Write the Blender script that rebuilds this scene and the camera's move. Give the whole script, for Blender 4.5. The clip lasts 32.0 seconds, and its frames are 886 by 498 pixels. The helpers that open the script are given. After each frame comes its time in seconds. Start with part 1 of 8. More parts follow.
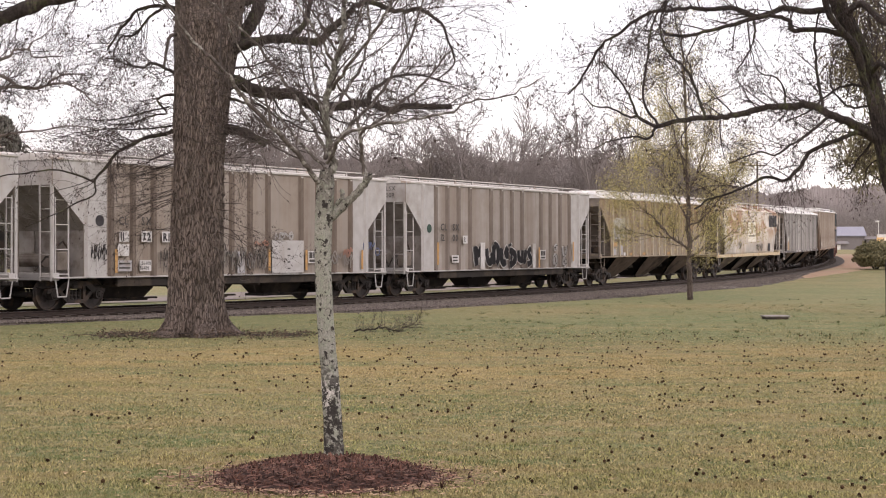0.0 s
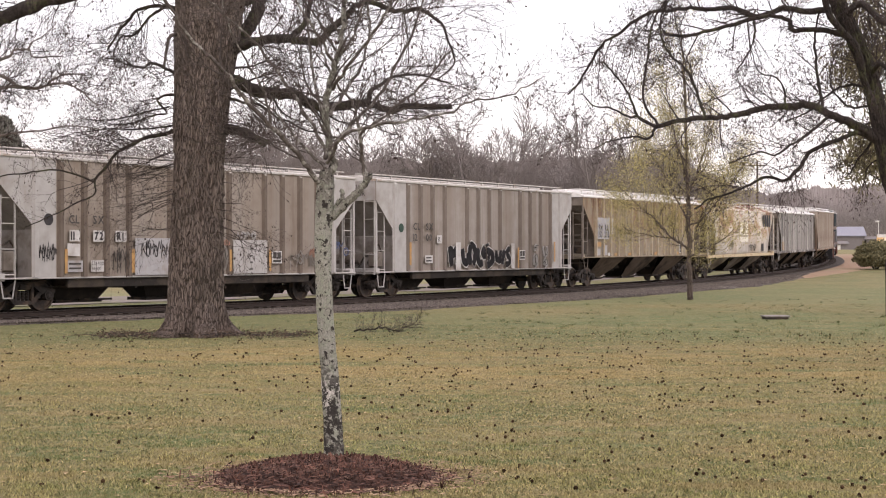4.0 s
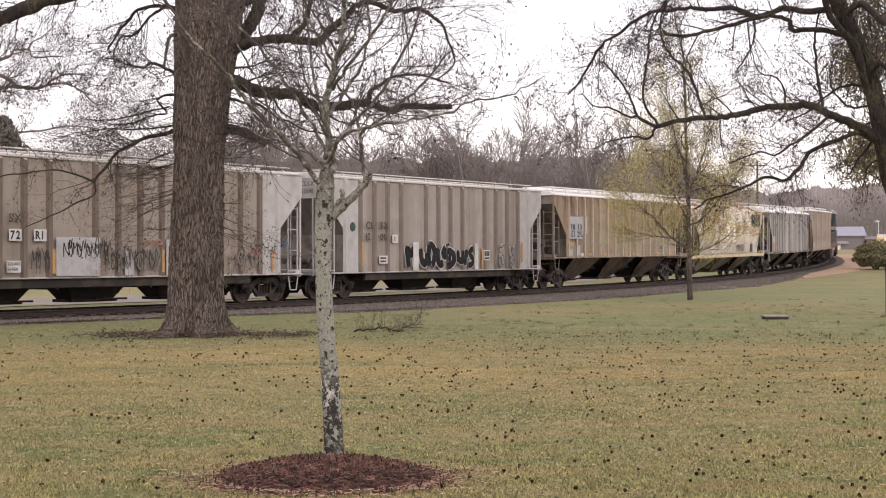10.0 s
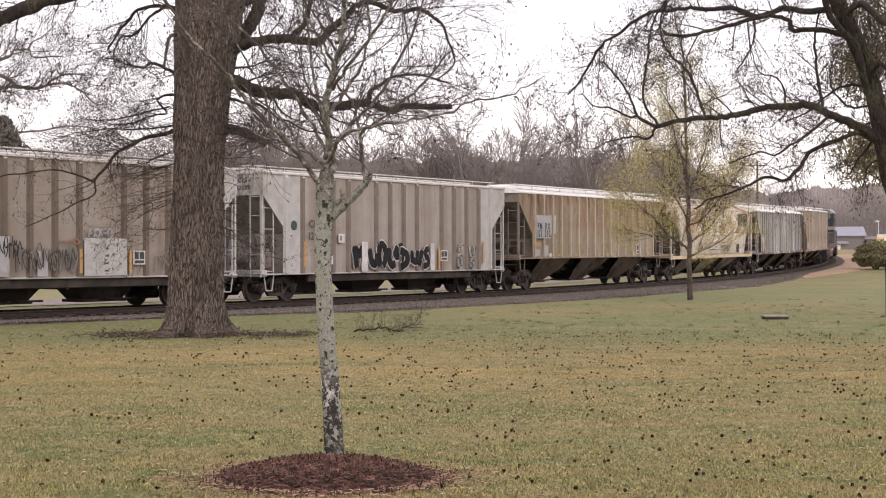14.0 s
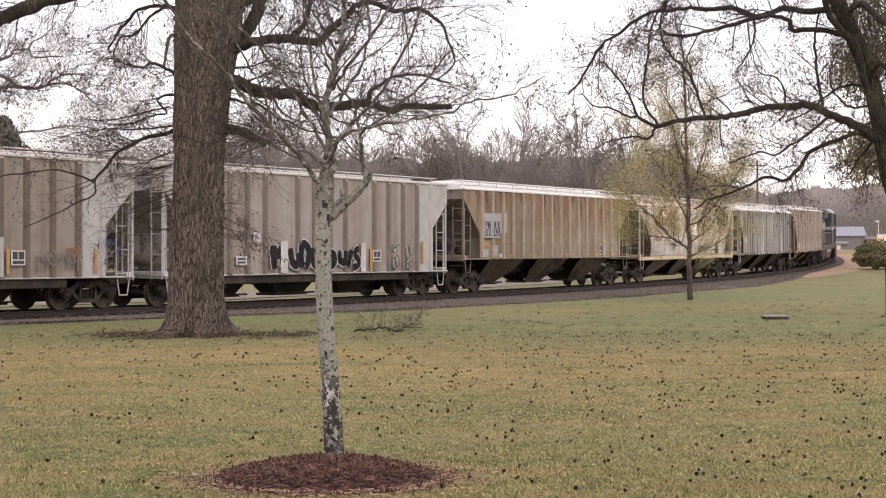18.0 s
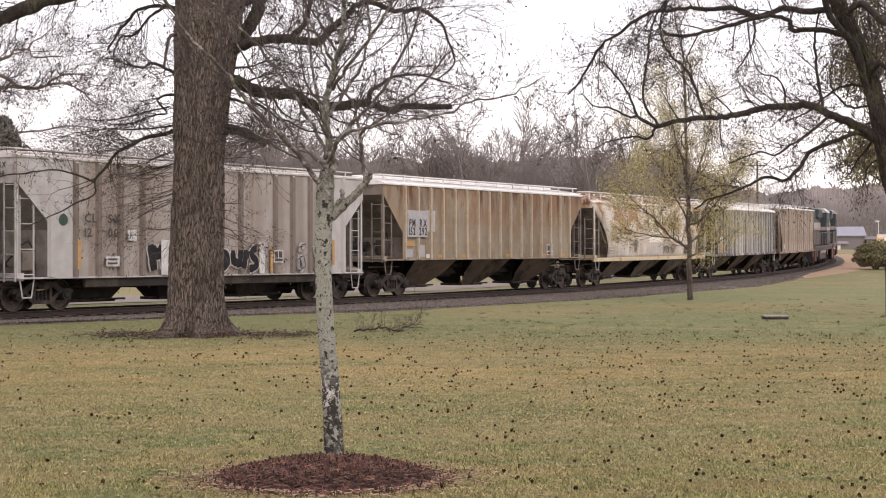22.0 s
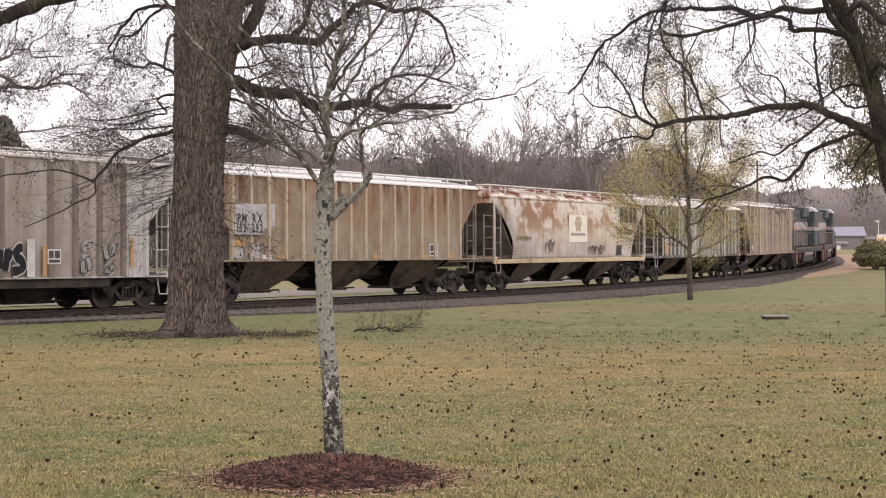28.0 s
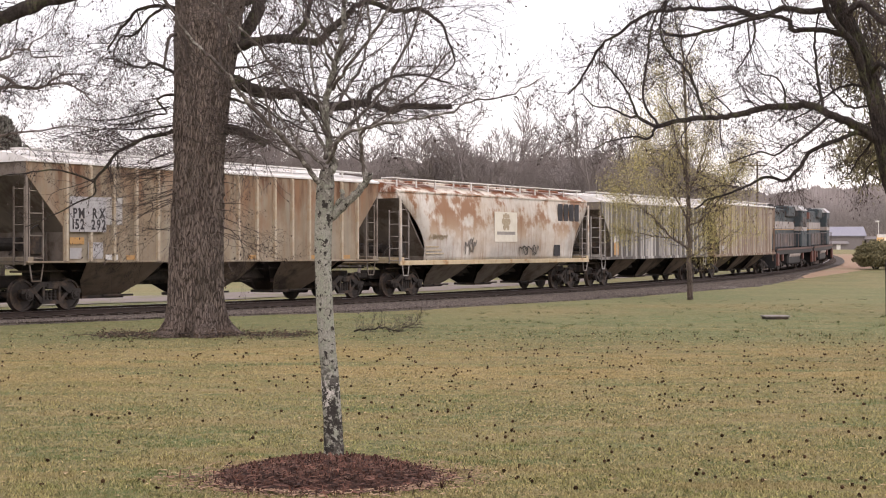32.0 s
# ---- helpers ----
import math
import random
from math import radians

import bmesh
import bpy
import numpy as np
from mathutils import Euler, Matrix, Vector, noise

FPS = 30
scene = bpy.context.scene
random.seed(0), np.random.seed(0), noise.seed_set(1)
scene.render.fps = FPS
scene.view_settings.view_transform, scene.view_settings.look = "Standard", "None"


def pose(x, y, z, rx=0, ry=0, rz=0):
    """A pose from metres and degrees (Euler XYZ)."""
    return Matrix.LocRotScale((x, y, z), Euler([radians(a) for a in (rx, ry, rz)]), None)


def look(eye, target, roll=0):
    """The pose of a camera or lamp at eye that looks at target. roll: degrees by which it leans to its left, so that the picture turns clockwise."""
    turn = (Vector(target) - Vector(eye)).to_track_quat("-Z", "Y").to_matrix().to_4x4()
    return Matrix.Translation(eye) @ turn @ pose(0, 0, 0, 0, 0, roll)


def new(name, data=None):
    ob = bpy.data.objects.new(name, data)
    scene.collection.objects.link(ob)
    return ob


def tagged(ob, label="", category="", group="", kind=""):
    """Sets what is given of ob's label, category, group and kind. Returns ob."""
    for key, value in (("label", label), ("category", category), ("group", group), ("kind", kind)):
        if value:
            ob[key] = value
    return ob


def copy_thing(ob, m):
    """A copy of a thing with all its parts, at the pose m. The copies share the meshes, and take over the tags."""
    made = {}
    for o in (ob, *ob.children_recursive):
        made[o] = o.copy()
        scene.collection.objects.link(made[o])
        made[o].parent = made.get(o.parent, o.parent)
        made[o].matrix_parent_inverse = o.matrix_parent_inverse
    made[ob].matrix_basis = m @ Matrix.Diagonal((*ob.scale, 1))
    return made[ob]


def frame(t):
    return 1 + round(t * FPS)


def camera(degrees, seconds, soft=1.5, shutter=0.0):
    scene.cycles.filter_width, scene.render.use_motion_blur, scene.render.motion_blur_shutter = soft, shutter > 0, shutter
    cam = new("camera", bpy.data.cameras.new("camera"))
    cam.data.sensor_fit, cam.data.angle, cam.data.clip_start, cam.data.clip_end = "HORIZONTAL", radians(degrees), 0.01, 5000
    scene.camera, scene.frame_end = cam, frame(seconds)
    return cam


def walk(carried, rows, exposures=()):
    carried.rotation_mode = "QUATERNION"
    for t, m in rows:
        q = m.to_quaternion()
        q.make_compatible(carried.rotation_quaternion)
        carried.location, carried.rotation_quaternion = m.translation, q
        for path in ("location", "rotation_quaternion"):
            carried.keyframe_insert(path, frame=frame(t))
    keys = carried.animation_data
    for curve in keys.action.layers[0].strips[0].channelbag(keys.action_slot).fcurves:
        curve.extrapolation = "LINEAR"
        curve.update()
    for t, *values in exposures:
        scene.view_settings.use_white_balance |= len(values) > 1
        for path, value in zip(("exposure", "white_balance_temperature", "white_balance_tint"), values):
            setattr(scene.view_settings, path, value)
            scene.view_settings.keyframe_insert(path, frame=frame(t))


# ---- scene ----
EYE = Vector((0.0, 0.0, 1.77))
cam = camera(32.3, 32.0, soft=1.05)
AIM = look(EYE, (0.0, 100.0, 1.77 + 100 * 13.09 / 2707.3))
walk(cam, [(0.0, AIM), (32.0, AIM)], exposures=[(0.0, 0.0, 6740, 19.5), (32.0, 0.0, 6740, 19.5)])

# ---- world: bright, even overcast ----
world = bpy.data.worlds.new("overcast_sky")
scene.world = world
world.use_nodes = True
wn, wl = world.node_tree.nodes, world.node_tree.links
wn.clear()
sky = wn.new("ShaderNodeTexSky")
sky.sky_type, sky.sun_disc = "NISHITA", False
sky.sun_elevation, sky.sun_rotation = radians(48), radians(200)
sky.air_density, sky.dust_density = 1.0, 4.0
sky_bg, cloud_bg = wn.new("ShaderNodeBackground"), wn.new("ShaderNodeBackground")
sky_bg.inputs[1].default_value = 0.06
cloud_bg.inputs[0].default_value, cloud_bg.inputs[1].default_value = (1.0, 0.985, 0.975, 1), 1.16
wl.new(sky.outputs[0], sky_bg.inputs[0])
w_add, w_out = wn.new("ShaderNodeAddShader"), wn.new("ShaderNodeOutputWorld")
wl.new(sky_bg.outputs[0], w_add.inputs[0]), wl.new(cloud_bg.outputs[0], w_add.inputs[1])
wl.new(w_add.outputs[0], w_out.inputs[0])
sun = new("sun", bpy.data.lights.new("sun", "SUN"))
sun.data.energy, sun.data.angle, sun.data.color = 0.9, radians(32), (1.0, 0.97, 0.93)
sun.matrix_world = look((38, 2, 34), (0, 30, 0))

# ---- materials ----


def mat(name, a, b=None, scale=3.0, rough=0.75, bump=0.15, metal=0.0, stretch=(1, 1, 1), detail_scale=None, c=None, c_scale=0.6,
        c_low=0.5, c_high=0.62, island=0.0, obj_random=0.0, spec=0.3, bump_dist=0.02):
    """A two-scale noise material: a to b by fine noise, patches of c by broad noise."""
    m = bpy.data.materials.new(name)
    m.use_nodes = True
    n, l = m.node_tree.nodes, m.node_tree.links
    bsdf = n["Principled BSDF"]
    bsdf.inputs["Roughness"].default_value, bsdf.inputs["Metallic"].default_value = rough, metal
    bsdf.inputs["Specular IOR Level"].default_value = spec
    b = b or tuple(v * 0.75 for v in a)
    tc, mp = n.new("ShaderNodeTexCoord"), n.new("ShaderNodeMapping")
    mp.inputs["Scale"].default_value = stretch
    l.new(tc.outputs["Object"], mp.inputs[0])
    fine = n.new("ShaderNodeTexNoise")
    fine.inputs["Scale"].default_value, fine.inputs["Detail"].default_value = scale, 6
    l.new(mp.outputs[0], fine.inputs[0])
    ramp = n.new("ShaderNodeMapRange")
    ramp.inputs[1].default_value, ramp.inputs[2].default_value = 0.3, 0.7
    l.new(fine.outputs[0], ramp.inputs[0])
    mix = n.new("ShaderNodeMix")
    mix.data_type = "RGBA"
    mix.inputs[6].default_value, mix.inputs[7].default_value = (*a, 1), (*b, 1)
    l.new(ramp.outputs[0], mix.inputs[0])
    col = mix.outputs[2]
    if c:
        broad = n.new("ShaderNodeTexNoise")
        broad.inputs["Scale"].default_value, broad.inputs["Detail"].default_value = c_scale, 5
        broad.inputs["Roughness"].default_value = 0.65
        l.new(mp.outputs[0], broad.inputs[0])
        r2 = n.new("ShaderNodeMapRange")
        r2.inputs[1].default_value, r2.inputs[2].default_value = c_low, c_high
        l.new(broad.outputs[0], r2.inputs[0])
        mix2 = n.new("ShaderNodeMix")
        mix2.data_type = "RGBA"
        mix2.inputs[7].default_value = (*c, 1)
        l.new(r2.outputs[0], mix2.inputs[0]), l.new(col, mix2.inputs[6])
        col = mix2.outputs[2]
    if island or obj_random:
        hsv, mr = n.new("ShaderNodeHueSaturation"), n.new("ShaderNodeMapRange")
        amount = island or obj_random
        if island:
            l.new(n.new("ShaderNodeNewGeometry").outputs["Random Per Island"], mr.inputs[0])
        else:
            l.new(n.new("ShaderNodeObjectInfo").outputs["Random"], mr.inputs[0])
        mr.inputs[3].default_value, mr.inputs[4].default_value = 1 - amount, 1 + amount
        l.new(mr.outputs[0], hsv.inputs["Value"]), l.new(col, hsv.inputs["Color"])
        col = hsv.outputs[0]
    l.new(col, bsdf.inputs["Base Color"])
    if bump:
        bp = n.new("ShaderNodeBump")
        bp.inputs["Strength"].default_value, bp.inputs["Distance"].default_value = bump, bump_dist
        l.new(fine.outputs[0], bp.inputs["Height"]), l.new(bp.outputs[0], bsdf.inputs["Normal"])
    return m


def add_layer(m, colour, low, high, noise_scale, stretch=(1, 1, 1), z_from=None, z_to=None, strength=1.0, seed=0.0, axis=2, z_end=None, z_gone=None, turned=0.0):
    """Lays patches or runs of a stain over a material's colour, where asked only between two heights of the thing."""
    n, l = m.node_tree.nodes, m.node_tree.links
    bsdf = n["Principled BSDF"]
    old = bsdf.inputs["Base Color"].links[0].from_socket
    tc, mp, no = n.new("ShaderNodeTexCoord"), n.new("ShaderNodeMapping"), n.new("ShaderNodeTexNoise")
    mp.inputs["Scale"].default_value, mp.inputs["Location"].default_value = stretch, (seed, seed * 0.7, 0)
    no.inputs["Scale"].default_value, no.inputs["Detail"].default_value, no.inputs["Roughness"].default_value = noise_scale, 6, 0.62
    l.new(tc.outputs["Object"], mp.inputs[0]), l.new(mp.outputs[0], no.inputs[0])
    mr = n.new("ShaderNodeMapRange")
    mr.inputs[1].default_value, mr.inputs[2].default_value, mr.inputs[4].default_value = low, high, strength
    l.new(no.outputs[0], mr.inputs[0])
    fac = mr.outputs[0]
    if z_from is not None:
        sep, zr, mul = n.new("ShaderNodeSeparateXYZ"), n.new("ShaderNodeMapRange"), n.new("ShaderNodeMath")
        mul.operation = "MULTIPLY"
        rot = n.new("ShaderNodeMapping")
        rot.inputs["Rotation"].default_value = (0, 0, radians(turned))
        l.new(tc.outputs["Object"], rot.inputs[0]), l.new(rot.outputs[0], sep.inputs[0]), l.new(sep.outputs[axis], zr.inputs[0])
        zr.inputs[1].default_value, zr.inputs[2].default_value = z_from, z_to
        l.new(zr.outputs[0], mul.inputs[0]), l.new(fac, mul.inputs[1])
        fac = mul.outputs[0]
        if z_end is not None:
            ze, mul2 = n.new("ShaderNodeMapRange"), n.new("ShaderNodeMath")
            mul2.operation = "MULTIPLY"
            ze.inputs[1].default_value, ze.inputs[2].default_value, ze.inputs[3].default_value, ze.inputs[4].default_value = z_end, z_gone, 1.0, 0.0
            l.new(sep.outputs[axis], ze.inputs[0]), l.new(ze.outputs[0], mul2.inputs[0]), l.new(fac, mul2.inputs[1])
            fac = mul2.outputs[0]
    mix = n.new("ShaderNodeMix")
    mix.data_type = "RGBA"
    mix.inputs[7].default_value = (*colour, 1)
    l.new(fac, mix.inputs[0]), l.new(old, mix.inputs[6]), l.new(mix.outputs[2], bsdf.inputs["Base Color"])
    return m


def add_cracks(m, colour, noise_scale, stretch, width, strength=0.9, seed=0.0, depth=0.8, dist=0.04):
    """Lays thin dark cracks between plates over a material, with relief."""
    n, l = m.node_tree.nodes, m.node_tree.links
    bsdf = n["Principled BSDF"]
    old = bsdf.inputs["Base Color"].links[0].from_socket
    tc, mp, no = n.new("ShaderNodeTexCoord"), n.new("ShaderNodeMapping"), n.new("ShaderNodeTexNoise")
    mp.inputs["Scale"].default_value, mp.inputs["Location"].default_value = stretch, (seed, seed, 0)
    no.inputs["Scale"].default_value, no.inputs["Detail"].default_value, no.inputs["Roughness"].default_value = noise_scale, 3, 0.55
    l.new(tc.outputs["Object"], mp.inputs[0]), l.new(mp.outputs[0], no.inputs[0])
    sub, ab, mr = n.new("ShaderNodeMath"), n.new("ShaderNodeMath"), n.new("ShaderNodeMapRange")
    sub.operation, sub.inputs[1].default_value, ab.operation = "SUBTRACT", 0.5, "ABSOLUTE"
    l.new(no.outputs[0], sub.inputs[0]), l.new(sub.outputs[0], ab.inputs[0]), l.new(ab.outputs[0], mr.inputs[0])
    mr.inputs[2].default_value, mr.inputs[3].default_value, mr.inputs[4].default_value = width, strength, 0.0
    mix = n.new("ShaderNodeMix")
    mix.data_type = "RGBA"
    mix.inputs[7].default_value = (*colour, 1)
    l.new(mr.outputs[0], mix.inputs[0]), l.new(old, mix.inputs[6]), l.new(mix.outputs[2], bsdf.inputs["Base Color"])
    bp = n.new("ShaderNodeBump")
    bp.inputs["Strength"].default_value, bp.inputs["Distance"].default_value, bp.invert = depth, dist, True
    l.new(mr.outputs[0], bp.inputs["Height"])
    if bsdf.inputs["Normal"].links:
        l.new(bsdf.inputs["Normal"].links[0].from_socket, bp.inputs["Normal"])
    l.new(bp.outputs[0], bsdf.inputs["Normal"])
    return m


def add_plates(m, colour, stretch, width, strength=0.9, seed=0.0, depth=1.0, dist=0.04, warp=0.35):
    """Dark furrows between long interlaced plates of bark, with relief."""
    n, l = m.node_tree.nodes, m.node_tree.links
    bsdf = n["Principled BSDF"]
    old = bsdf.inputs["Base Color"].links[0].from_socket
    tc, mp, no, add, vo = n.new("ShaderNodeTexCoord"), n.new("ShaderNodeMapping"), n.new("ShaderNodeTexNoise"), n.new("ShaderNodeMixRGB"), n.new("ShaderNodeTexVoronoi")
    mp.inputs["Scale"].default_value, mp.inputs["Location"].default_value = stretch, (seed, seed, 0)
    no.inputs["Scale"].default_value, no.inputs["Detail"].default_value = 1.3, 3
    add.blend_type, add.inputs[0].default_value = "LINEAR_LIGHT", warp
    vo.feature = "DISTANCE_TO_EDGE"
    vo.inputs["Scale"].default_value = 1.0
    l.new(tc.outputs["Object"], mp.inputs[0]), l.new(mp.outputs[0], no.inputs[0])
    l.new(mp.outputs[0], add.inputs[1]), l.new(no.outputs["Color"], add.inputs[2]), l.new(add.outputs[0], vo.inputs["Vector"])
    mr = n.new("ShaderNodeMapRange")
    mr.inputs[2].default_value, mr.inputs[3].default_value, mr.inputs[4].default_value = width, strength, 0.0
    l.new(vo.outputs["Distance"], mr.inputs[0])
    mix = n.new("ShaderNodeMix")
    mix.data_type = "RGBA"
    mix.inputs[7].default_value = (*colour, 1)
    l.new(mr.outputs[0], mix.inputs[0]), l.new(old, mix.inputs[6]), l.new(mix.outputs[2], bsdf.inputs["Base Color"])
    bp = n.new("ShaderNodeBump")
    bp.inputs["Strength"].default_value, bp.inputs["Distance"].default_value, bp.invert = depth, dist, True
    l.new(mr.outputs[0], bp.inputs["Height"])
    if bsdf.inputs["Normal"].links:
        l.new(bsdf.inputs["Normal"].links[0].from_socket, bp.inputs["Normal"])
    l.new(bp.outputs[0], bsdf.inputs["Normal"])
    return m


# ---- building helpers ----


def mesh_from(name, verts, faces, material=None, smooth=False):
    me = bpy.data.meshes.new(name)
    me.from_pydata([tuple(v) for v in verts], [], [tuple(f) for f in faces])
    if material:
        me.materials.append(material)
    if smooth:
        me.polygons.foreach_set("use_smooth", [True] * len(me.polygons))
    me.update()
    return me


def part(name, bm, material, parent, label="", at=None, smooth=False):
    """Links a bmesh, or a mesh that is there already, as one object under a thing or a part."""
    me = bm
    if isinstance(bm, bmesh.types.BMesh):
        me = bpy.data.meshes.new(name)
        bmesh.ops.recalc_face_normals(bm, faces=bm.faces[:])
        if smooth:
            for f in bm.faces:
                f.smooth = True
        bm.to_mesh(me)
        bm.free()
    if material and not me.materials:
        me.materials.append(material)
    ob = new(name, me)
    ob.parent = parent
    if at is not None:
        ob.matrix_basis = at
    if label:
        ob["label"] = label
    return ob


def thing(name, m, label, category, group="", kind=""):
    ob = new(name)
    ob.empty_display_size = 0.2
    ob.matrix_basis = m
    return tagged(ob, label, category, group, kind)


def box(bm, x0, x1, y0, y1, z0, z1, bevel=0.0):
    """A box between two corners, its edges bevelled."""
    vs = bmesh.ops.create_cube(bm, size=1.0, matrix=Matrix.LocRotScale(((x0 + x1) / 2, (y0 + y1) / 2, (z0 + z1) / 2), None, (x1 - x0, y1 - y0, z1 - z0)))["verts"]
    if bevel:
        es = list({e for v in vs for e in v.link_edges})
        bmesh.ops.bevel(bm, geom=es, offset=bevel, segments=1, affect="EDGES", profile=0.5)
    return bm


def boxes(*rows, bevel=0.0):
    bm = bmesh.new()
    for r in rows:
        box(bm, *r, bevel=bevel)
    return bm


def rod(bm, a, b, r, sides=6, r2=None):
    a, b = Vector(a), Vector(b)
    d = b - a
    q = d.to_track_quat("Z", "Y").to_matrix().to_4x4()
    bmesh.ops.create_cone(bm, cap_ends=True, segments=sides, radius1=r, radius2=r if r2 is None else r2, depth=d.length,
                          matrix=Matrix.Translation((a + b) / 2) @ q)
    return bm


def rods(r, *pairs, sides=6):
    bm = bmesh.new()
    for a, b in pairs:
        rod(bm, a, b, r, sides)
    return bm


def prism(outline, y0, y1):
    """An outline in x and z, carried from y0 to y1."""
    bm = bmesh.new()
    lo = [bm.verts.new((x, y0, z)) for x, z in outline]
    hi = [bm.verts.new((x, y1, z)) for x, z in outline]
    bm.faces.new(lo), bm.faces.new(hi[::-1])
    for i in range(len(lo)):
        j = (i + 1) % len(lo)
        bm.faces.new((lo[i], hi[i], hi[j], lo[j]))
    return bm


def lathe(profile, sides=28, axis="y"):
    """Turns a profile of (along, radius) about an axis."""
    bm = bmesh.new()
    rings = []
    for a, r in profile:
        ring = []
        for k in range(sides):
            w = 2 * math.pi * k / sides
            p = (r * math.cos(w), a, r * math.sin(w)) if axis == "y" else (r * math.cos(w), r * math.sin(w), a)
            ring.append(bm.verts.new(p))
        rings.append(ring)
    for r0, r1 in zip(rings, rings[1:]):
        for k in range(sides):
            bm.faces.new((r0[k], r0[(k + 1) % sides], r1[(k + 1) % sides], r1[k]))
    bm.faces.new(rings[0]), bm.faces.new(rings[-1][::-1])
    return bm


def shell(point, nu, nv, thick):
    """A curved sheet point(u, v), u and v from 0 to 1, with thickness along +y."""
    bm = bmesh.new()
    g = [[[bm.verts.new(Vector(point(i / nu, j / nv)) + Vector((0, k * thick, 0))) for j in range(nv + 1)] for i in range(nu + 1)] for k in (0, 1)]
    for k in (0, 1):
        for i in range(nu):
            for j in range(nv):
                bm.faces.new((g[k][i][j], g[k][i + 1][j], g[k][i + 1][j + 1], g[k][i][j + 1]))
    for i in range(nu):
        for j in (0, nv):
            bm.faces.new((g[0][i][j], g[0][i + 1][j], g[1][i + 1][j], g[1][i][j]))
    for j in range(nv):
        for i in (0, nu):
            bm.faces.new((g[0][i][j], g[0][i][j + 1], g[1][i][j + 1], g[1][i][j]))
    return bm


# ---- the track's line: straight, then a long bend away from the lawn ----
S_ALL = np.linspace(-90.0, 230.0, 6401)
_bend = np.clip((S_ALL + 0.336) / 20.0, 0, 1) * 0.0030 + np.clip((S_ALL - 88) / 20.0, 0, 1) * 0.0010
_step = S_ALL[1] - S_ALL[0]
_turn = 0.98154 + np.cumsum(_bend) * _step
_tx, _ty = np.cumsum(np.cos(_turn)) * _step, np.cumsum(np.sin(_turn)) * _step
_i0 = int(np.argmin(np.abs(S_ALL)))
_tx, _ty = _tx - _tx[_i0] - 12.5417, _ty - _ty[_i0] + 44.1729


def rise(s):
    """How far the line has climbed at s."""
    s = np.clip(s, 0, 170)
    return 9.9e-5 * s * s - 0.0000076 * s


def on_track(s, side=0.0, up=0.0):
    """A place on the line: side metres towards the lawn, up metres over the rail top."""
    x, y, h = np.interp(s, S_ALL, _tx), np.interp(s, S_ALL, _ty), np.interp(s, S_ALL, _turn)
    return Vector((x + side * math.sin(h), y - side * math.cos(h), 0.2 + float(rise(s)) + up))


def heading(s):
    return float(np.interp(s, S_ALL, _turn))


def ground_z(x, y):
    """The lie of the land: level by the lawn, climbing along the line."""
    x, y = np.asarray(x, float), np.asarray(y, float)
    s = (x + 12.54) * 0.52 + (y - 44.17) * 0.855
    far = np.clip((s - 5) / 165.0, 0, 1) * 165
    bumps = 0.03 * np.sin(x * 0.31 + 1.3) * np.sin(y * 0.23) + 0.02 * np.sin(x * 0.11 - y * 0.17)
    return 9.9e-5 * far * far * 1.0 + bumps * np.clip(y / 30, 0.3, 1) - 0.02

# ---- train materials ----
STEEL_DARK = mat("grimy_undergear", (0.045, 0.038, 0.034), (0.025, 0.022, 0.02), 6, 0.8, 0.3, c=(0.085, 0.06, 0.045), c_scale=2.2)
WHEEL = mat("worn_wheel_steel", (0.06, 0.05, 0.046), (0.035, 0.03, 0.028), 9, 0.6, 0.2, 0.2, c=(0.10, 0.07, 0.05), c_scale=3)
GREY_CAR = mat("weathered_grey_paint", (0.37, 0.338, 0.31), (0.305, 0.268, 0.24), 2.2, 0.7, 0.06, c=(0.265, 0.215, 0.178), c_scale=0.5, c_low=0.48, c_high=0.75)
add_layer(GREY_CAR, (0.19, 0.135, 0.095), 0.5, 0.72, 1.6, (2.2, 1, 0.14), strength=0.55)
add_layer(GREY_CAR, (0.40, 0.375, 0.36), 0.55, 0.75, 0.9, (1.2, 1, 0.3), strength=0.5, seed=7)
TAUPE_CAR = mat("weathered_taupe_paint", (0.31, 0.264, 0.224), (0.255, 0.21, 0.174), 2.2, 0.7, 0.06, c=(0.20, 0.155, 0.122), c_scale=0.5, c_low=0.48, c_high=0.75)
add_layer(TAUPE_CAR, (0.15, 0.105, 0.075), 0.5, 0.72, 1.6, (2.2, 1, 0.14), strength=0.5, seed=3)
add_layer(TAUPE_CAR, (0.34, 0.30, 0.265), 0.56, 0.76, 0.9, (1.2, 1, 0.3), strength=0.5, seed=5)
add_layer(GREY_CAR, (0.215, 0.165, 0.13), 0.47, 0.56, 0.75, (1.2, 0.05, 0.02), strength=0.5, seed=15)
add_layer(TAUPE_CAR, (0.30, 0.265, 0.235), 0.50, 0.57, 0.75, (1.2, 0.05, 0.02), strength=0.55, seed=18)
add_layer(TAUPE_CAR, (0.13, 0.095, 0.07), 0.55, 0.72, 3.0, (1.5, 1, 0.3), 1.7, 0.95, 0.5, seed=23)
WHITE_END = mat("chalky_white_paint", (0.47, 0.455, 0.445), (0.39, 0.37, 0.355), 3, 0.7, 0.05, c=(0.30, 0.27, 0.245), c_scale=0.9, c_low=0.52, c_high=0.75)
add_layer(WHITE_END, (0.36, 0.31, 0.26), 0.55, 0.75, 2.0, (2.5, 1, 0.2), strength=0.5)
SLOPE = mat("brown_slope_sheet", (0.24, 0.205, 0.175), (0.17, 0.145, 0.125), 2, 0.8, 0.1, c=(0.12, 0.095, 0.075), c_scale=1.1)
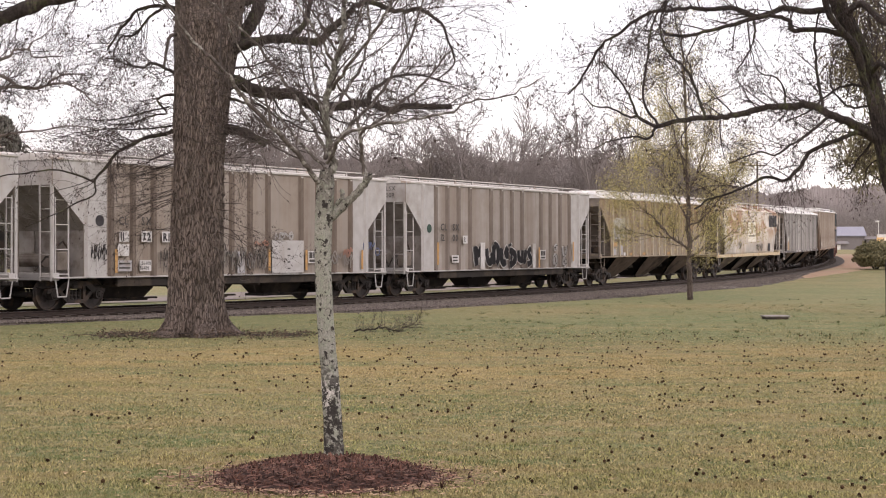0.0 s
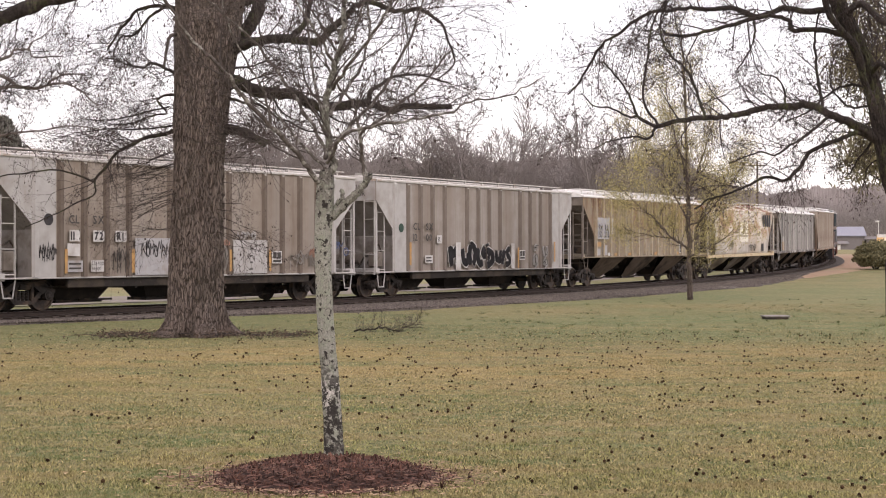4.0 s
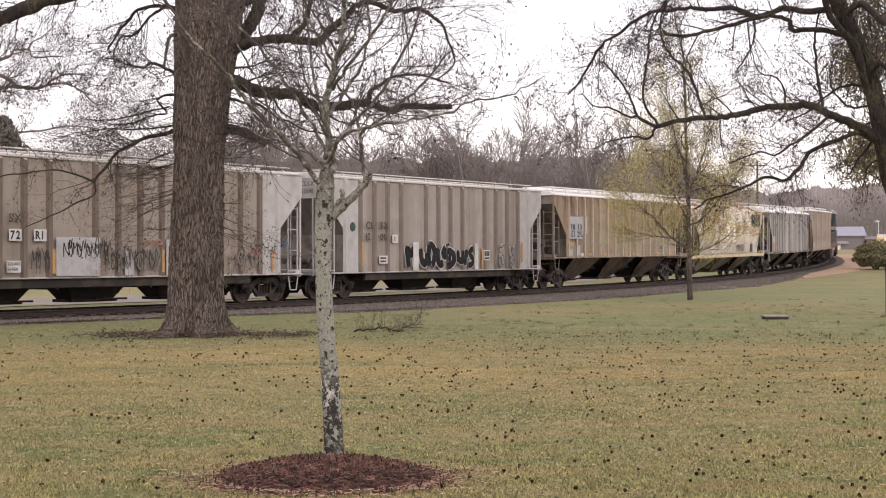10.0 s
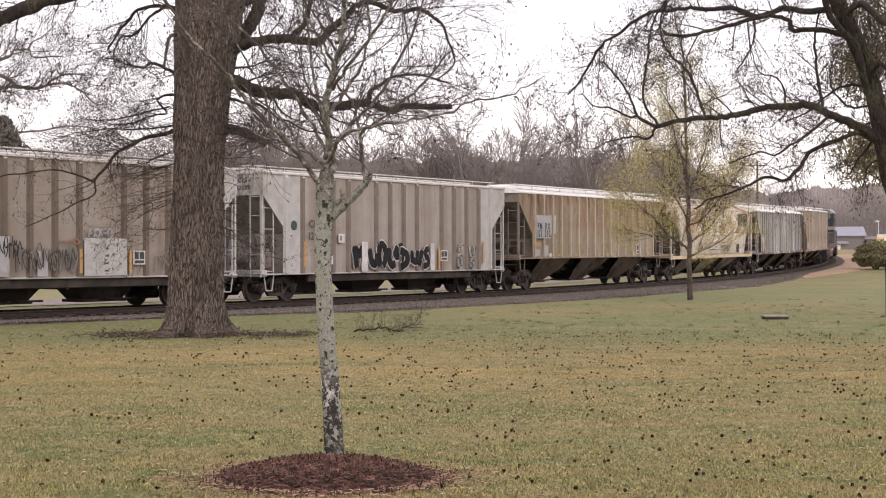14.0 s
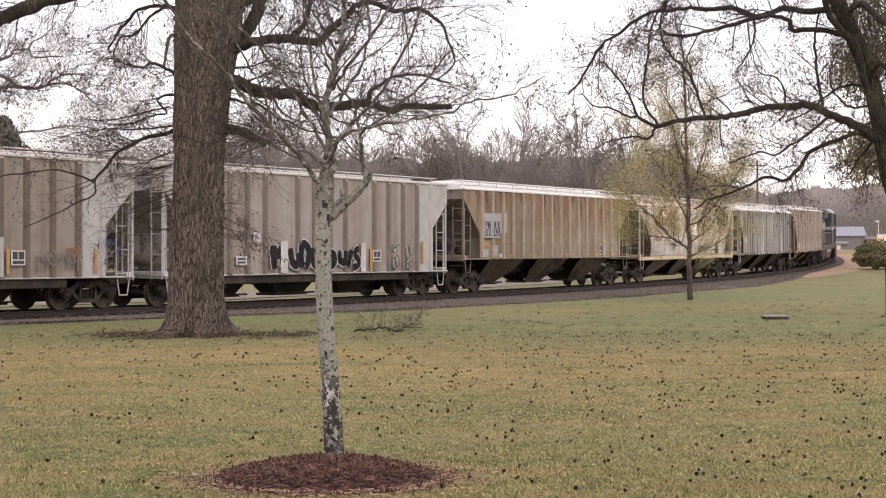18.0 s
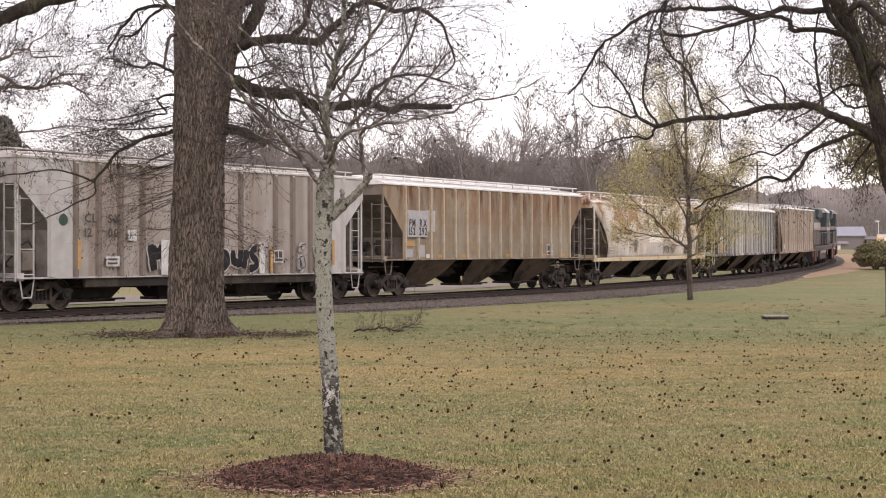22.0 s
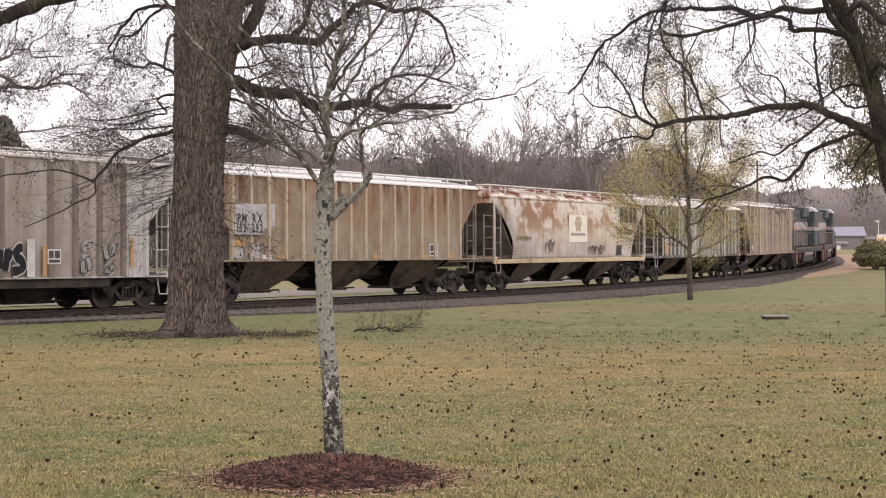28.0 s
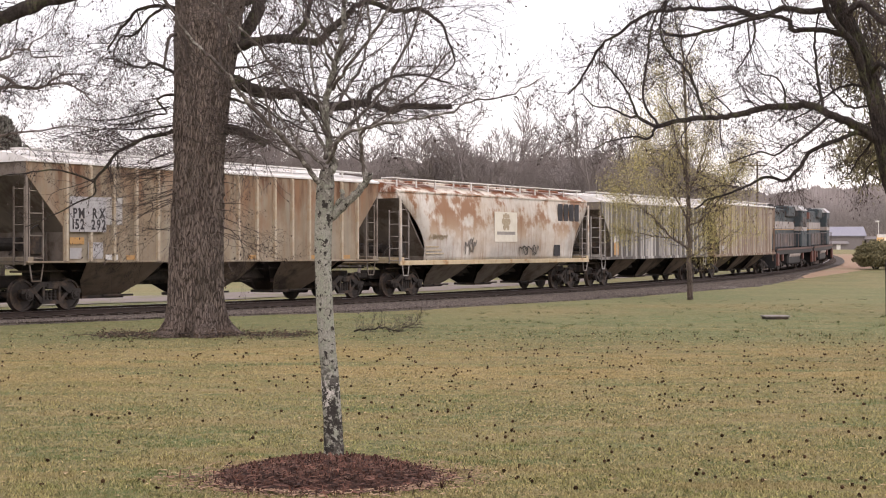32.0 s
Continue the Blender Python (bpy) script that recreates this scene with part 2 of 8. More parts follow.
SLOPE_GREY = mat("grey_slope_sheet", (0.36, 0.33, 0.31), (0.27, 0.245, 0.225), 2, 0.8, 0.1, c=(0.20, 0.17, 0.15), c_scale=0.9)
POST_BROWN = mat("dark_brown_post", (0.175, 0.138, 0.112), (0.125, 0.097, 0.078), 3, 0.75, 0.06, c=(0.22, 0.18, 0.15), c_scale=0.8, stretch=(1, 1, 0.3))
POST_GREY = mat("dark_grey_post", (0.205, 0.17, 0.147), (0.15, 0.122, 0.102), 3, 0.75, 0.06, c=(0.26, 0.225, 0.20), c_scale=0.8, stretch=(1, 1, 0.3))
ROOF_GREY = mat("pale_roof_paint", (0.55, 0.53, 0.51), (0.42, 0.39, 0.36), 3, 0.6, 0.1, c=(0.3, 0.2, 0.13), c_scale=1.5, c_low=0.58, c_high=0.72)
ROOF_WHITE = mat("white_roof_paint", (0.80, 0.79, 0.78), (0.66, 0.64, 0.62), 3, 0.55, 0.1, c=(0.45, 0.3, 0.2), c_scale=1.2, c_low=0.64, c_high=0.75)
RUST_TAN = mat("rusty_tan_paint", (0.30, 0.235, 0.165), (0.235, 0.178, 0.122), 2.4, 0.72, 0.08, c=(0.38, 0.33, 0.255), c_scale=0.7, c_low=0.45, c_high=0.7)
add_layer(RUST_TAN, (0.29, 0.265, 0.215), 0.46, 0.64, 1.2, (1.6, 1, 0.16), strength=0.7, seed=2)
add_layer(RUST_TAN, (0.25, 0.128, 0.068), 0.405, 0.56, 1.1, (1.1, 1, 0.4), 1.9, 3.4, 0.82, seed=9)
add_layer(RUST_TAN, (0.12, 0.055, 0.03), 0.47, 0.58, 1.5, (1.6, 1, 0.35), 2.8, 3.9, 0.95, seed=4)
add_layer(RUST_TAN, (0.20, 0.16, 0.115), 0.5, 0.66, 1.3, (1.2, 0.05, 0.08), strength=0.7, seed=17)
add_layer(RUST_TAN, (0.155, 0.115, 0.08), 0.45, 0.7, 2.0, (1.5, 1, 0.4), 2.1, 1.4, 0.6, seed=29)
RIB_TAN = mat("pale_tan_post", (0.50, 0.44, 0.35), (0.40, 0.34, 0.26), 3, 0.7, 0.05, c=(0.40, 0.30, 0.20), c_scale=1.2)
add_layer(RIB_TAN, (0.24, 0.10, 0.04), 0.46, 0.66, 1.5, (1.5, 1, 0.25), 3.0, 4.3, 0.8, seed=9)
RIB_BEIGE = mat("beige_post", (0.50, 0.445, 0.385), (0.36, 0.31, 0.262), 3, 0.7, 0.05, c=(0.22, 0.17, 0.13), c_scale=1.4, stretch=(1, 1, 0.3))
RUST_WHITE = mat("rust_streaked_white_paint", (0.69, 0.655, 0.61), (0.60, 0.56, 0.51), 2.4, 0.65, 0.06, c=(0.42, 0.35, 0.285), c_scale=0.6, c_low=0.5, c_high=0.75)
add_layer(RUST_WHITE, (0.45, 0.29, 0.16), 0.46, 0.60, 1.1, (1.0, 1, 1.0), 1.6, 2.8, 0.75, seed=12)
add_layer(RUST_WHITE, (0.46, 0.34, 0.22), 0.45, 0.65, 0.6, (0.8, 1, 0.8), strength=0.5, seed=41)
add_layer(RUST_WHITE, (0.27, 0.13, 0.07), 0.50, 0.57, 1.1, (1.0, 1, 1.0), 2.3, 3.3, 0.8, seed=12)
add_layer(RUST_WHITE, (0.34, 0.315, 0.285), 0.38, 0.6, 0.7, (0.6, 1, 1.2), 2.4, 1.7, 0.75, seed=52)
add_layer(RUST_WHITE, (0.30, 0.15, 0.075), 0.52, 0.66, 2.5, (2.2, 1, 0.12), strength=0.45, seed=21)
RUST_ROOF = mat("rusted_white_roof", (0.72, 0.68, 0.62), (0.55, 0.48, 0.4), 3, 0.6, 0.1, c=(0.20, 0.075, 0.035), c_scale=0.8, c_low=0.47, c_high=0.56, stretch=(1, 1.4, 1))
SILL_CREAM = mat("cream_sill_paint", (0.60, 0.50, 0.34), (0.5, 0.4, 0.25), 4, 0.65, 0.05, c=(0.36, 0.18, 0.07), c_scale=1.6, c_low=0.55, c_high=0.7)
STREAK_GREY = mat("streaked_grey_paint", (0.56, 0.535, 0.505), (0.42, 0.395, 0.37), 2.5, 0.7, 0.06, c=(0.20, 0.18, 0.165), c_scale=0.8, stretch=(1.6, 1, 0.25))
add_layer(STREAK_GREY, (0.07, 0.062, 0.058), 0.42, 0.50, 1.4, (1.3, 0.05, 0.06), strength=0.92, seed=31)
add_layer(STREAK_GREY, (0.13, 0.11, 0.10), 0.48, 0.62, 2.2, (2.5, 1, 0.12), strength=0.8)
STREAK_TAN = mat("streaked_beige_paint", (0.44, 0.385, 0.335), (0.34, 0.292, 0.25), 2.5, 0.7, 0.06, c=(0.34, 0.275, 0.205), c_scale=0.8, stretch=(1.6, 1, 0.25))
add_layer(STREAK_TAN, (0.17, 0.105, 0.072), 0.41, 0.51, 1.6, (1.5, 0.05, 0.06), strength=0.9, seed=33)
add_layer(STREAK_TAN, (0.22, 0.16, 0.10), 0.52, 0.68, 2.2, (2.5, 1, 0.12), strength=0.7)
HOPPER_PALE = mat("dusty_hopper_steel", (0.33, 0.26, 0.195), (0.24, 0.185, 0.137), 2.2, 0.8, 0.1, c=(0.12, 0.095, 0.075), c_scale=0.8)
HOPPER_CREAM = mat("dusty_cream_hopper", (0.46, 0.40, 0.33), (0.34, 0.29, 0.235), 2.2, 0.8, 0.1, c=(0.2, 0.16, 0.125), c_scale=0.8)
# Dark hopper steel; the near-black also paints in under-car shade.
HOPPER_DARK = mat("dark_shaded_hopper_steel", (0.038, 0.031, 0.026), (0.022, 0.019, 0.017), 2.2, 0.8, 0.1, c=(0.065, 0.05, 0.038), c_scale=0.9)
STENCIL = mat("faded_black_stencil", (0.05, 0.046, 0.043), (0.09, 0.08, 0.075), 14, 0.7, 0)
BLACK_PAINT = mat("black_spray_paint", (0.022, 0.02, 0.024), (0.05, 0.046, 0.05), 4, 0.6, 0)
WHITE_PAINT = mat("white_spray_paint", (0.60, 0.585, 0.575), (0.50, 0.48, 0.465), 4, 0.65, 0, c=(0.38, 0.34, 0.31), c_scale=1.4, c_low=0.52, c_high=0.72)
GHOST_PAINT = mat("faded_grey_spray_paint", (0.30, 0.275, 0.25), (0.37, 0.34, 0.31), 5, 0.7, 0)
BLUE_PAINT = mat("blue_spray_paint", (0.10, 0.13, 0.24), (0.16, 0.18, 0.28), 6, 0.65, 0)
RED_PAINT = mat("faded_red_spray_paint", (0.46, 0.24, 0.18), (0.40, 0.26, 0.2), 6, 0.65, 0)
ORANGE_MARK = mat("orange_reflector", (0.52, 0.29, 0.10), (0.38, 0.23, 0.11), 8, 0.5, 0)
PALE_PATCH = mat("pale_patch_paint", (0.42, 0.41, 0.42), (0.34, 0.33, 0.335), 3, 0.65, 0.02, c=(0.28, 0.23, 0.19), c_scale=1.2, c_low=0.55, c_high=0.72)
LOCO_TEAL = mat("dark_teal_paint", (0.042, 0.056, 0.064), (0.032, 0.044, 0.052), 2, 0.6, 0.03, c=(0.09, 0.092, 0.094), c_scale=1.0, spec=0.3)
LOCO_DUST = mat("dusty_hood_door", (0.15, 0.125, 0.12), (0.10, 0.088, 0.088), 2, 0.6, 0.03, c=(0.2, 0.15, 0.13), c_scale=1.2)
LOCO_GREY = mat("dusty_grey_stripe", (0.40, 0.36, 0.345), (0.31, 0.275, 0.265), 2, 0.5, 0.03, c=(0.3, 0.25, 0.22), c_scale=1)
LOCO_RUST = mat("dusty_red_brown", (0.16, 0.10, 0.085), (0.11, 0.072, 0.062), 3, 0.7, 0.05)
# Pale tone paints in sky light caught on the sloped cab roof.
LOCO_SKYLIT = mat("skylit_roof_paint", (0.50, 0.50, 0.50), (0.38, 0.38, 0.385), 2, 0.5, 0.03, c=(0.27, 0.25, 0.24), c_scale=1)
LOCO_BLACK = mat("loco_black", (0.035, 0.034, 0.036), (0.022, 0.022, 0.024), 4, 0.55, 0.05)
LOCO_RED = mat("dull_red_paint", (0.15, 0.062, 0.048), (0.11, 0.05, 0.042), 4, 0.55, 0.05)
LAMP_WHITE = bpy.data.materials.new("headlight_glow")
LAMP_WHITE.use_nodes = True
LAMP_WHITE.node_tree.nodes["Principled BSDF"].inputs["Emission Color"].default_value = (1, 0.93, 0.8, 1)
LAMP_WHITE.node_tree.nodes["Principled BSDF"].inputs["Emission Strength"].default_value = 2.0
GLASS_DARK = mat("dark_window_glass", (0.02, 0.024, 0.027), (0.03, 0.034, 0.036), 2, 0.08, 0.0, spec=0.6)

# ---- meshes that the cars share ----
WHEEL_R = 0.457


def one_mesh(name, bm, material, smooth=False):
    bmesh.ops.recalc_face_normals(bm, faces=bm.faces[:])
    me = bpy.data.meshes.new(name)
    for f in bm.faces:
        f.smooth = smooth
    bm.to_mesh(me)
    bm.free()
    me.materials.append(material)
    return me


def wheel_profile(sign):
    inner, outer = 0.70, 0.835
    rows = [(inner, 0.10), (inner, 0.39), (inner, 0.482), (inner + 0.03, 0.480), (inner + 0.04, 0.46), (outer, 0.452), (outer, 0.40), (outer - 0.05, 0.385),
            (outer - 0.07, 0.16), (outer + 0.01, 0.15), (outer + 0.01, 0.02)]
    return [(a * sign, r) for a, r in rows]


WHEEL_NEAR = one_mesh("wheel", lathe(wheel_profile(-1), 36), WHEEL)
WHEEL_FAR = one_mesh("wheel", lathe(wheel_profile(1), 36), WHEEL)
AXLE = one_mesh("axle", lathe([(-1.12, 0.075), (-0.84, 0.075), (-0.83, 0.085), (0.83, 0.085), (0.84, 0.075), (1.12, 0.075)], 12), STEEL_DARK)
CAP_BM = lathe([(-1.19, 0.06), (-1.16, 0.11), (-1.0, 0.12)], 14)
for _a in (0, 120, 240):
    _x, _z = 0.075 * math.cos(radians(_a)), 0.075 * math.sin(radians(_a))
    rod(CAP_BM, (_x, -1.205, _z), (_x, -1.15, _z), 0.018, 6)
BEARING_CAP = one_mesh("bearing_cap", CAP_BM, STEEL_DARK)


def side_frame_mesh():
    bm = bmesh.new()
    top = [(-1.12, 0.50), (-1.12, 0.62), (-0.72, 0.66), (-0.42, 0.84), (0.42, 0.84), (0.72, 0.66), (1.12, 0.62), (1.12, 0.50), (0.62, 0.50), (0.36, 0.70),
           (-0.36, 0.70), (-0.62, 0.50)]
    low = [(-0.68, 0.53), (-0.36, 0.20), (0.36, 0.20), (0.68, 0.53), (0.56, 0.56), (0.28, 0.31), (-0.28, 0.31), (-0.56, 0.56)]
    for outline, y0, y1 in ((top, -1.10, -0.94), (low, -1.08, -0.96)):
        b2 = prism(outline, y0, y1)
        tmp = bpy.data.meshes.new("tmp")
        b2.to_mesh(tmp), b2.free()
        bm.from_mesh(tmp)
        bpy.data.meshes.remove(tmp)
    for x in (-0.30, 0.30):
        box(bm, x - 0.045, x + 0.045, -1.09, -0.95, 0.28, 0.74)
    for x in (-0.86, 0.86):
        rod(bm, (x, -1.14, 0.457), (x, -0.95, 0.457), 0.155, 12)
    return one_mesh("side_frame", bm, STEEL_DARK)


SIDE_FRAME = side_frame_mesh()
SPRING = one_mesh("spring", lathe([(0.30 + 0.0215 * k, 0.064 if k % 2 else 0.048) for k in range(15)], 10, "z"), STEEL_DARK)
BOLSTER = one_mesh("bolster", boxes((-0.2, 0.2, -1.14, 1.14, 0.62, 0.80), (-0.16, 0.16, -0.4, 0.4, 0.8, 0.94), bevel=0.03), STEEL_DARK)
BRAKE_BEAM = one_mesh("brake_beam", boxes((-0.42, -0.34, -0.75, 0.75, 0.36, 0.46), (0.34, 0.42, -0.75, 0.75, 0.36, 0.46), (-0.40, -0.34, -0.82, -0.70, 0.3, 0.6),
                                          (0.34, 0.40, -0.82, -0.70, 0.3, 0.6), bevel=0.012), STEEL_DARK)
COUPLER = one_mesh("coupler", boxes((-0.62, 0.36, -0.09, 0.09, 0.72, 0.9), (0.28, 0.66, -0.17, 0.03, 0.70, 0.93), (0.42, 0.64, 0.05, 0.15, 0.72, 0.92), bevel=0.025), STEEL_DARK)
HOSE = one_mesh("air_hose", rods(0.025, ((0.05, -0.35, 0.75), (0.25, -0.36, 0.55)), ((0.25, -0.36, 0.55), (0.5, -0.3, 0.40)), ((0.5, -0.3, 0.40), (0.62, -0.2, 0.45))), STEEL_DARK)

TRUCKS, WHEELSETS = [], []


def truck(parent, x, car, base=0.86, axles=2):
    """A two-axle truck under a car: it swings, and its wheelsets roll."""
    b = part("truck", BOLSTER, None, parent, at=pose(x, 0, 0))
    for turn in (0, 180):
        f = part("side_frame", SIDE_FRAME, None, b, at=pose(0, 0, 0, 0, 0, turn))
    for dx in (-0.15, 0.0, 0.15):
        for y in (-1.02, 1.02):
            part("spring", SPRING, None, b, at=pose(dx, y, 0))
    part("brake_beam", BRAKE_BEAM, None, b)
    for dx in (-base, base):
        w = part("wheelset", WHEELSET, None, b, "worn steel wheels on one axle", at=pose(dx, 0, WHEEL_R))
        WHEELSETS.append((w, dx))
    TRUCKS.append((b, x, car))


def joined(name, meshes, smooth=False):
    """One mesh out of several, with their materials."""
    bm = bmesh.new()
    mats = []
    for me in meshes:
        k = len(mats)
        mats.append(me.materials[0])
        n0 = len(bm.faces)
        bm.from_mesh(me)
        bm.faces.ensure_lookup_table()
        for f in bm.faces[n0:]:
            f.material_index = k
    out = bpy.data.meshes.new(name)
    bm.to_mesh(out)
    bm.free()
    for m in mats:
        out.materials.append(m)
    return out


WHEELSET = joined("wheelset", [WHEEL_NEAR, WHEEL_FAR, AXLE, BEARING_CAP])


def lettering(words, size, parent, x, z, material, y=-1.6, name="stencil", stretch=1.0, offset=0.0, at=None):
    """Words in the built-in font, one part for each character, on the side that faces the lawn or at a pose of their own."""
    at = at or pose(x, y, z, 90, 0, 0)
    along = 0.0
    for char in words:
        cu = bpy.data.curves.new("words", "FONT")
        cu.body, cu.size, cu.extrude, cu.resolution_u, cu.offset = char, size, 0.002, 2, offset
        tmp = bpy.data.objects.new("words", cu)
        scene.collection.objects.link(tmp)
        me = bpy.data.meshes.new_from_object(tmp)
        bpy.data.objects.remove(tmp)
        me.transform(Matrix.Diagonal((stretch, 1, 1, 1)))
        me.materials.clear()
        xs = [v.co.x for v in me.vertices]
        part(name, me, material, parent, at=at @ Matrix.Translation((along - min(xs), 0, 0)))
        along += max(xs) - min(xs) + 0.13 * size


def plate(parent, x0, x1, z0, z1, material, y=-1.597, name="painted_patch", label="", tilt=0.0):
    bm = boxes((x0, x1, y - 0.006, y, z0, z1))
    if tilt:
        bmesh.ops.rotate(bm, verts=bm.verts[:], cent=((x0 + x1) / 2, y, (z0 + z1) / 2), matrix=Matrix.Rotation(tilt, 3, "Y"))
    return part(name, bm, material, parent, label)


def strokes(parent, rows, width, material, y, name="graffiti_stroke", label=""):
    """Brushed strokes, one part each: a row is a run of (x, z) points; a flat ribbon with round turns."""
    for k, run in enumerate(rows):
        bm = bmesh.new()
        pts = [Vector((x, 0, z)) for x, z in run]
        fine = []
        for a, b in zip(pts, pts[1:]):
            fine += [a.lerp(b, q / 3) for q in range(3)]
        fine.append(pts[-1])
        for _ in range(2):
            fine = [fine[0]] + [(fine[i - 1] + fine[i] * 2 + fine[i + 1]) / 4 for i in range(1, len(fine) - 1)] + [fine[-1]]
        left, right = [], []
        at = Vector((0, y - 0.0004 * (k % 5), 0))
        for i, p in enumerate(fine):
            d = (fine[min(i + 1, len(fine) - 1)] - fine[max(i - 1, 0)]).normalized()
            nrm = Vector((-d.z, 0, d.x)) * width * (0.85 + 0.3 * ((i * 37 % 10) / 10))
            left.append(bm.verts.new(p + nrm + at)), right.append(bm.verts.new(p - nrm + at))
        for i in range(len(fine) - 1):
            bm.faces.new((left[i], left[i + 1], right[i + 1], right[i]))
        bmesh.ops.solidify(bm, geom=bm.faces[:], thickness=0.003)
        part(name, bm, material, parent, label)


def ladder(x, y, z0, z1, width, rungs, along="x", r=0.02):
    """Two rails and their rungs, along x or along y."""
    bm = bmesh.new()
    e = Vector((width, 0, 0)) if along == "x" else Vector((0, width, 0))
    a = Vector((x, y, 0))
    for q in (a, a + e):
        box(bm, q.x - 0.02, q.x + 0.02, q.y - 0.012, q.y + 0.03, z0, z1)
    for k in range(rungs):
        z = z0 + 0.12 + (z1 - z0 - 0.2) * k / (rungs - 1)
        rod(bm, a + Vector((0, 0, z)), a + e + Vector((0, 0, z)), r, 6)
    return bm


def hopper_car(kind, s0, s1, o):
    """A covered hopper between two coupling points of the line, by its options o."""
    length = s1 - s0
    hl = length / 2 - o.get("gap", 0.62)
    eave, sill, cut, zc1, zc2 = o["eave"], o["sill"], o["cut"], o["zc1"], o["zc2"]
    car = thing("covered_hopper_car", pose(0, 0, 0), o["label"], "hopper car", "cars of the freight train")
    half = o.get("half", 1.58)
    bulge = o.get("bulge", 0.0)

    def xlim(z):
        if z >= zc1:
            return hl - o.get("end_in", 0.0)
        if z <= zc2:
            return hl - cut
        k = (zc1 - z) / (zc1 - zc2)
        return hl - o.get("end_in", 0.0) - (cut - o.get("end_in", 0.0)) * (math.sin(k * math.pi / 2) if bulge else k)

    def yoff(z):
        k = (z - sill) / (eave - sill)
        return half - bulge * (abs(k - 0.42) / 0.58) ** 2.2 if bulge else half

    zs = [sill, zc2, zc1, eave] if not bulge else [sill + (eave - sill) * k / 16 for k in range(17)]

    def side(sign):
        def p(u, v):
            z = zs[round(v * (len(zs) - 1))]
            x = xlim(z) * (2 * u - 1)
            return (x, sign * yoff(z) - (0.03 if sign > 0 else 0.0), z)
        return shell(p, 1 if not bulge else 12, len(zs) - 1, 0.03)

    for sign in (-1, 1):
        part("side_sheet", side(sign), o["side"], car, smooth=bool(bulge))
    # white end panels of the sides
    if o.get("end_paint"):
        w = o["end_paint"]
        for e in (-1, 1):
            pts = [(hl - 0.005, eave - 0.01), (hl - 0.005, zc1), (hl - cut + 0.005, zc2), (hl - cut + 0.005, sill + 0.01), (hl - cut - w, sill + 0.01), (hl - cut - w, eave - 0.01)]
            part("end_panel", prism([(x * e, z) for x, z in pts], -half - 0.012, -half - 0.001), o["end_mat"], car, "chalky white painted end panel")
    # posts
    if o["ribs"]:
        w, d = o["rib_w"], o["rib_d"]
        prof = [(-w / 2, 0), (-w / 2 * o.get("rib_taper", 0.6), -d), (w / 2 * o.get("rib_taper", 0.6), -d), (w / 2, 0)]
        z0, z1 = sill + 0.02, eave - 0.03
        bm = bmesh.new()
        lo = [bm.verts.new((x, y, z0)) for x, y in prof]
        hi = [bm.verts.new((x, y, z1 - (0.10 if y else 0.0))) for x, y in prof]
        bm.faces.new(lo), bm.faces.new(hi)
        for i in range(4):
            bm.faces.new((lo[i], lo[(i + 1) % 4], hi[(i + 1) % 4], hi[i]))
        rib_me = one_mesh("side_post", bm, o["rib_mat"])
        if o.get("end_paint"):
            end_me = rib_me.copy()
            end_me.materials.clear()
            end_me.materials.append(o["end_mat"])
            for x in (-6.84, 6.84):
                part("end_side_post", end_me, None, car, "chalky white painted post", at=pose(x, -half - 0.008, 0))
        for x in o["ribs"]:
            part("side_post", rib_me, None, car, at=pose(x, -half, 0))
            part("side_post", rib_me, None, car, at=pose(x, half, 0, 0, 0, 180))
            if "cap_mat" in o:
                part("post_cap", boxes((x - 0.06, x + 0.06, -half - 0.09, -half - 0.002, eave - 0.15, eave - 0.1), bevel=0.015), o["cap_mat"], car, "pale cap on the post")
    # roof
    top = o["top"]
    ye = yoff(eave)
    prof = [(-ye - 0.04, eave - 0.06), (-ye - 0.04, eave + 0.0), (-ye * 0.72, eave + (top - eave) * 0.55), (-0.3, top), (0.3, top), (ye * 0.72, eave + (top - eave) * 0.55),
            (ye + 0.04, eave), (ye + 0.04, eave - 0.06)]
    bm = prism([(x, z) for x, z in prof], -hl, hl)
    bmesh.ops.rotate(bm, verts=bm.verts[:], cent=(0, 0, 0), matrix=Matrix.Rotation(math.pi / 2, 3, "Z"))
    part("roof", bm, o["roof"], car)
    nh = 5
    for k in range(nh):
        x0 = -hl + 0.7 + k * (2 * hl - 1.4) / nh
        part("hatch_cover", boxes((x0 + 0.05, x0 + (2 * hl - 1.4) / nh - 0.05, -0.36, 0.36, top - 0.01, top + 0.07), bevel=0.02), o["roof"], car)
    board_z = o.get("board_z", top + 0.1)
    for sign in (-1, 1):
        yb = sign * o.get("board_y", 0.85)
        bm = boxes((-hl + 0.05, hl - 0.05, yb - 0.26, yb + 0.26, board_z - 0.02, board_z + 0.02))
        part("running_board", bm, o.get("board_mat", o["roof"]), car, "galvanised roof walkway")
    for k in range(12):
        x = -hl + 0.4 + k * (2 * hl - 0.8) / 11
        yb = o.get("board_y", 0.85)
        zt = eave + (top - eave) * 0.5
        for y in (-yb - 0.215, yb + 0.215):
            part("bracket", boxes((x - 0.025, x + 0.025, y - 0.025, y + 0.025, zt - 0.12, board_z - 0.02)), o.get("board_mat", o["roof"]), car)
    # eave rail along both sides
    for sign in (-1, 1):
        part("eave_rail", boxes((-hl, hl, sign * (ye + 0.02) - 0.035, sign * (ye + 0.02) + 0.035, eave - 0.07, eave + 0.005), bevel=0.01), o.get("eave_mat", o["roof"]), car)
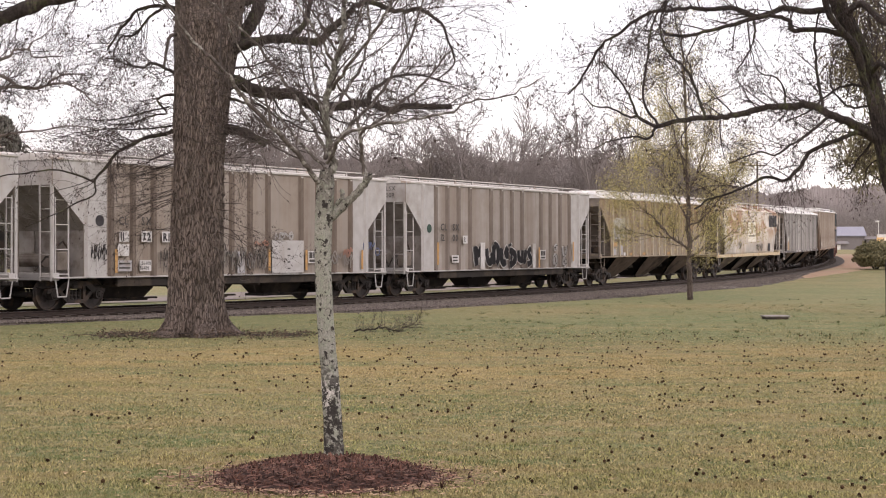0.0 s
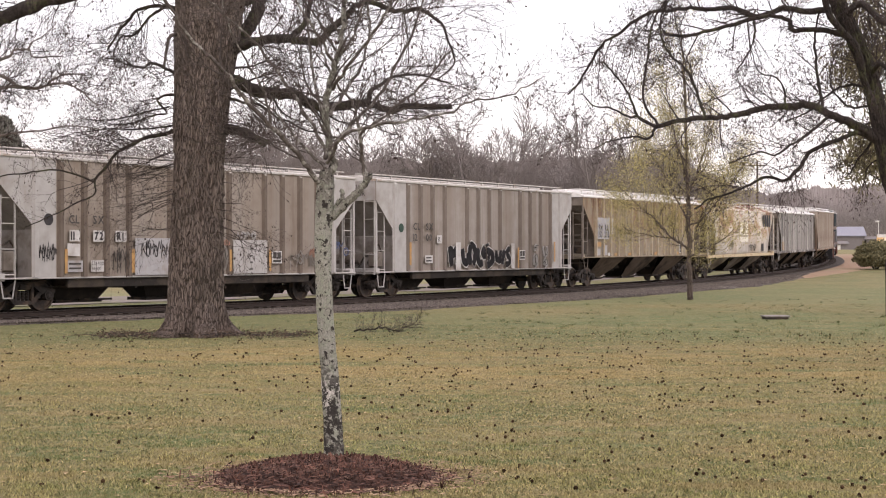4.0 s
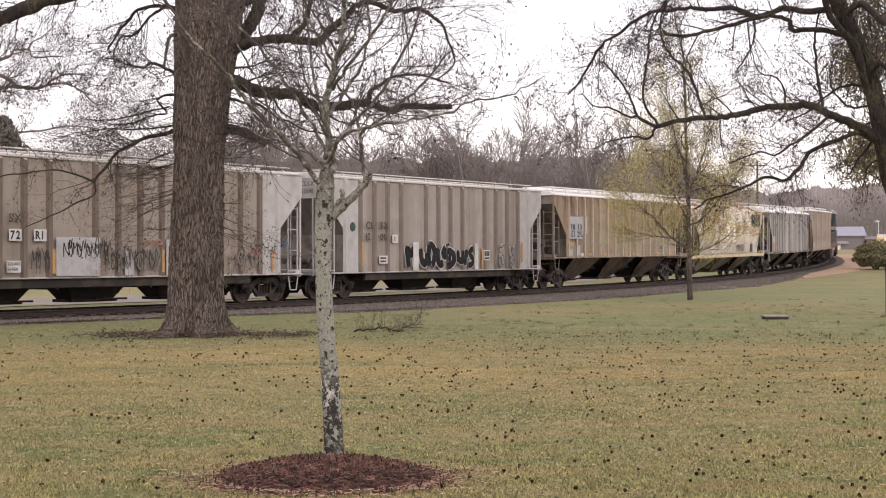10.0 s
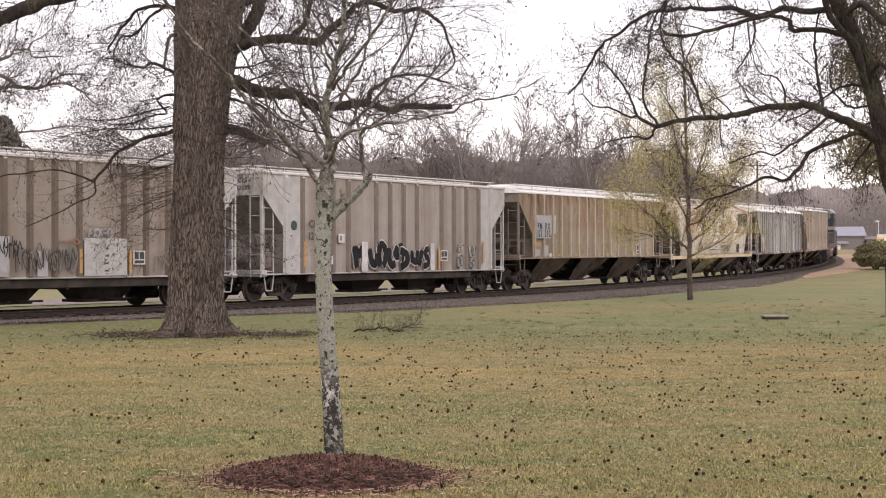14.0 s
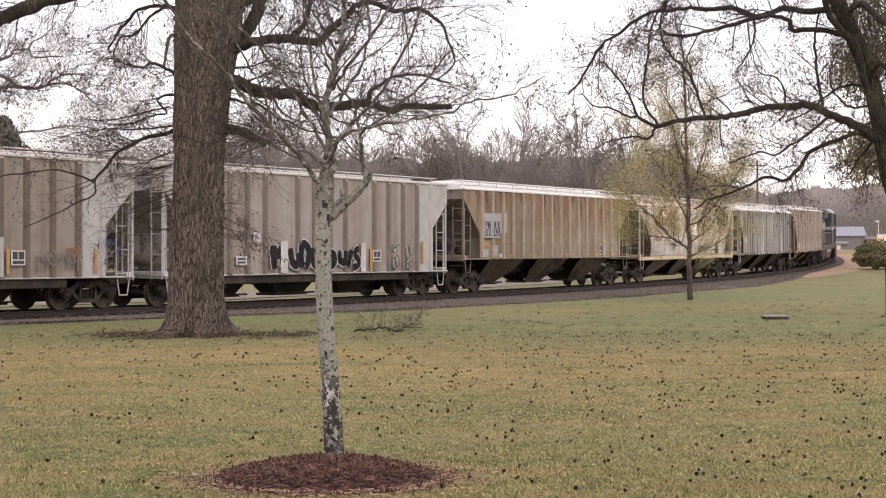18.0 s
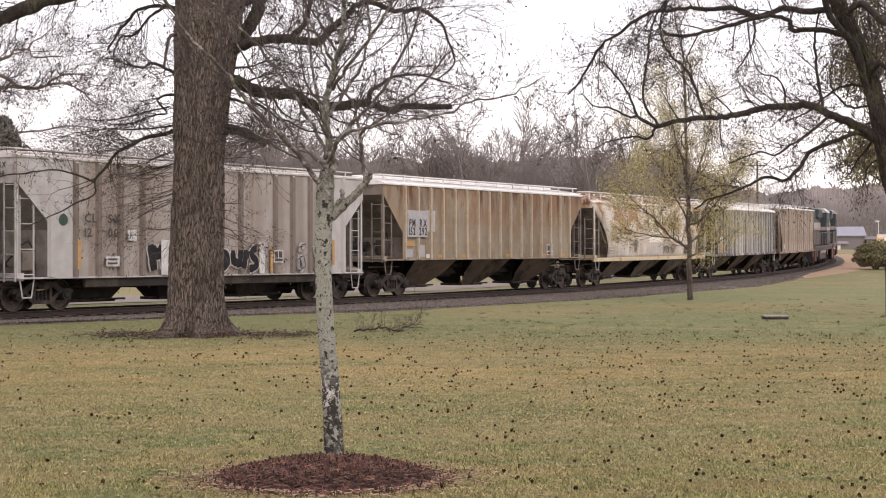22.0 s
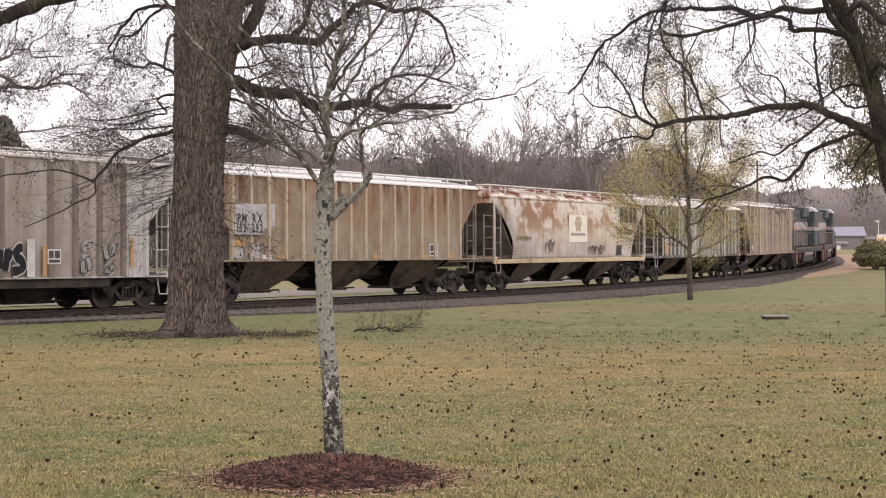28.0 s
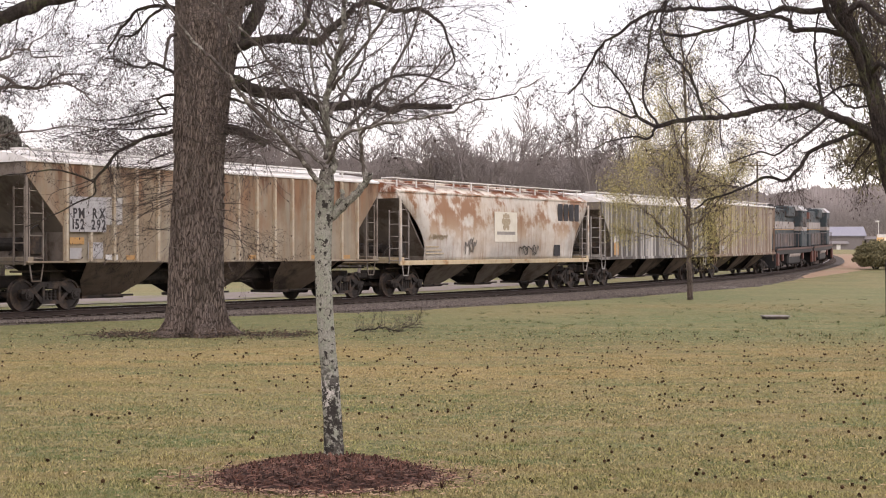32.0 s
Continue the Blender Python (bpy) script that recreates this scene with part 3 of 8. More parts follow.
    # ends
    for e in (-1, 1):
        xe = e * (hl - 0.04)
        zp = zc1 - 0.0
        part("end_sheet", boxes((min(xe, xe - e * 0.04), max(xe, xe - e * 0.04), -ye + 0.02, ye - 0.02, zp, eave - 0.05)), o["end_mat"], car)
        xi = xe - e * (cut + 0.12)
        pts = [(xe - e * 0.02, zp + 0.05), (xi, zc2 - 0.15), (xi - e * 0.05, zc2 - 0.15), (xe - e * 0.08, zp + 0.05)]
        part("slope_sheet", prism(pts, -half + 0.07, half - 0.07), o.get("slope", SLOPE), car, "mottled sloping end sheet")
        part("bulkhead", boxes((min(xi, xi - e * 0.05), max(xi, xi - e * 0.05), -half + 0.07, half - 0.07, sill, zc2 - 0.13)), o.get("slope", SLOPE), car)
        for y in (-0.72, 0.72):
            part("bulkhead_stiffener", boxes((min(xi, xi + e * 0.06), max(xi, xi + e * 0.06), y - 0.05, y + 0.05, sill, zc2 - 0.15)), o.get("slope", SLOPE), car)
        part("end_sill", boxes((min(xe, xe - e * 0.25), max(xe, xe - e * 0.25), -half + 0.03, half - 0.03, sill - 0.08, sill + 0.14), bevel=0.015), o["sill_mat"], car)
        part("shear_plate", boxes((min(xe, xe - e * (cut + 0.3)), max(xe, xe - e * (cut + 0.3)), -half + 0.08, half - 0.08, sill - 0.02, sill + 0.02)), SLOPE, car)
        # corner posts and ladders on both sides
        for sign in (-1, 1):
            y = sign * (half - 0.05)
            part("corner_post", boxes((xe - 0.04, xe + 0.04, y - 0.035, y + 0.035, sill, zc1 + 0.1), bevel=0.01), o["end_mat"], car)
            part("side_ladder", ladder(min(xe - e * 0.62, xe - e * 0.12) , y - 0.02 * sign, sill - 0.02, zc1 - 0.35 if sign < 0 else zc1 - 0.4, 0.5, 4, "x", 0.017), o["ladder_mat"], car)
            yl = sign * (half - 0.06)
            part("end_ladder", ladder(xe + e * 0.05, min(yl, yl - sign * 0.45), sill - 0.1, eave - 0.75, 0.45, 5, "y", 0.017), o["ladder_mat"], car)
            part("stirrup_step", rods(0.022, ((xe - e * 0.1, y, sill - 0.02), (xe - e * 0.2, y, sill - 0.55)), ((xe - e * 0.2, y, sill - 0.55), (xe - e * 0.52, y, sill - 0.55)),
                                      ((xe - e * 0.52, y, sill - 0.55), (xe - e * 0.62, y, sill - 0.02))), o["ladder_mat"], car)
        # a stay in the middle of the end, and the gear on the platform
        part("end_stay", boxes((xe - 0.04, xe + 0.04, -0.09, 0.09, sill + 0.1, zp + 0.06), bevel=0.01), SLOPE, car)
        if e < 0:
            part("brake_cylinder", rods(0.17, ((xe + 0.55, -0.95, sill + 0.35), (xe + 1.05, -0.95, sill + 0.35)), sides=14), STEEL_DARK, car)
            gear = o.get("gear", STEEL_DARK)
            part("valve_box", boxes((xe + 0.35, xe + 0.75, -1.35, -0.95, sill + 0.2, sill + 0.75), bevel=0.03), gear, car)
            part("reservoir", rods(0.2, ((xe + 0.95, -0.2, sill + 0.5), (xe + 0.95, 1.0, sill + 0.5)), sides=14), gear, car)
            part("brake_pipe", rods(0.028, ((xe + 0.3, -1.3, sill + 0.9), (xe + 0.7, -1.2, sill + 1.05)), ((xe + 0.7, -1.2, sill + 1.05), (xe + 1.0, -1.1, sill + 0.8)), ((xe + 1.0, -1.1, sill + 0.8), (xe + 1.05, -1.0, sill + 0.2))), STEEL_DARK, car)
            part("brake_pipe", rods(0.028,                                    ((xe + 0.1, -0.7, sill + 0.2), (xe + 0.5, -0.7, sill + 0.6)), ((xe + 0.5, -0.7, sill + 0.6), (xe + 0.9, -0.6, sill + 0.6))), STEEL_DARK, car)
            part("brake_wheel", lathe([(-0.02, 0.26), (0.0, 0.28), (0.02, 0.26), (0.01, 0.05)], 18), STEEL_DARK, car, at=pose(xe - 0.14, 0.5, sill + 1.1, 0, 0, 90))
        else:
            part("air_tank", rods(0.2, ((xe - 1.1, -0.6, sill + 0.34), (xe - 1.1, 0.7, sill + 0.34)), sides=14), STEEL_DARK, car)
        part("coupler", COUPLER, None, car, at=pose(e * (length / 2 - 0.66), 0, 0, 0, 0, 0 if e > 0 else 180))
        part("air_hose", HOSE, None, car, at=pose(e * (length / 2 - 0.66), 0, 0, 0, 0, 0 if e > 0 else 180))
    # sills
    for sign in (-1, 1):
        y = sign * (yoff(sill) - 0.0)
        h = o.get("sill_h", 0.12)
        part("side_sill", boxes((-hl, hl, y - 0.05, y + 0.05, sill - h, sill + 0.02), bevel=0.012), o["sill_mat"], car)
    part("centre_sill", boxes((-length / 2 + 0.7, length / 2 - 0.7, -0.22, 0.22, 0.68, 1.02), bevel=0.02), STEEL_DARK, car)
    # hoppers
    n = o["bays"]
    span = 2 * (hl - cut - 0.35)
    run = span / n
    # Added dark strip, filling in for the hopper sides above the notches.
    if o.get("side_fill_z"):
        for sign in (-1, 1):
            y = sign * (half - 0.12)
            part("hopper_side_fill", boxes((-hl + 2.6, hl - 2.6, y - 0.06, y + 0.06, o["side_fill_z"], sill - 0.02), bevel=0.02), HOPPER_DARK, car, "added dark strip in place of the hopper sides")
    for k in range(n):
        xc = o["bay_x"][k] if "bay_x" in o else -span / 2 + run * (k + 0.5)
        a, b, zt, zb = run * o.get("hop_a", 0.43), run * o.get("hop_b", 0.17), sill - 0.02, o.get("hop_z", 0.27)
        yb, ym = o.get("hop_y", 0.7), o.get("mid_y", half - 0.42)
        zm = 0.27 + (sill - 0.27) * 0.5
        rings = ((a, half - 0.06, zt), (a * 0.84, ym, zm), (b, yb, zb))
        # End slopes are coloured black to stand for their deep shade.
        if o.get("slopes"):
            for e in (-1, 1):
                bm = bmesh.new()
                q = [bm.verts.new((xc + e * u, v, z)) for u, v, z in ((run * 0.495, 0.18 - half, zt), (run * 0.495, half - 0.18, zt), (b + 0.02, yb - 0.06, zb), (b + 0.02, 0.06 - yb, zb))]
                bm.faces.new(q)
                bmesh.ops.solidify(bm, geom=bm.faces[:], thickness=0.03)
                part("bay_slope", bm, HOPPER_DARK, car, "slope sheet coloured black for the deep shade under the car")
            for sign in (-1, 1):
                bm = bmesh.new()
                r = [[bm.verts.new((xc + u * w, sign * v, z)) for u in (-1, 1)] for w, v, z in rings]
                for r0, r1 in zip(r, r[1:]):
                    bm.faces.new((r0[0], r0[1], r1[1], r1[0]))
                bmesh.ops.solidify(bm, geom=bm.faces[:], thickness=0.03)
                part("hopper_bay", bm, o["hopper"], car)
        else:
            bm = bmesh.new()
            r = [[bm.verts.new((xc + u * w, t * v, z)) for u, t in ((-1, -1), (1, -1), (1, 1), (-1, 1))] for w, v, z in rings]
            for r0, r1 in zip(r, r[1:]):
                for i in range(4):
                    bm.faces.new((r0[i], r0[(i + 1) % 4], r1[(i + 1) % 4], r1[i]))
            bm.faces.new(r[0]), bm.faces.new(r[2])
            part("hopper_bay", bm, o["hopper"], car)
        part("outlet_gate", boxes((xc - b - 0.1, xc + b + 0.1, -yb - 0.1, yb + 0.1, zb - 0.08, zb + 0.01), (xc - 0.06, xc + b + 0.45, -yb - 0.18, -yb - 0.12, zb - 0.03, zb + 0.03), bevel=0.01), STEEL_DARK, car)
        if k < n - 1 and not o.get("slopes"):
            part("cross_rib", boxes((xc + a - 0.05, xc + a + 0.05, -half + 0.1, half - 0.1, sill - 0.35, sill - 0.02), bevel=0.01), o["hopper"], car)
    # Added slab; its dark colour stands for shade between the bays.
    part("bay_shade_slab", boxes((-span / 2, span / 2, -0.6, 0.6, min(0.8, sill - 0.25), sill - 0.03), bevel=0.05), HOPPER_DARK, car, "added slab coloured dark for the shade between the bays")
    part("train_pipe", rods(0.03, ((-hl, -0.9, sill - 0.28), (hl, -0.9, sill - 0.28))), STEEL_DARK, car)
    for x in (-(length / 2 - 2.0), length / 2 - 2.0):
        truck(car, x, len(CARS))
    CARS.append((car, (s0 + s1) / 2, length))
    return car


CARS = []


GREY_O = dict(eave=4.40, top=4.54, sill=0.96, cut=1.2, zc1=3.62, zc2=2.48, side=TAUPE_CAR, end_mat=WHITE_END, end_paint=0.88, ribs=[-5.9, -5.0, -4.12, -3.2, -1.45, -0.53, 0.38, 1.3, 3.07, 4.0, 4.95, 5.9],
              rib_w=0.24, rib_d=0.085, rib_taper=0.55, rib_mat=POST_BROWN, slope=SLOPE_GREY, gear=SLOPE, cap_mat=ROOF_GREY, roof=ROOF_GREY, ladder_mat=WHITE_END, sill_mat=WHITE_END, hopper=HOPPER_DARK, bays=3, sill_h=0.03,
              board_z=4.62, hop_y=0.32, mid_y=0.5, hop_b=0.19, hop_a=0.30, bay_x=(-4.1, -0.35, 3.4), side_fill_z=0.66, label="weathered taupe ribbed covered hopper car with white ends")
hopper_car("far_left", -17.9, -0.4, GREY_O)
car_1172 = hopper_car("a", -0.4, 17.15, dict(GREY_O, label="weathered tan ribbed covered hopper car with white ends and patched side"))
GREY_2 = dict(GREY_O, side=GREY_CAR, rib_mat=POST_GREY, label="weathered grey ribbed covered hopper car with black and white graffiti")
car_1200 = hopper_car("b", 17.15, 34.5, GREY_2)
RUST_O = dict(eave=4.30, top=4.58, sill=1.42, cut=1.35, zc1=3.85, zc2=2.42, side=RUST_TAN, end_mat=SLOPE, ribs=[-6.95 + 0.93 * k for k in range(16)], rib_w=0.10, rib_d=0.10,
              rib_taper=0.9, rib_mat=RIB_TAN, roof=ROOF_WHITE, ladder_mat=SLOPE, sill_mat=RUST_TAN, hopper=HOPPER_PALE, bays=3, hop_b=0.17, hop_a=0.36, slopes=True, hop_y=0.42, mid_y=0.95, hop_z=0.38, board_z=4.62, board_y=1.1, sill_h=0.04,
              label="rust-streaked tan covered hopper car with white roof walkway")
car_rust = hopper_car("c", 34.5, 52.5, RUST_O)
FLOW_O = dict(eave=4.05, top=4.45, sill=1.36, cut=1.75, zc1=3.75, zc2=1.7, bulge=0.16, half=1.62, side=RUST_WHITE, end_mat=RUST_WHITE, ribs=[], roof=RUST_ROOF, ladder_mat=SLOPE_GREY,
              sill_mat=SILL_CREAM, sill_h=0.16, hopper=HOPPER_CREAM, bays=3, hop_a=0.36, hop_b=0.15, slopes=True, hop_y=0.42, mid_y=0.95, hop_z=0.38, board_z=4.54, board_y=0.95, gap=0.74, board_mat=ROOF_WHITE, eave_mat=RUST_WHITE,
              label="smooth curved white covered hopper car with rust patches")
car_flow = hopper_car("d", 52.5, 70.45, FLOW_O)
STREAK_O = dict(eave=4.12, top=4.45, sill=1.40, cut=1.3, zc1=3.7, zc2=2.3, side=STREAK_GREY, end_mat=SLOPE, ribs=[-6.8 + 0.68 * k for k in range(21)], rib_w=0.10, rib_d=0.05, rib_taper=0.9,
                rib_mat=WHITE_END, roof=ROOF_WHITE, ladder_mat=WHITE_END, sill_mat=STREAK_GREY, hopper=HOPPER_PALE, bays=3, hop_a=0.33, hop_b=0.14, slopes=True, hop_y=0.42, mid_y=0.95, hop_z=0.38, board_z=4.55, board_y=1.0,
                label="streaky grey covered hopper car with close-set posts")
car_streak = hopper_car("e", 70.45, 87.8, STREAK_O)
BEIGE_O = dict(eave=4.42, top=4.58, sill=1.38, cut=1.2, zc1=3.9, zc2=1.9, side=STREAK_TAN, end_mat=STREAK_TAN, ribs=[-6.6 + 0.94 * k for k in range(15)], rib_w=0.10, rib_d=0.05, rib_taper=0.9,
               rib_mat=RIB_BEIGE, roof=ROOF_WHITE, ladder_mat=STREAK_TAN, sill_mat=STREAK_TAN, hopper=HOPPER_PALE, bays=3, hop_a=0.33, hop_b=0.14, slopes=True, hop_y=0.42, mid_y=0.95, hop_z=0.38, board_z=4.66, board_y=0.9,
               label="dusty beige covered hopper car with close-set posts")
car_beige = hopper_car("f", 87.8, 104.6, BEIGE_O)


def locomotive(s0, s1, lit):
    """A hood-type diesel, its cab towards the head of the line."""
    length = s1 - s0
    hl = length / 2 - 0.5
    car = thing("diesel_locomotive", pose(0, 0, 0), "dark teal hood diesel locomotive with grey stripe", "locomotive", "locomotives of the freight train")
    part("underframe", boxes((-hl, hl, -1.45, 1.45, 1.2, 1.6), bevel=0.03), LOCO_BLACK, car)
    for y in (-1.5, 1.44):
        part("walkway_edge", boxes((-hl, hl, y, y + 0.06, 1.48, 1.62), bevel=0.01), LOCO_RUST, car, "dusty reddish walkway edge")
    for x in (-5.4, 3.4):
        part("brake_rigging", boxes((x, x + 0.5, -1.42, -1.3, 0.75, 1.2), bevel=0.02), LOCO_RED, car, "dull red gear under the frame")
    part("long_hood", boxes((-hl + 0.9, hl - 5.6, -0.95, 0.95, 1.62, 4.4), bevel=0.06), LOCO_TEAL, car)
    part("hood_stripe", boxes((-hl + 0.88, hl - 5.58, -0.962, 0.962, 3.0, 3.5)), LOCO_GREY, car, "wide dusty grey stripe")
    part("hood_line", boxes((-hl + 0.87, hl - 5.57, -0.968, 0.968, 2.9, 2.97)), ORANGE_MARK, car, "thin orange line under the stripe")
    part("hood_end_panel", boxes((-hl + 0.86, -hl + 1.7, -0.966, 0.966, 3.78, 4.3)), LOCO_RED, car, "dull red intake panel")
    for k in range(9):
        x = -hl + 2.2 + k * 0.98
        part("hood_door", boxes((x, x + 0.86, -0.985, -0.955, 1.72, 2.6), bevel=0.01), LOCO_DUST, car)
    part("dynamic_brake_blister", boxes((-1.6, 1.4, -1.2, 1.2, 3.85, 4.62), bevel=0.08), LOCO_TEAL, car)
    for x in (-6.0, -4.2, -0.1):
        part("roof_fan", lathe([(4.35, 0.62), (4.62, 0.62), (4.66, 0.5), (4.66, 0.05)], 20, "z"), LOCO_BLACK, car, at=pose(x, 0, 0))
    part("exhaust_stack", boxes((-2.6, -2.1, -0.25, 0.25, 4.3, 4.75), (2.0, 2.5, -0.25, 0.25, 4.3, 4.75), bevel=0.02), LOCO_BLACK, car)
    cab = part("cab", boxes((hl - 5.6, hl - 3.1, -1.5, 1.5, 1.62, 4.45), bevel=0.08), LOCO_TEAL, car)
    part("cab_roof", prism([(-1.55, 4.36), (-1.15, 4.72), (1.15, 4.72), (1.55, 4.36), (1.5, 4.34), (-1.5, 4.34)], -(hl - 3.0), -(hl - 5.75)), LOCO_SKYLIT, cab, "cab roof coloured pale for the sky light it catches", at=pose(0, 0, 0, 0, 0, 90))
    part("side_window", boxes((hl - 5.1, hl - 4.3, -1.52, -1.49, 3.1, 3.85), (hl - 4.2, hl - 3.5, -1.52, -1.49, 3.1, 3.85)), GLASS_DARK, cab)
    part("front_window", boxes((hl - 3.12, hl - 3.09, -1.2, -0.3, 3.2, 3.9), (hl - 3.12, hl - 3.09, 0.3, 1.2, 3.2, 3.9)), GLASS_DARK, cab)
    part("cab_stripe", boxes((hl - 5.62, hl - 3.08, -1.512, 1.512, 2.85, 3.15)), LOCO_GREY, cab)
    part("short_hood", boxes((hl - 3.1, hl - 1.0, -0.95, 0.95, 1.62, 3.15), bevel=0.08), LOCO_TEAL, car)
    part("number_board", boxes((hl - 3.12, hl - 3.02, -0.9, 0.9, 4.0, 4.25)), LOCO_GREY, car)
    part("headlight", rods(0.13, ((hl - 1.03, -0.17, 2.85), (hl - 0.97, -0.17, 2.85)), ((hl - 1.03, 0.17, 2.85), (hl - 0.97, 0.17, 2.85)), sides=14), LOCO_GREY, car)
    if lit:
        part("ditch_light", rods(0.075, ((hl - 0.1, -1.1, 1.75), (hl + 0.02, -1.1, 1.75)), sides=12), LAMP_WHITE, car, "lit ditch light")
    for sign in (-1, 1):
        bm = bmesh.new()
        y = sign * 1.44
        for k in range(13):
            x = -hl + 0.4 + k * (2 * hl - 0.8) / 12
            rod(bm, (x, y, 1.6), (x, y, 2.66), 0.022, 5)
        rod(bm, (-hl + 0.4, y, 2.66), (hl - 0.4, y, 2.66), 0.025, 5)
        part("handrail", bm, LOCO_DUST, car)
        for e in (-1, 1):
            part("step_well", boxes((min(e * hl, e * (hl - 0.7)), max(e * hl, e * (hl - 0.7)), y - 0.08, y + 0.08, 0.45, 1.3), bevel=0.02), LOCO_RED, car)
    part("pilot", boxes((hl - 0.05, hl + 0.1, -1.4, 1.4, 0.3, 1.3), bevel=0.03), LOCO_BLACK, car)
    part("pilot", boxes((-hl - 0.1, -hl + 0.05, -1.4, 1.4, 0.3, 1.3), bevel=0.03), LOCO_BLACK, car)
    part("fuel_tank", boxes((-2.6, 2.6, -1.35, 1.35, 0.42, 1.25), bevel=0.12), LOCO_BLACK, car)
    part("air_tank", rods(0.22, ((-2.4, -1.2, 1.12), (2.4, -1.2, 1.12)), sides=14), LOCO_GREY, car)
    for e in (-1, 1):
        part("coupler", COUPLER, None, car, at=pose(e * (length / 2 - 0.66), 0, 0, 0, 0, 0 if e > 0 else 180))
    for x in (-5.1, 5.1):
        truck(car, x, len(CARS), base=1.3)
    CARS.append((car, (s0 + s1) / 2, length))
    return car


locomotive(104.6, 121.4, 0)
locomotive(121.4, 138.2, 1)

# ---- ground, lawn and track ----
LAWN = mat("dormant_lawn", (0.15, 0.147, 0.058), (0.08, 0.084, 0.033), 9, 0.92, 0.6, c=(0.178, 0.152, 0.066), c_scale=0.3, c_low=0.42, c_high=0.62, bump_dist=0.05)


def lawn_wear(m):
    """Straw-brown swaths and patches of a winter lawn."""
    add_layer(m, (0.305, 0.222, 0.09), 0.38, 0.56, 0.35, (0.5, 1.3, 1), 18.5, 23, 0.85, 3, 1, 28.5, 33)
    add_layer(m, (0.25, 0.195, 0.092), 0.5, 0.60, 0.9, (0.5, 1.4, 1), strength=0.7, seed=9)
    add_layer(m, (0.122, 0.138, 0.054), 0.32, 0.54, 0.45, (0.5, 1.2, 1), 29, 35, 0.85, 13, 1, 70, 95)
    add_layer(m, (0.095, 0.135, 0.045), 0.52, 0.63, 1.3, (0.6, 1.3, 1), strength=0.7, seed=11)
    add_layer(m, (0.20, 0.195, 0.095), 0.3, 0.55, 0.4, (1, 1, 1), -39, -45, 0.85, 17, 0, turned=33.6)
    add_layer(m, (0.39, 0.325, 0.18), 0.56, 0.66, 9.0, (1, 0.7, 1), strength=0.6, seed=5)
    add_layer(m, (0.43, 0.37, 0.21), 0.60, 0.66, 21.0, (1, 0.6, 1), strength=0.7, seed=25)
    add_layer(m, (0.235, 0.18, 0.085), 0.48, 0.66, 0.11, (0.6, 0.5, 1), 34, 50, 0.6, seed=35, axis=1)
    add_layer(m, (0.06, 0.07, 0.03), 0.57, 0.67, 13.0, (1, 0.7, 1), strength=0.7, seed=8)


lawn_wear(LAWN)
BALLAST = mat("grey_ballast", (0.12, 0.104, 0.09), (0.055, 0.045, 0.039), 14, 0.9, 0.9, c=(0.15, 0.115, 0.10), c_scale=1.5, bump_dist=0.06)
# Darkened for oil and for the shade along rails and tie ends.
FOUL_SHADED = mat("oily_shaded_ballast", (0.085, 0.068, 0.058), (0.04, 0.032, 0.028), 12, 0.9, 0.8, bump_dist=0.05)
STONE = mat("ballast_stone", (0.16, 0.135, 0.12), (0.08, 0.066, 0.058), 20, 0.9, 0.2, island=0.45)
TIE_WOOD = mat("creosoted_timber", (0.075, 0.058, 0.048), (0.04, 0.032, 0.028), 9, 0.9, 0.5, stretch=(1, 8, 8), obj_random=0.3)
RAIL_RUST = mat("rail_side_rust", (0.06, 0.041, 0.034), (0.036, 0.027, 0.023), 8, 0.75, 0.2)
RAIL_TOP = mat("polished_rail_top", (0.40, 0.38, 0.37), (0.30, 0.28, 0.27), 8, 0.32, 0.05, 0.85)


def axis_steps(lo, hi, step, reach):
    xs = list(np.arange(lo, hi + 0.01, step))
    d = step
    while xs[-1] < reach:
        d *= 1.35
        xs.append(xs[-1] + d)
    d = step
    while xs[0] > -reach:
        d *= 1.35
        xs.insert(0, xs[0] - d)
    return np.array(xs)


gx, gy = axis_steps(-45, 70, 1.0, 3000), axis_steps(-6, 190, 1.0, 3000)
XX, YY = np.meshgrid(gx, gy)
ZZ = ground_z(XX, YY)
for s in np.arange(-40.0, 185.0, 0.8):
    q, h = on_track(s), heading(s)
    along, side = (XX - q.x) * math.cos(h) + (YY - q.y) * math.sin(h), (XX - q.x) * math.sin(h) - (YY - q.y) * math.cos(h)
    near = (np.abs(along) < 0.9) & (side < 2.4) & (side > -6.0)
    ZZ[near] = np.minimum(ZZ[near], q.z - 0.32)
verts = np.stack([XX.ravel(), YY.ravel(), ZZ.ravel()], 1)
nx, ny = len(gx), len(gy)
idx = np.arange(nx * ny).reshape(ny, nx)
faces = np.stack([idx[:-1, :-1].ravel(), idx[:-1, 1:].ravel(), idx[1:, 1:].ravel(), idx[1:, :-1].ravel()], 1)
ground = new("ground", mesh_from("ground", verts.tolist(), faces.tolist(), LAWN, True))
tagged(ground, "mown dormant lawn, patchy green and straw brown", "lawn", kind="structure")

track = thing("railway_track", pose(0, 0, 0), "curving single railway track on grey ballast with dark ties", "railway track", kind="structure")


def sweep(profile, s_values, side=0.0):
    """Carries a profile of (side, up) along the line."""
    vs, fs, k = [], [], len(profile)
    for s in s_values:
        for a, b in profile:
            vs.append(on_track(s, side + a, b))
    for i in range(len(s_values) - 1):
        for j in range(k - 1):
            fs.append((i * k + j, (i + 1) * k + j, (i + 1) * k + j + 1, i * k + j + 1))
    return vs, fs


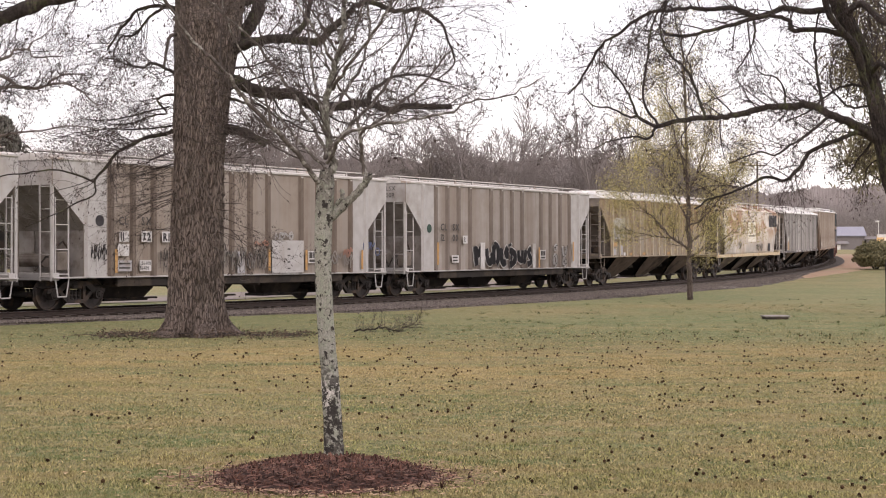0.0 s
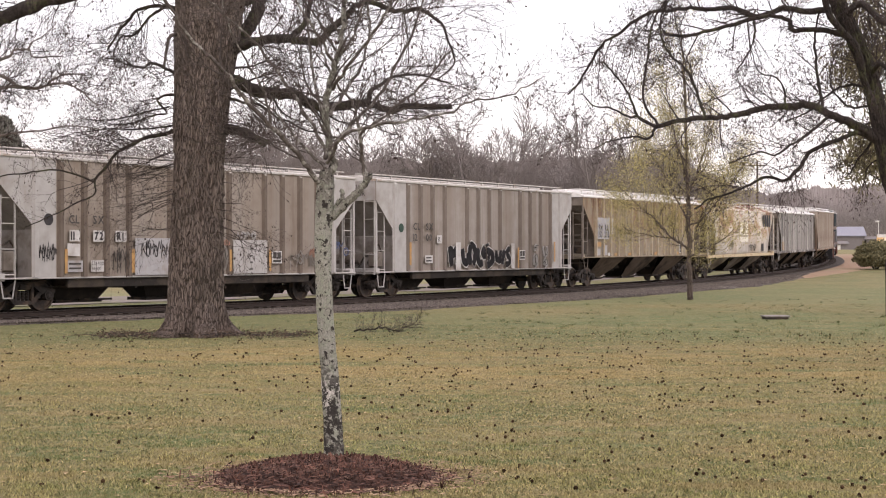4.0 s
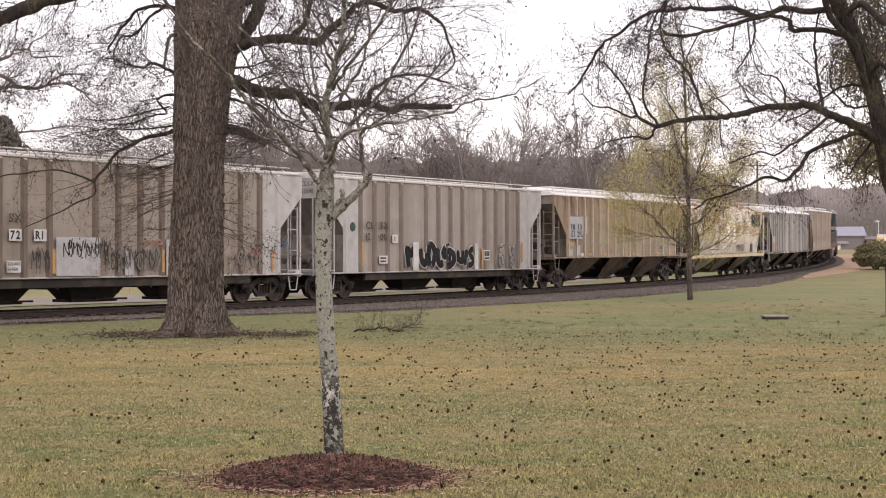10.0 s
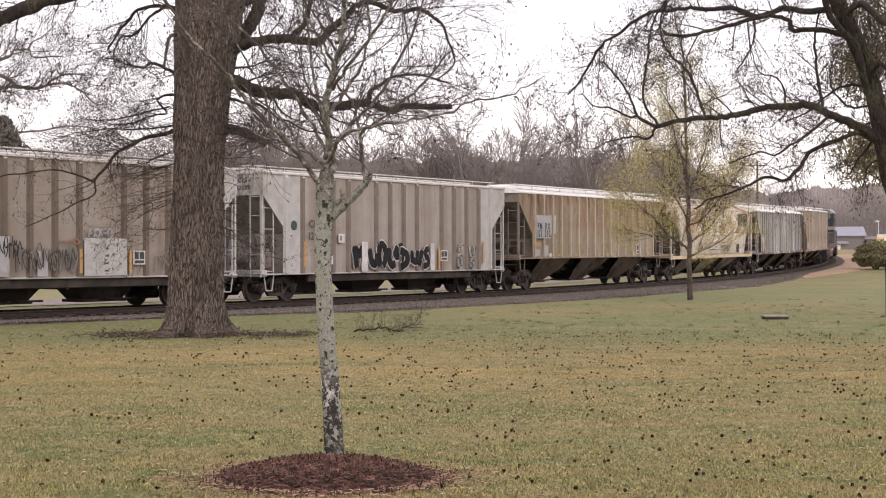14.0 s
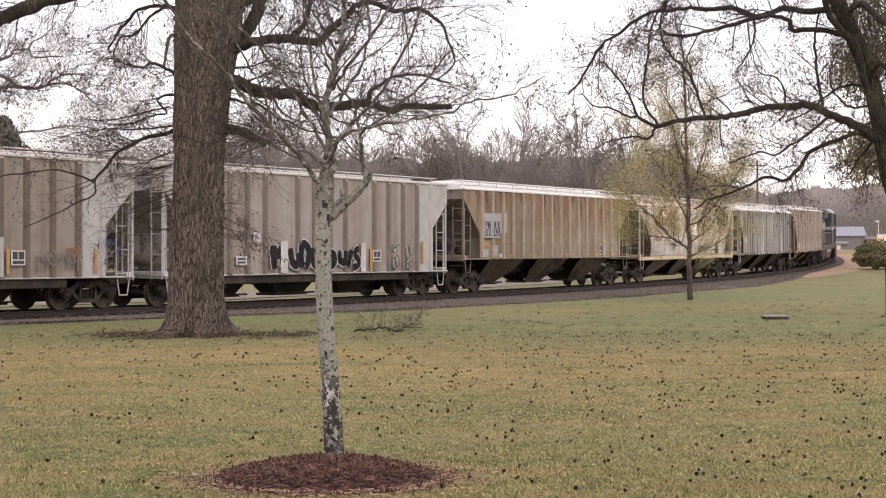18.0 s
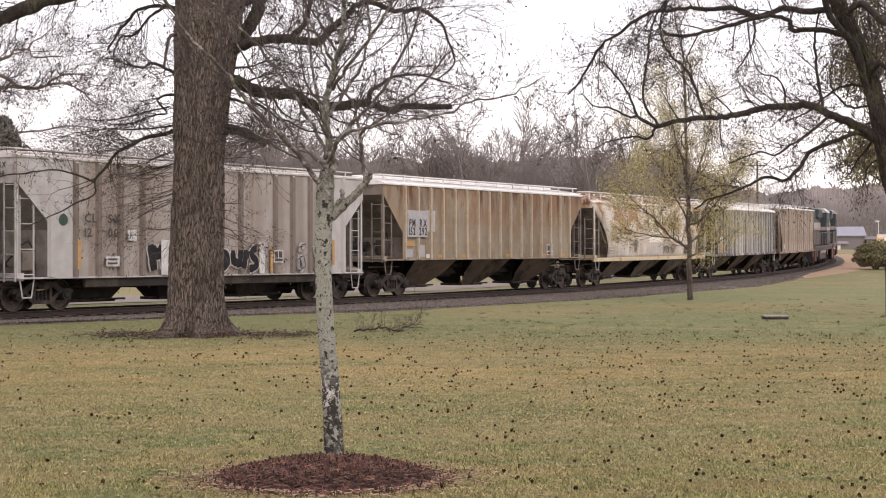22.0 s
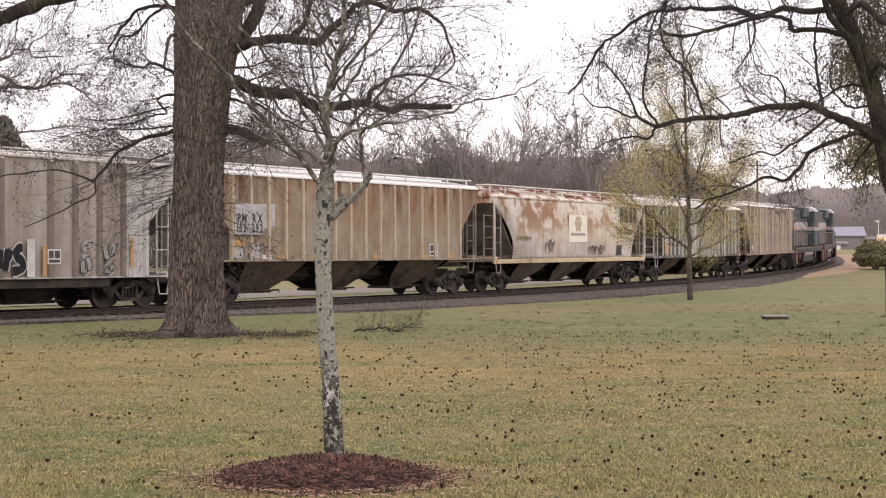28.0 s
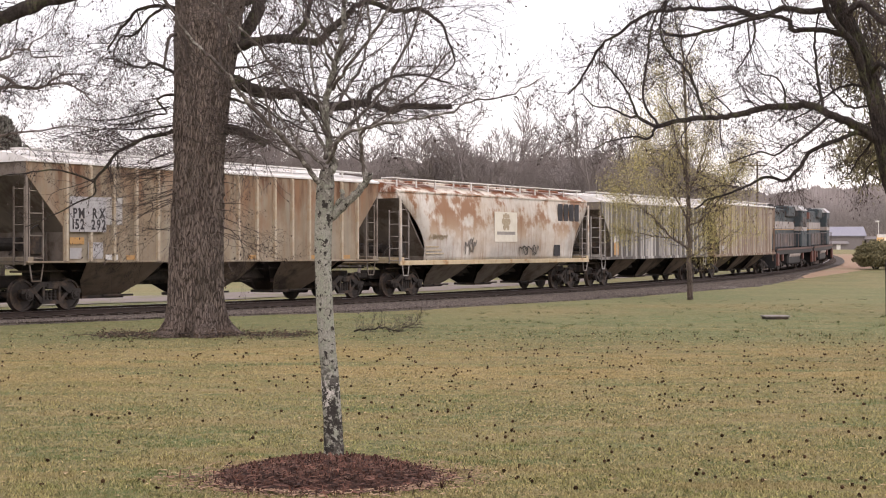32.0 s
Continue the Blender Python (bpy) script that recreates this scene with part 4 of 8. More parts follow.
S_LINE = list(np.arange(-45.0, 190.1, 2.5))


def toe(s):
    """How far the gravel spreads towards the lawn."""
    return float(np.interp(s, [-20, -2, 4, 10, 20, 45, 60, 70, 85, 120], [2.9, 3.1, 4.0, 5.2, 6.0, 5.9, 4.2, 2.9, 1.8, 1.55]))


v, f = [], []
S_FINE = list(np.arange(-45.0, 190.1, 0.6))
for s in S_FINE:
    w = toe(s) + 0.5 * noise.noise(Vector((s * 0.5, 1, 0))) + 0.35 * noise.noise(Vector((s * 1.3, 2, 0)))
    prof = [(w + 0.35, -0.34), (w, -0.20), (w * 0.62 + 0.6, -0.185), (2.2, -0.19), (1.8, -0.215), (1.2, -0.225), (0, -0.215), (-1.2, -0.215), (-1.7, -0.2), (-2.6, -0.18), (-4.0, -0.45)]
    for a, b in prof:
        v.append(on_track(s, a, b))
k = len(prof)
f = [(i * k + j, (i + 1) * k + j, (i + 1) * k + j + 1, i * k + j + 1) for i in range(len(S_FINE) - 1) for j in range(k - 1)]
v2, f2 = sweep([(2.15, -0.178), (1.55, -0.18), (0.9, -0.185), (0, -0.185), (-0.9, -0.185), (-1.75, -0.205)], S_LINE)
part("fouled_bed", mesh_from("fouled_bed", v2, f2, FOUL_SHADED), None, track, "ballast darkened for oil and for shade along the rails")
bed = part("ballast_bed", mesh_from("ballast_bed", v, f, BALLAST), None, track, "grey crushed stone ballast")
for side in (0.76, -0.76):
    v, f = sweep([(0.07, -0.165), (0.07, -0.15), (0.012, -0.13), (0.012, -0.045), (0.036, -0.035), (0.036, -0.006), (0.032, -0.002), (-0.032, -0.002), (-0.036, -0.006), (-0.036, -0.035), (-0.012, -0.045),
                  (-0.012, -0.13), (-0.07, -0.15), (-0.07, -0.165)], S_LINE, side)
    rail = part("rail", mesh_from("rail", v, f, RAIL_RUST), None, track, "rusty steel rail with polished top")
    v, f = sweep([(0.034, -0.003), (0.03, 0.0), (-0.03, 0.0), (-0.034, -0.003)], S_LINE, side)
    part("rail_head", mesh_from("rail_head", v, f, RAIL_TOP), None, rail)

# ballast stones on the shoulder that faces the lawn, thinning out towards the grass
rng = np.random.default_rng(4)


def scatter_mesh(name, centres, sizes, material, shape, turn=True):
    """One mesh of many small pieces: shape is (verts, faces), set at the centres with the sizes."""
    sv, sf = np.array(shape[0], float), shape[1]
    n, k = len(centres), len(sv)
    a = rng.uniform(0, 2 * math.pi, (n, 3)) if turn else np.stack([np.zeros(n), np.zeros(n), rng.uniform(0, 6.28, n)], 1)
    cx, sx, cy, sy, cz, sz = np.cos(a[:, 0]), np.sin(a[:, 0]), np.cos(a[:, 1]), np.sin(a[:, 1]), np.cos(a[:, 2]), np.sin(a[:, 2])
    R = np.empty((n, 3, 3))
    R[:, 0] = np.stack([cz * cy, cz * sy * sx - sz * cx, cz * sy * cx + sz * sx], 1)
    R[:, 1] = np.stack([sz * cy, sz * sy * sx + cz * cx, sz * sy * cx - cz * sx], 1)
    R[:, 2] = np.stack([-sy, cy * sx, cy * cx], 1)
    sizes = np.asarray(sizes)
    if sizes.ndim == 1:
        sizes = sizes[:, None]
    pts = np.einsum("nij,nkj->nki", R, sv[None] * sizes[:, None, :]) + np.asarray(centres)[:, None, :]
    fs = (np.array(sf)[None] + (np.arange(n) * k)[:, None, None]).reshape(-1, len(sf[0]))
    me = bpy.data.meshes.new(name)
    me.vertices.add(n * k)
    me.vertices.foreach_set("co", pts.ravel())
    m = len(sf[0])
    me.loops.add(fs.size)
    me.loops.foreach_set("vertex_index", fs.ravel().astype(np.int32))
    me.polygons.add(len(fs))
    me.polygons.foreach_set("loop_start", np.arange(0, fs.size, m, dtype=np.int32))
    me.update(calc_edges=True)
    me.materials.append(material)
    return me


ROCK = ([(0, 0, 1), (1, 0.1, 0.15), (0.2, 0.9, 0.1), (-0.9, 0.2, 0.2), (-0.1, -1, 0), (0.1, 0, -0.8)],
        [(0, 1, 2), (0, 2, 3), (0, 3, 4), (0, 4, 1), (5, 2, 1), (5, 3, 2), (5, 4, 3), (5, 1, 4)])
n_st = 38000
st_s = rng.uniform(-5, 75, n_st) * rng.uniform(0.25, 1, n_st)
st_w = 1.5 + rng.beta(1.1, 1.6, n_st) * (np.array([toe(s) for s in st_s]) - 1.2)
prof_x, prof_z = [1.3, 1.8, 2.2, 3.0, 7.0], [-0.22, -0.215, -0.19, -0.18, -0.20]
centres = np.array([on_track(s, w, float(np.interp(w, prof_x, prof_z)) + 0.005) for s, w in zip(st_s, st_w)])
dark_band = st_w < 2.05
part("fouled_stone", scatter_mesh("fouled_stone", centres[dark_band], rng.uniform(0.02, 0.05, int(dark_band.sum())), FOUL_SHADED, ROCK), None, track, "loose stones darkened for oil and shade")["kind"] = "stuff"
centres = centres[~dark_band]
n_st = len(centres)
part("ballast_stone", scatter_mesh("ballast_stone", centres, rng.uniform(0.02, 0.052, n_st), STONE, ROCK), None, track, "loose crushed stones")["kind"] = "stuff"

tie_me = one_mesh("tie", boxes((-0.12, 0.12, -1.4, 1.4, -0.33, -0.135), bevel=0.015), TIE_WOOD)
for k in range(290):
    s = -7 + k * 0.5
    m = Matrix.Translation(on_track(s, random.uniform(-0.05, 0.05), random.uniform(-0.008, 0.012))) @ Matrix.Rotation(heading(s) + random.uniform(-0.02, 0.02), 4, "Z")
    part("tie", tie_me, None, track, at=m)
plate_bm = bmesh.new()
for k in range(150):
    s = -4 + k * 0.5
    p = on_track(s, 0.76, -0.142)
    c = Matrix.Translation(p) @ Matrix.Rotation(heading(s), 4, "Z")
    vs = bmesh.ops.create_cube(plate_bm, size=1.0, matrix=c @ Matrix.Diagonal((0.18, 0.34, 0.02, 1)))
part("tie_plates", plate_bm, RAIL_RUST, track, "small rusty steel plates under the rail")["kind"] = "stuff"

# short mown blades in the near lawn
BLADE_MAT = mat("grass_blade", (0.315, 0.292, 0.118), (0.165, 0.176, 0.062), 3, 0.85, 0, c=(0.305, 0.255, 0.112), c_scale=0.3, c_low=0.42, c_high=0.62, island=0.9)
lawn_wear(BLADE_MAT)
n_b = 780000
by = 9.0 + 48.0 * rng.random(n_b) ** 2.6
bx = by * rng.uniform(-0.31, 0.31, n_b)
clump = np.sin(bx * 5.1 + np.sin(by * 3.3) * 2) * np.sin(by * 4.3 + np.sin(bx * 2.7) * 2)
bh = rng.uniform(0.008, 0.026, n_b) * (1 + 0.5 * clump) * np.clip(1.25 - by / 60, 0.5, 1.2)
bw = rng.uniform(0.002, 0.004, n_b) * (0.7 + by / 26)
az, lean = rng.uniform(0, 6.283, n_b), rng.uniform(0.0, 1.7, n_b)
bz = ground_z(bx, by)
dx, dy = np.cos(az), np.sin(az)
tip = np.stack([bx + dx * bh * lean, by + dy * bh * lean, bz + bh], 1)
lft = np.stack([bx - dy * bw, by + dx * bw, bz - 0.004], 1)
rgt = np.stack([bx + dy * bw, by - dx * bw, bz - 0.004], 1)


def tri_mesh(name, a, b, c, material):
    n = len(a)
    me = bpy.data.meshes.new(name)
    me.vertices.add(n * 3)
    me.vertices.foreach_set("co", np.stack([a, b, c], 1).ravel())
    me.loops.add(n * 3)
    me.loops.foreach_set("vertex_index", np.arange(n * 3, dtype=np.int32))
    me.polygons.add(n)
    me.polygons.foreach_set("loop_start", np.arange(0, n * 3, 3, dtype=np.int32))
    me.update(calc_edges=True)
    me.materials.append(material)
    return me


DRY_BLADE = mat("dry_straw_blade", (0.45, 0.365, 0.185), (0.35, 0.275, 0.13), 5, 0.85, 0, island=0.5)
DARK_BLADE = mat("dark_thatch_blade", (0.085, 0.092, 0.036), (0.055, 0.055, 0.026), 5, 0.9, 0, island=0.5)
for name, n_k, m_k, label in (("dry_grass", 150000, DRY_BLADE, "pale straw blades among the grass"), ("thatch", 80000, DARK_BLADE, "dark thatch low in the grass")):
    ky = 9.0 + 33.0 * (1.0 - np.sqrt(1.0 - rng.random(n_k)))
    kx = ky * rng.uniform(-0.31, 0.31, n_k)
    # straw gathers in worn drifts across the lawn
    drift = np.sin(kx * 0.9 + 1.3 * np.sin(ky * 0.7)) + np.sin(ky * 1.1 + 1.7 * np.sin(kx * 0.45 + 2.0)) + 1.4 * np.exp(-((ky - 22.5) / 2.5) ** 2)
    stay = rng.random(n_k) < np.clip(0.6 + 0.28 * drift, 0.15, 1.0)
    kx, ky = kx[stay], ky[stay]
    n_k = len(kx)
    kh, kw, ka = rng.uniform(0.012, 0.03, n_k), rng.uniform(0.0016, 0.0036, n_k) * (0.6 + ky / 22), rng.uniform(0, 6.283, n_k)
    kl, kz = rng.uniform(0.6, 2.4, n_k), ground_z(kx, ky)
    cx, sx = np.cos(ka), np.sin(ka)
    straw = new(name, tri_mesh(name, np.stack([kx - sx * kw, ky + cx * kw, kz + 0.004], 1), np.stack([kx + sx * kw, ky - cx * kw, kz + 0.004], 1), np.stack([kx + cx * kh * kl, ky + sx * kh * kl, kz + kh * 0.9], 1), m_k))
    tagged(straw, label, "grass", kind="stuff")
grass = new("grass", tri_mesh("grass", lft, rgt, tip, BLADE_MAT))
tagged(grass, "short dry grass blades over the lawn", "grass", kind="stuff")

# seed balls of the sweetgum, fallen all over the lawn
BALL_MAT = mat("seed_ball_brown", (0.07, 0.042, 0.026), (0.03, 0.019, 0.013), 30, 0.95, 0.2, island=0.6, spec=0.04)
BALL = ([], [])
_b = bmesh.new()
bmesh.ops.create_icosphere(_b, subdivisions=1, radius=1.0)
bmesh.ops.poke(_b, faces=_b.faces[:], offset=0.35)
_b.verts.ensure_lookup_table()
_b.verts.index_update()
BALL = ([tuple(q.co) for q in _b.verts], [tuple(q.index for q in fc.verts) for fc in _b.faces])
_b.free()
n_s = 1400
sy_ = 9.5 + 26 * rng.random(n_s) ** 0.9
sx_ = sy_ * rng.uniform(-0.31, 0.31, n_s)
keep = rng.random(n_s) < 0.22 + 0.7 * np.clip((sx_ / sy_ + 0.25) / 0.35, 0, 1) * (0.6 + 0.4 * np.sin(sx_ * 1.7) * np.sin(sy_ * 0.9)) + 0.25 * (sy_ > 20)
sx_, sy_ = sx_[keep], sy_[keep]
pick = rng.random(len(sx_)) < 0.45
sx_ = np.concatenate([sx_, sx_[pick] + rng.normal(0, 0.05, pick.sum())])
sy_ = np.concatenate([sy_, sy_[pick] + rng.normal(0, 0.08, pick.sum())])
size = rng.uniform(0.008, 0.0175, len(sx_))
balls = new("sweetgum_ball", scatter_mesh("sweetgum_ball", np.stack([sx_, sy_, ground_z(sx_, sy_) + size * 0.8 + 0.006], 1), size, BALL_MAT, BALL))
tagged(balls, "dark brown spiky seed balls fallen on the lawn", "seed balls", kind="stuff")

LEAF_LITTER = mat("dry_leaf", (0.46, 0.34, 0.22), (0.34, 0.22, 0.12), 20, 0.8, 0.1, island=0.5)
LEAF_SHAPE = ([(-1, 0, 0), (0, -0.42, 0.12), (1, 0, 0.05), (0, 0.42, 0.16)], [(0, 1, 2), (0, 2, 3)])
n_l = 2600
ly = 9.5 + 24 * rng.random(n_l) ** 0.8
lx = ly * rng.uniform(-0.31, 0.31, n_l)
litter = new("fallen_leaf", scatter_mesh("fallen_leaf", np.stack([lx, ly, ground_z(lx, ly) + 0.022], 1), rng.uniform(0.008, 0.045, n_l) * rng.uniform(0.4, 1.0, n_l) + 0.006, LEAF_LITTER, LEAF_SHAPE, turn=False))
TWIG_BIT = ([(-1, -0.09, 0), (1, -0.07, 0.05), (1, 0.07, 0.04), (-1, 0.09, 0.02), (0, 0, 0.22)], [(0, 1, 4), (1, 2, 4), (2, 3, 4), (3, 0, 4)])
n_q = 3600
qy = 9.5 + 30 * rng.random(n_q) ** 0.85
qx = qy * rng.uniform(-0.31, 0.31, n_q)
bits = new("twig_litter", scatter_mesh("twig_litter", np.stack([qx, qy, ground_z(qx, qy) + 0.018], 1), rng.uniform(0.006, 0.022, n_q), BALL_MAT, TWIG_BIT, turn=False))
tagged(bits, "small dark twig bits scattered over the grass", "twigs", kind="stuff")
tagged(litter, "pale dry leaves scattered on the lawn", "leaves", kind="stuff")

# low weeds on the rougher grass by the track
WEED = mat("dark_weed", (0.12, 0.135, 0.055), (0.075, 0.085, 0.036), 4, 0.85, 0, island=0.5)
n_t = 420
ty = 33 + 30 * rng.random(n_t) ** 1.3
tx_ = ty * rng.uniform(-0.3, 0.31, n_t)
s_side = (tx_ + 12.54) * 0.83 - (ty - 44.17) * 0.55
ty, tx_ = ty[s_side > 7.5], tx_[s_side > 7.5]
ky, kx = np.repeat(ty, 9) + rng.normal(0, 0.05, len(ty) * 9), np.repeat(tx_, 9) + rng.normal(0, 0.06, len(ty) * 9)
kz = ground_z(kx, ky)
ka, kh = rng.uniform(0, 6.283, len(kx)), rng.uniform(0.02, 0.085, len(kx))
weeds = new("weed_tuft", tri_mesh("weed_tuft", np.stack([kx - 0.012 * np.sin(ka), ky + 0.012 * np.cos(ka), kz - 0.01], 1), np.stack([kx + 0.012 * np.sin(ka), ky - 0.012 * np.cos(ka), kz - 0.01], 1),
                                  np.stack([kx + 0.06 * np.cos(ka), ky + 0.06 * np.sin(ka), kz + kh], 1), WEED))
tagged(weeds, "small dark weeds in the rough grass", "weeds", kind="stuff")

# ---- trees ----
OAK_BARK = mat("oak_bark", (0.235, 0.19, 0.165), (0.13, 0.102, 0.087), 6, 0.95, 0.9, stretch=(5, 5, 0.7), c=(0.10, 0.076, 0.064), c_scale=0.9, c_low=0.52, c_high=0.72, bump_dist=0.04)
add_plates(OAK_BARK, (0.042, 0.032, 0.028), (19, 19, 3.6), 0.12, 0.85)
add_layer(OAK_BARK, (0.07, 0.048, 0.038), 0.38, 0.6, 3.0, (1, 1, 1), 0.75, 0.1, 0.65, seed=8)
add_layer(OAK_BARK, (0.075, 0.062, 0.05), 0.52, 0.66, 1.6, (1.6, 1.6, 0.35), strength=0.6, seed=19)
DARK_BARK = mat("dark_mottled_bark", (0.056, 0.044, 0.039), (0.026, 0.021, 0.019), 9, 0.9, 0.7, stretch=(1.4, 1.4, 0.9), c=(0.078, 0.078, 0.04), c_scale=2.2, c_low=0.52, c_high=0.62)
add_cracks(DARK_BARK, (0.012, 0.01, 0.009), 9, (1.6, 1.6, 0.7), 0.06, 0.8, 2.0, 0.8, 0.03)
YOUNG_LIMB = mat("grey_young_bark", (0.14, 0.12, 0.106), (0.055, 0.045, 0.04), 34, 0.9, 0.5, c=(0.30, 0.285, 0.255), c_scale=11, c_low=0.52, c_high=0.6)
BOUGH_GREY = mat("grey_brown_bough", (0.20, 0.168, 0.155), (0.11, 0.09, 0.083), 16, 0.9, 0.4, c=(0.13, 0.12, 0.095), c_scale=3)
TWIG = mat("brown_twig", (0.058, 0.045, 0.041), (0.036, 0.028, 0.026), 4, 0.9, 0)
PALE_TWIG = mat("pale_grey_twig", (0.10, 0.081, 0.072), (0.055, 0.044, 0.04), 4, 0.9, 0)
LICHEN_BARK = mat("lichen_grey_bark", (0.45, 0.44, 0.39), (0.24, 0.23, 0.195), 55, 0.9, 0.8, c=(0.34, 0.355, 0.285), c_scale=14, c_low=0.47, c_high=0.58)
add_layer(LICHEN_BARK, (0.10, 0.085, 0.074), 0.40, 0.52, 30.0, (1, 1, 0.8), 1.9, 2.35, 0.8, seed=31)
add_layer(LICHEN_BARK, (0.62, 0.585, 0.55), 0.47, 0.53, 14.0, (1, 1, 0.8), 0.30, 0.42, 0.9, seed=6, z_end=0.62, z_gone=0.72)
add_layer(LICHEN_BARK, (0.06, 0.05, 0.044), 0.43, 0.52, 24.0, (1, 1, 0.8), 0.46, 0.28, 0.85, seed=14)
add_layer(LICHEN_BARK, (0.03, 0.026, 0.023), 0.575, 0.595, 17.0, (1, 1, 1.0), strength=0.97, seed=2)
add_layer(LICHEN_BARK, (0.03, 0.026, 0.023), 0.51, 0.54, 21.0, (1, 1, 1.1), 1.0, 0.6, 0.95, seed=27)
add_layer(LICHEN_BARK, (0.045, 0.038, 0.033), 0.60, 0.62, 40.0, (1, 1, 0.9), strength=0.9, seed=44)
add_cracks(LICHEN_BARK, (0.08, 0.07, 0.06), 60, (1.3, 1.3, 0.9), 0.035, 0.6, 3.0, 0.8, 0.01)
BUD_MAT = mat("hanging_bud", (0.075, 0.052, 0.046), (0.05, 0.036, 0.034), 9, 0.9, 0, island=0.4)
DRIFT_LEAF = mat("brown_leaf_litter", (0.13, 0.09, 0.065), (0.08, 0.055, 0.042), 9, 0.9, 0, island=0.5)
SPRING_LEAF = mat("young_yellow_green_leaf", (0.52, 0.45, 0.20), (0.40, 0.355, 0.155), 6, 0.8, 0, island=0.4)
VINE = mat("grey_vine", (0.25, 0.208, 0.187), (0.15, 0.122, 0.108), 6, 0.9, 0)
# Far twigs and needles are lightened and greyed to paint in haze.
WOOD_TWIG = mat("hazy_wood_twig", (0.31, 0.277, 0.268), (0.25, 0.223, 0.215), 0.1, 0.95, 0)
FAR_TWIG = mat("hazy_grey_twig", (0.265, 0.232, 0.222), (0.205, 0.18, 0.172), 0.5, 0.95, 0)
PINE_LEAF = mat("hazy_pine_needle", (0.165, 0.158, 0.138), (0.125, 0.12, 0.104), 4, 0.9, 0, island=0.35)
HEDGE_LEAF = mat("olive_hedge_leaf", (0.225, 0.205, 0.115), (0.14, 0.13, 0.072), 4, 0.8, 0, island=0.5)
MULCH = mat("red_brown_mulch", (0.085, 0.045, 0.036), (0.04, 0.025, 0.021), 18, 0.9, 0.8, bump_dist=0.04)
MULCH_CHIP = mat("bark_mulch_chip", (0.14, 0.068, 0.05), (0.052, 0.028, 0.023), 10, 0.9, 0.2, island=0.8)


def tube(vs, fs, pts, radii, sides, wobble=0.0, flare=None):
    """Adds a tapered tube through points to verts and faces."""
    base = len(vs)
    side = None
    for i, p in enumerate(pts):
        d = (pts[min(i + 1, len(pts) - 1)] - pts[max(i - 1, 0)]).normalized()
        if side is None:
            side = d.cross(Vector((0.31, 0.9, 0.17))).normalized()
        side = (side - d * side.dot(d)).normalized()
        other = d.cross(side)
        for k in range(sides):
            w = 2 * math.pi * k / sides
            r = radii[i] * (1 + wobble * noise.noise((p * 4.3) + Vector((math.cos(w), math.sin(w), 0)) * 1.5)) if wobble else radii[i]
            vs.append(p + side * (r * math.cos(w)) + other * (r * math.sin(w)))
    for i in range(len(pts) - 1):
        for k in range(sides):
            a, b = base + i * sides + k, base + i * sides + (k + 1) % sides
            fs.append((a, b, b + sides, a + sides))
    fs.append(tuple(range(base, base + sides))[::-1]), fs.append(tuple(range(base + (len(pts) - 1) * sides, base + len(pts) * sides)))


def smooth_run(ctrl, per=5):
    """A smooth run through control points."""
    c = [Vector(q) for q in ctrl]
    c = [c[0] * 2 - c[1]] + c + [c[-1] * 2 - c[-2]]
    out = []
    for i in range(1, len(c) - 2):
        p0, p1, p2, p3 = c[i - 1:i + 3]
        for k in range(per):
            t = k / per
            out.append(0.5 * (2 * p1 + (p2 - p0) * t + (2 * p0 - 5 * p1 + 4 * p2 - p3) * t * t + (3 * p1 - p0 - 3 * p2 + p3) * t ** 3))
    out.append(c[-2])
    return out


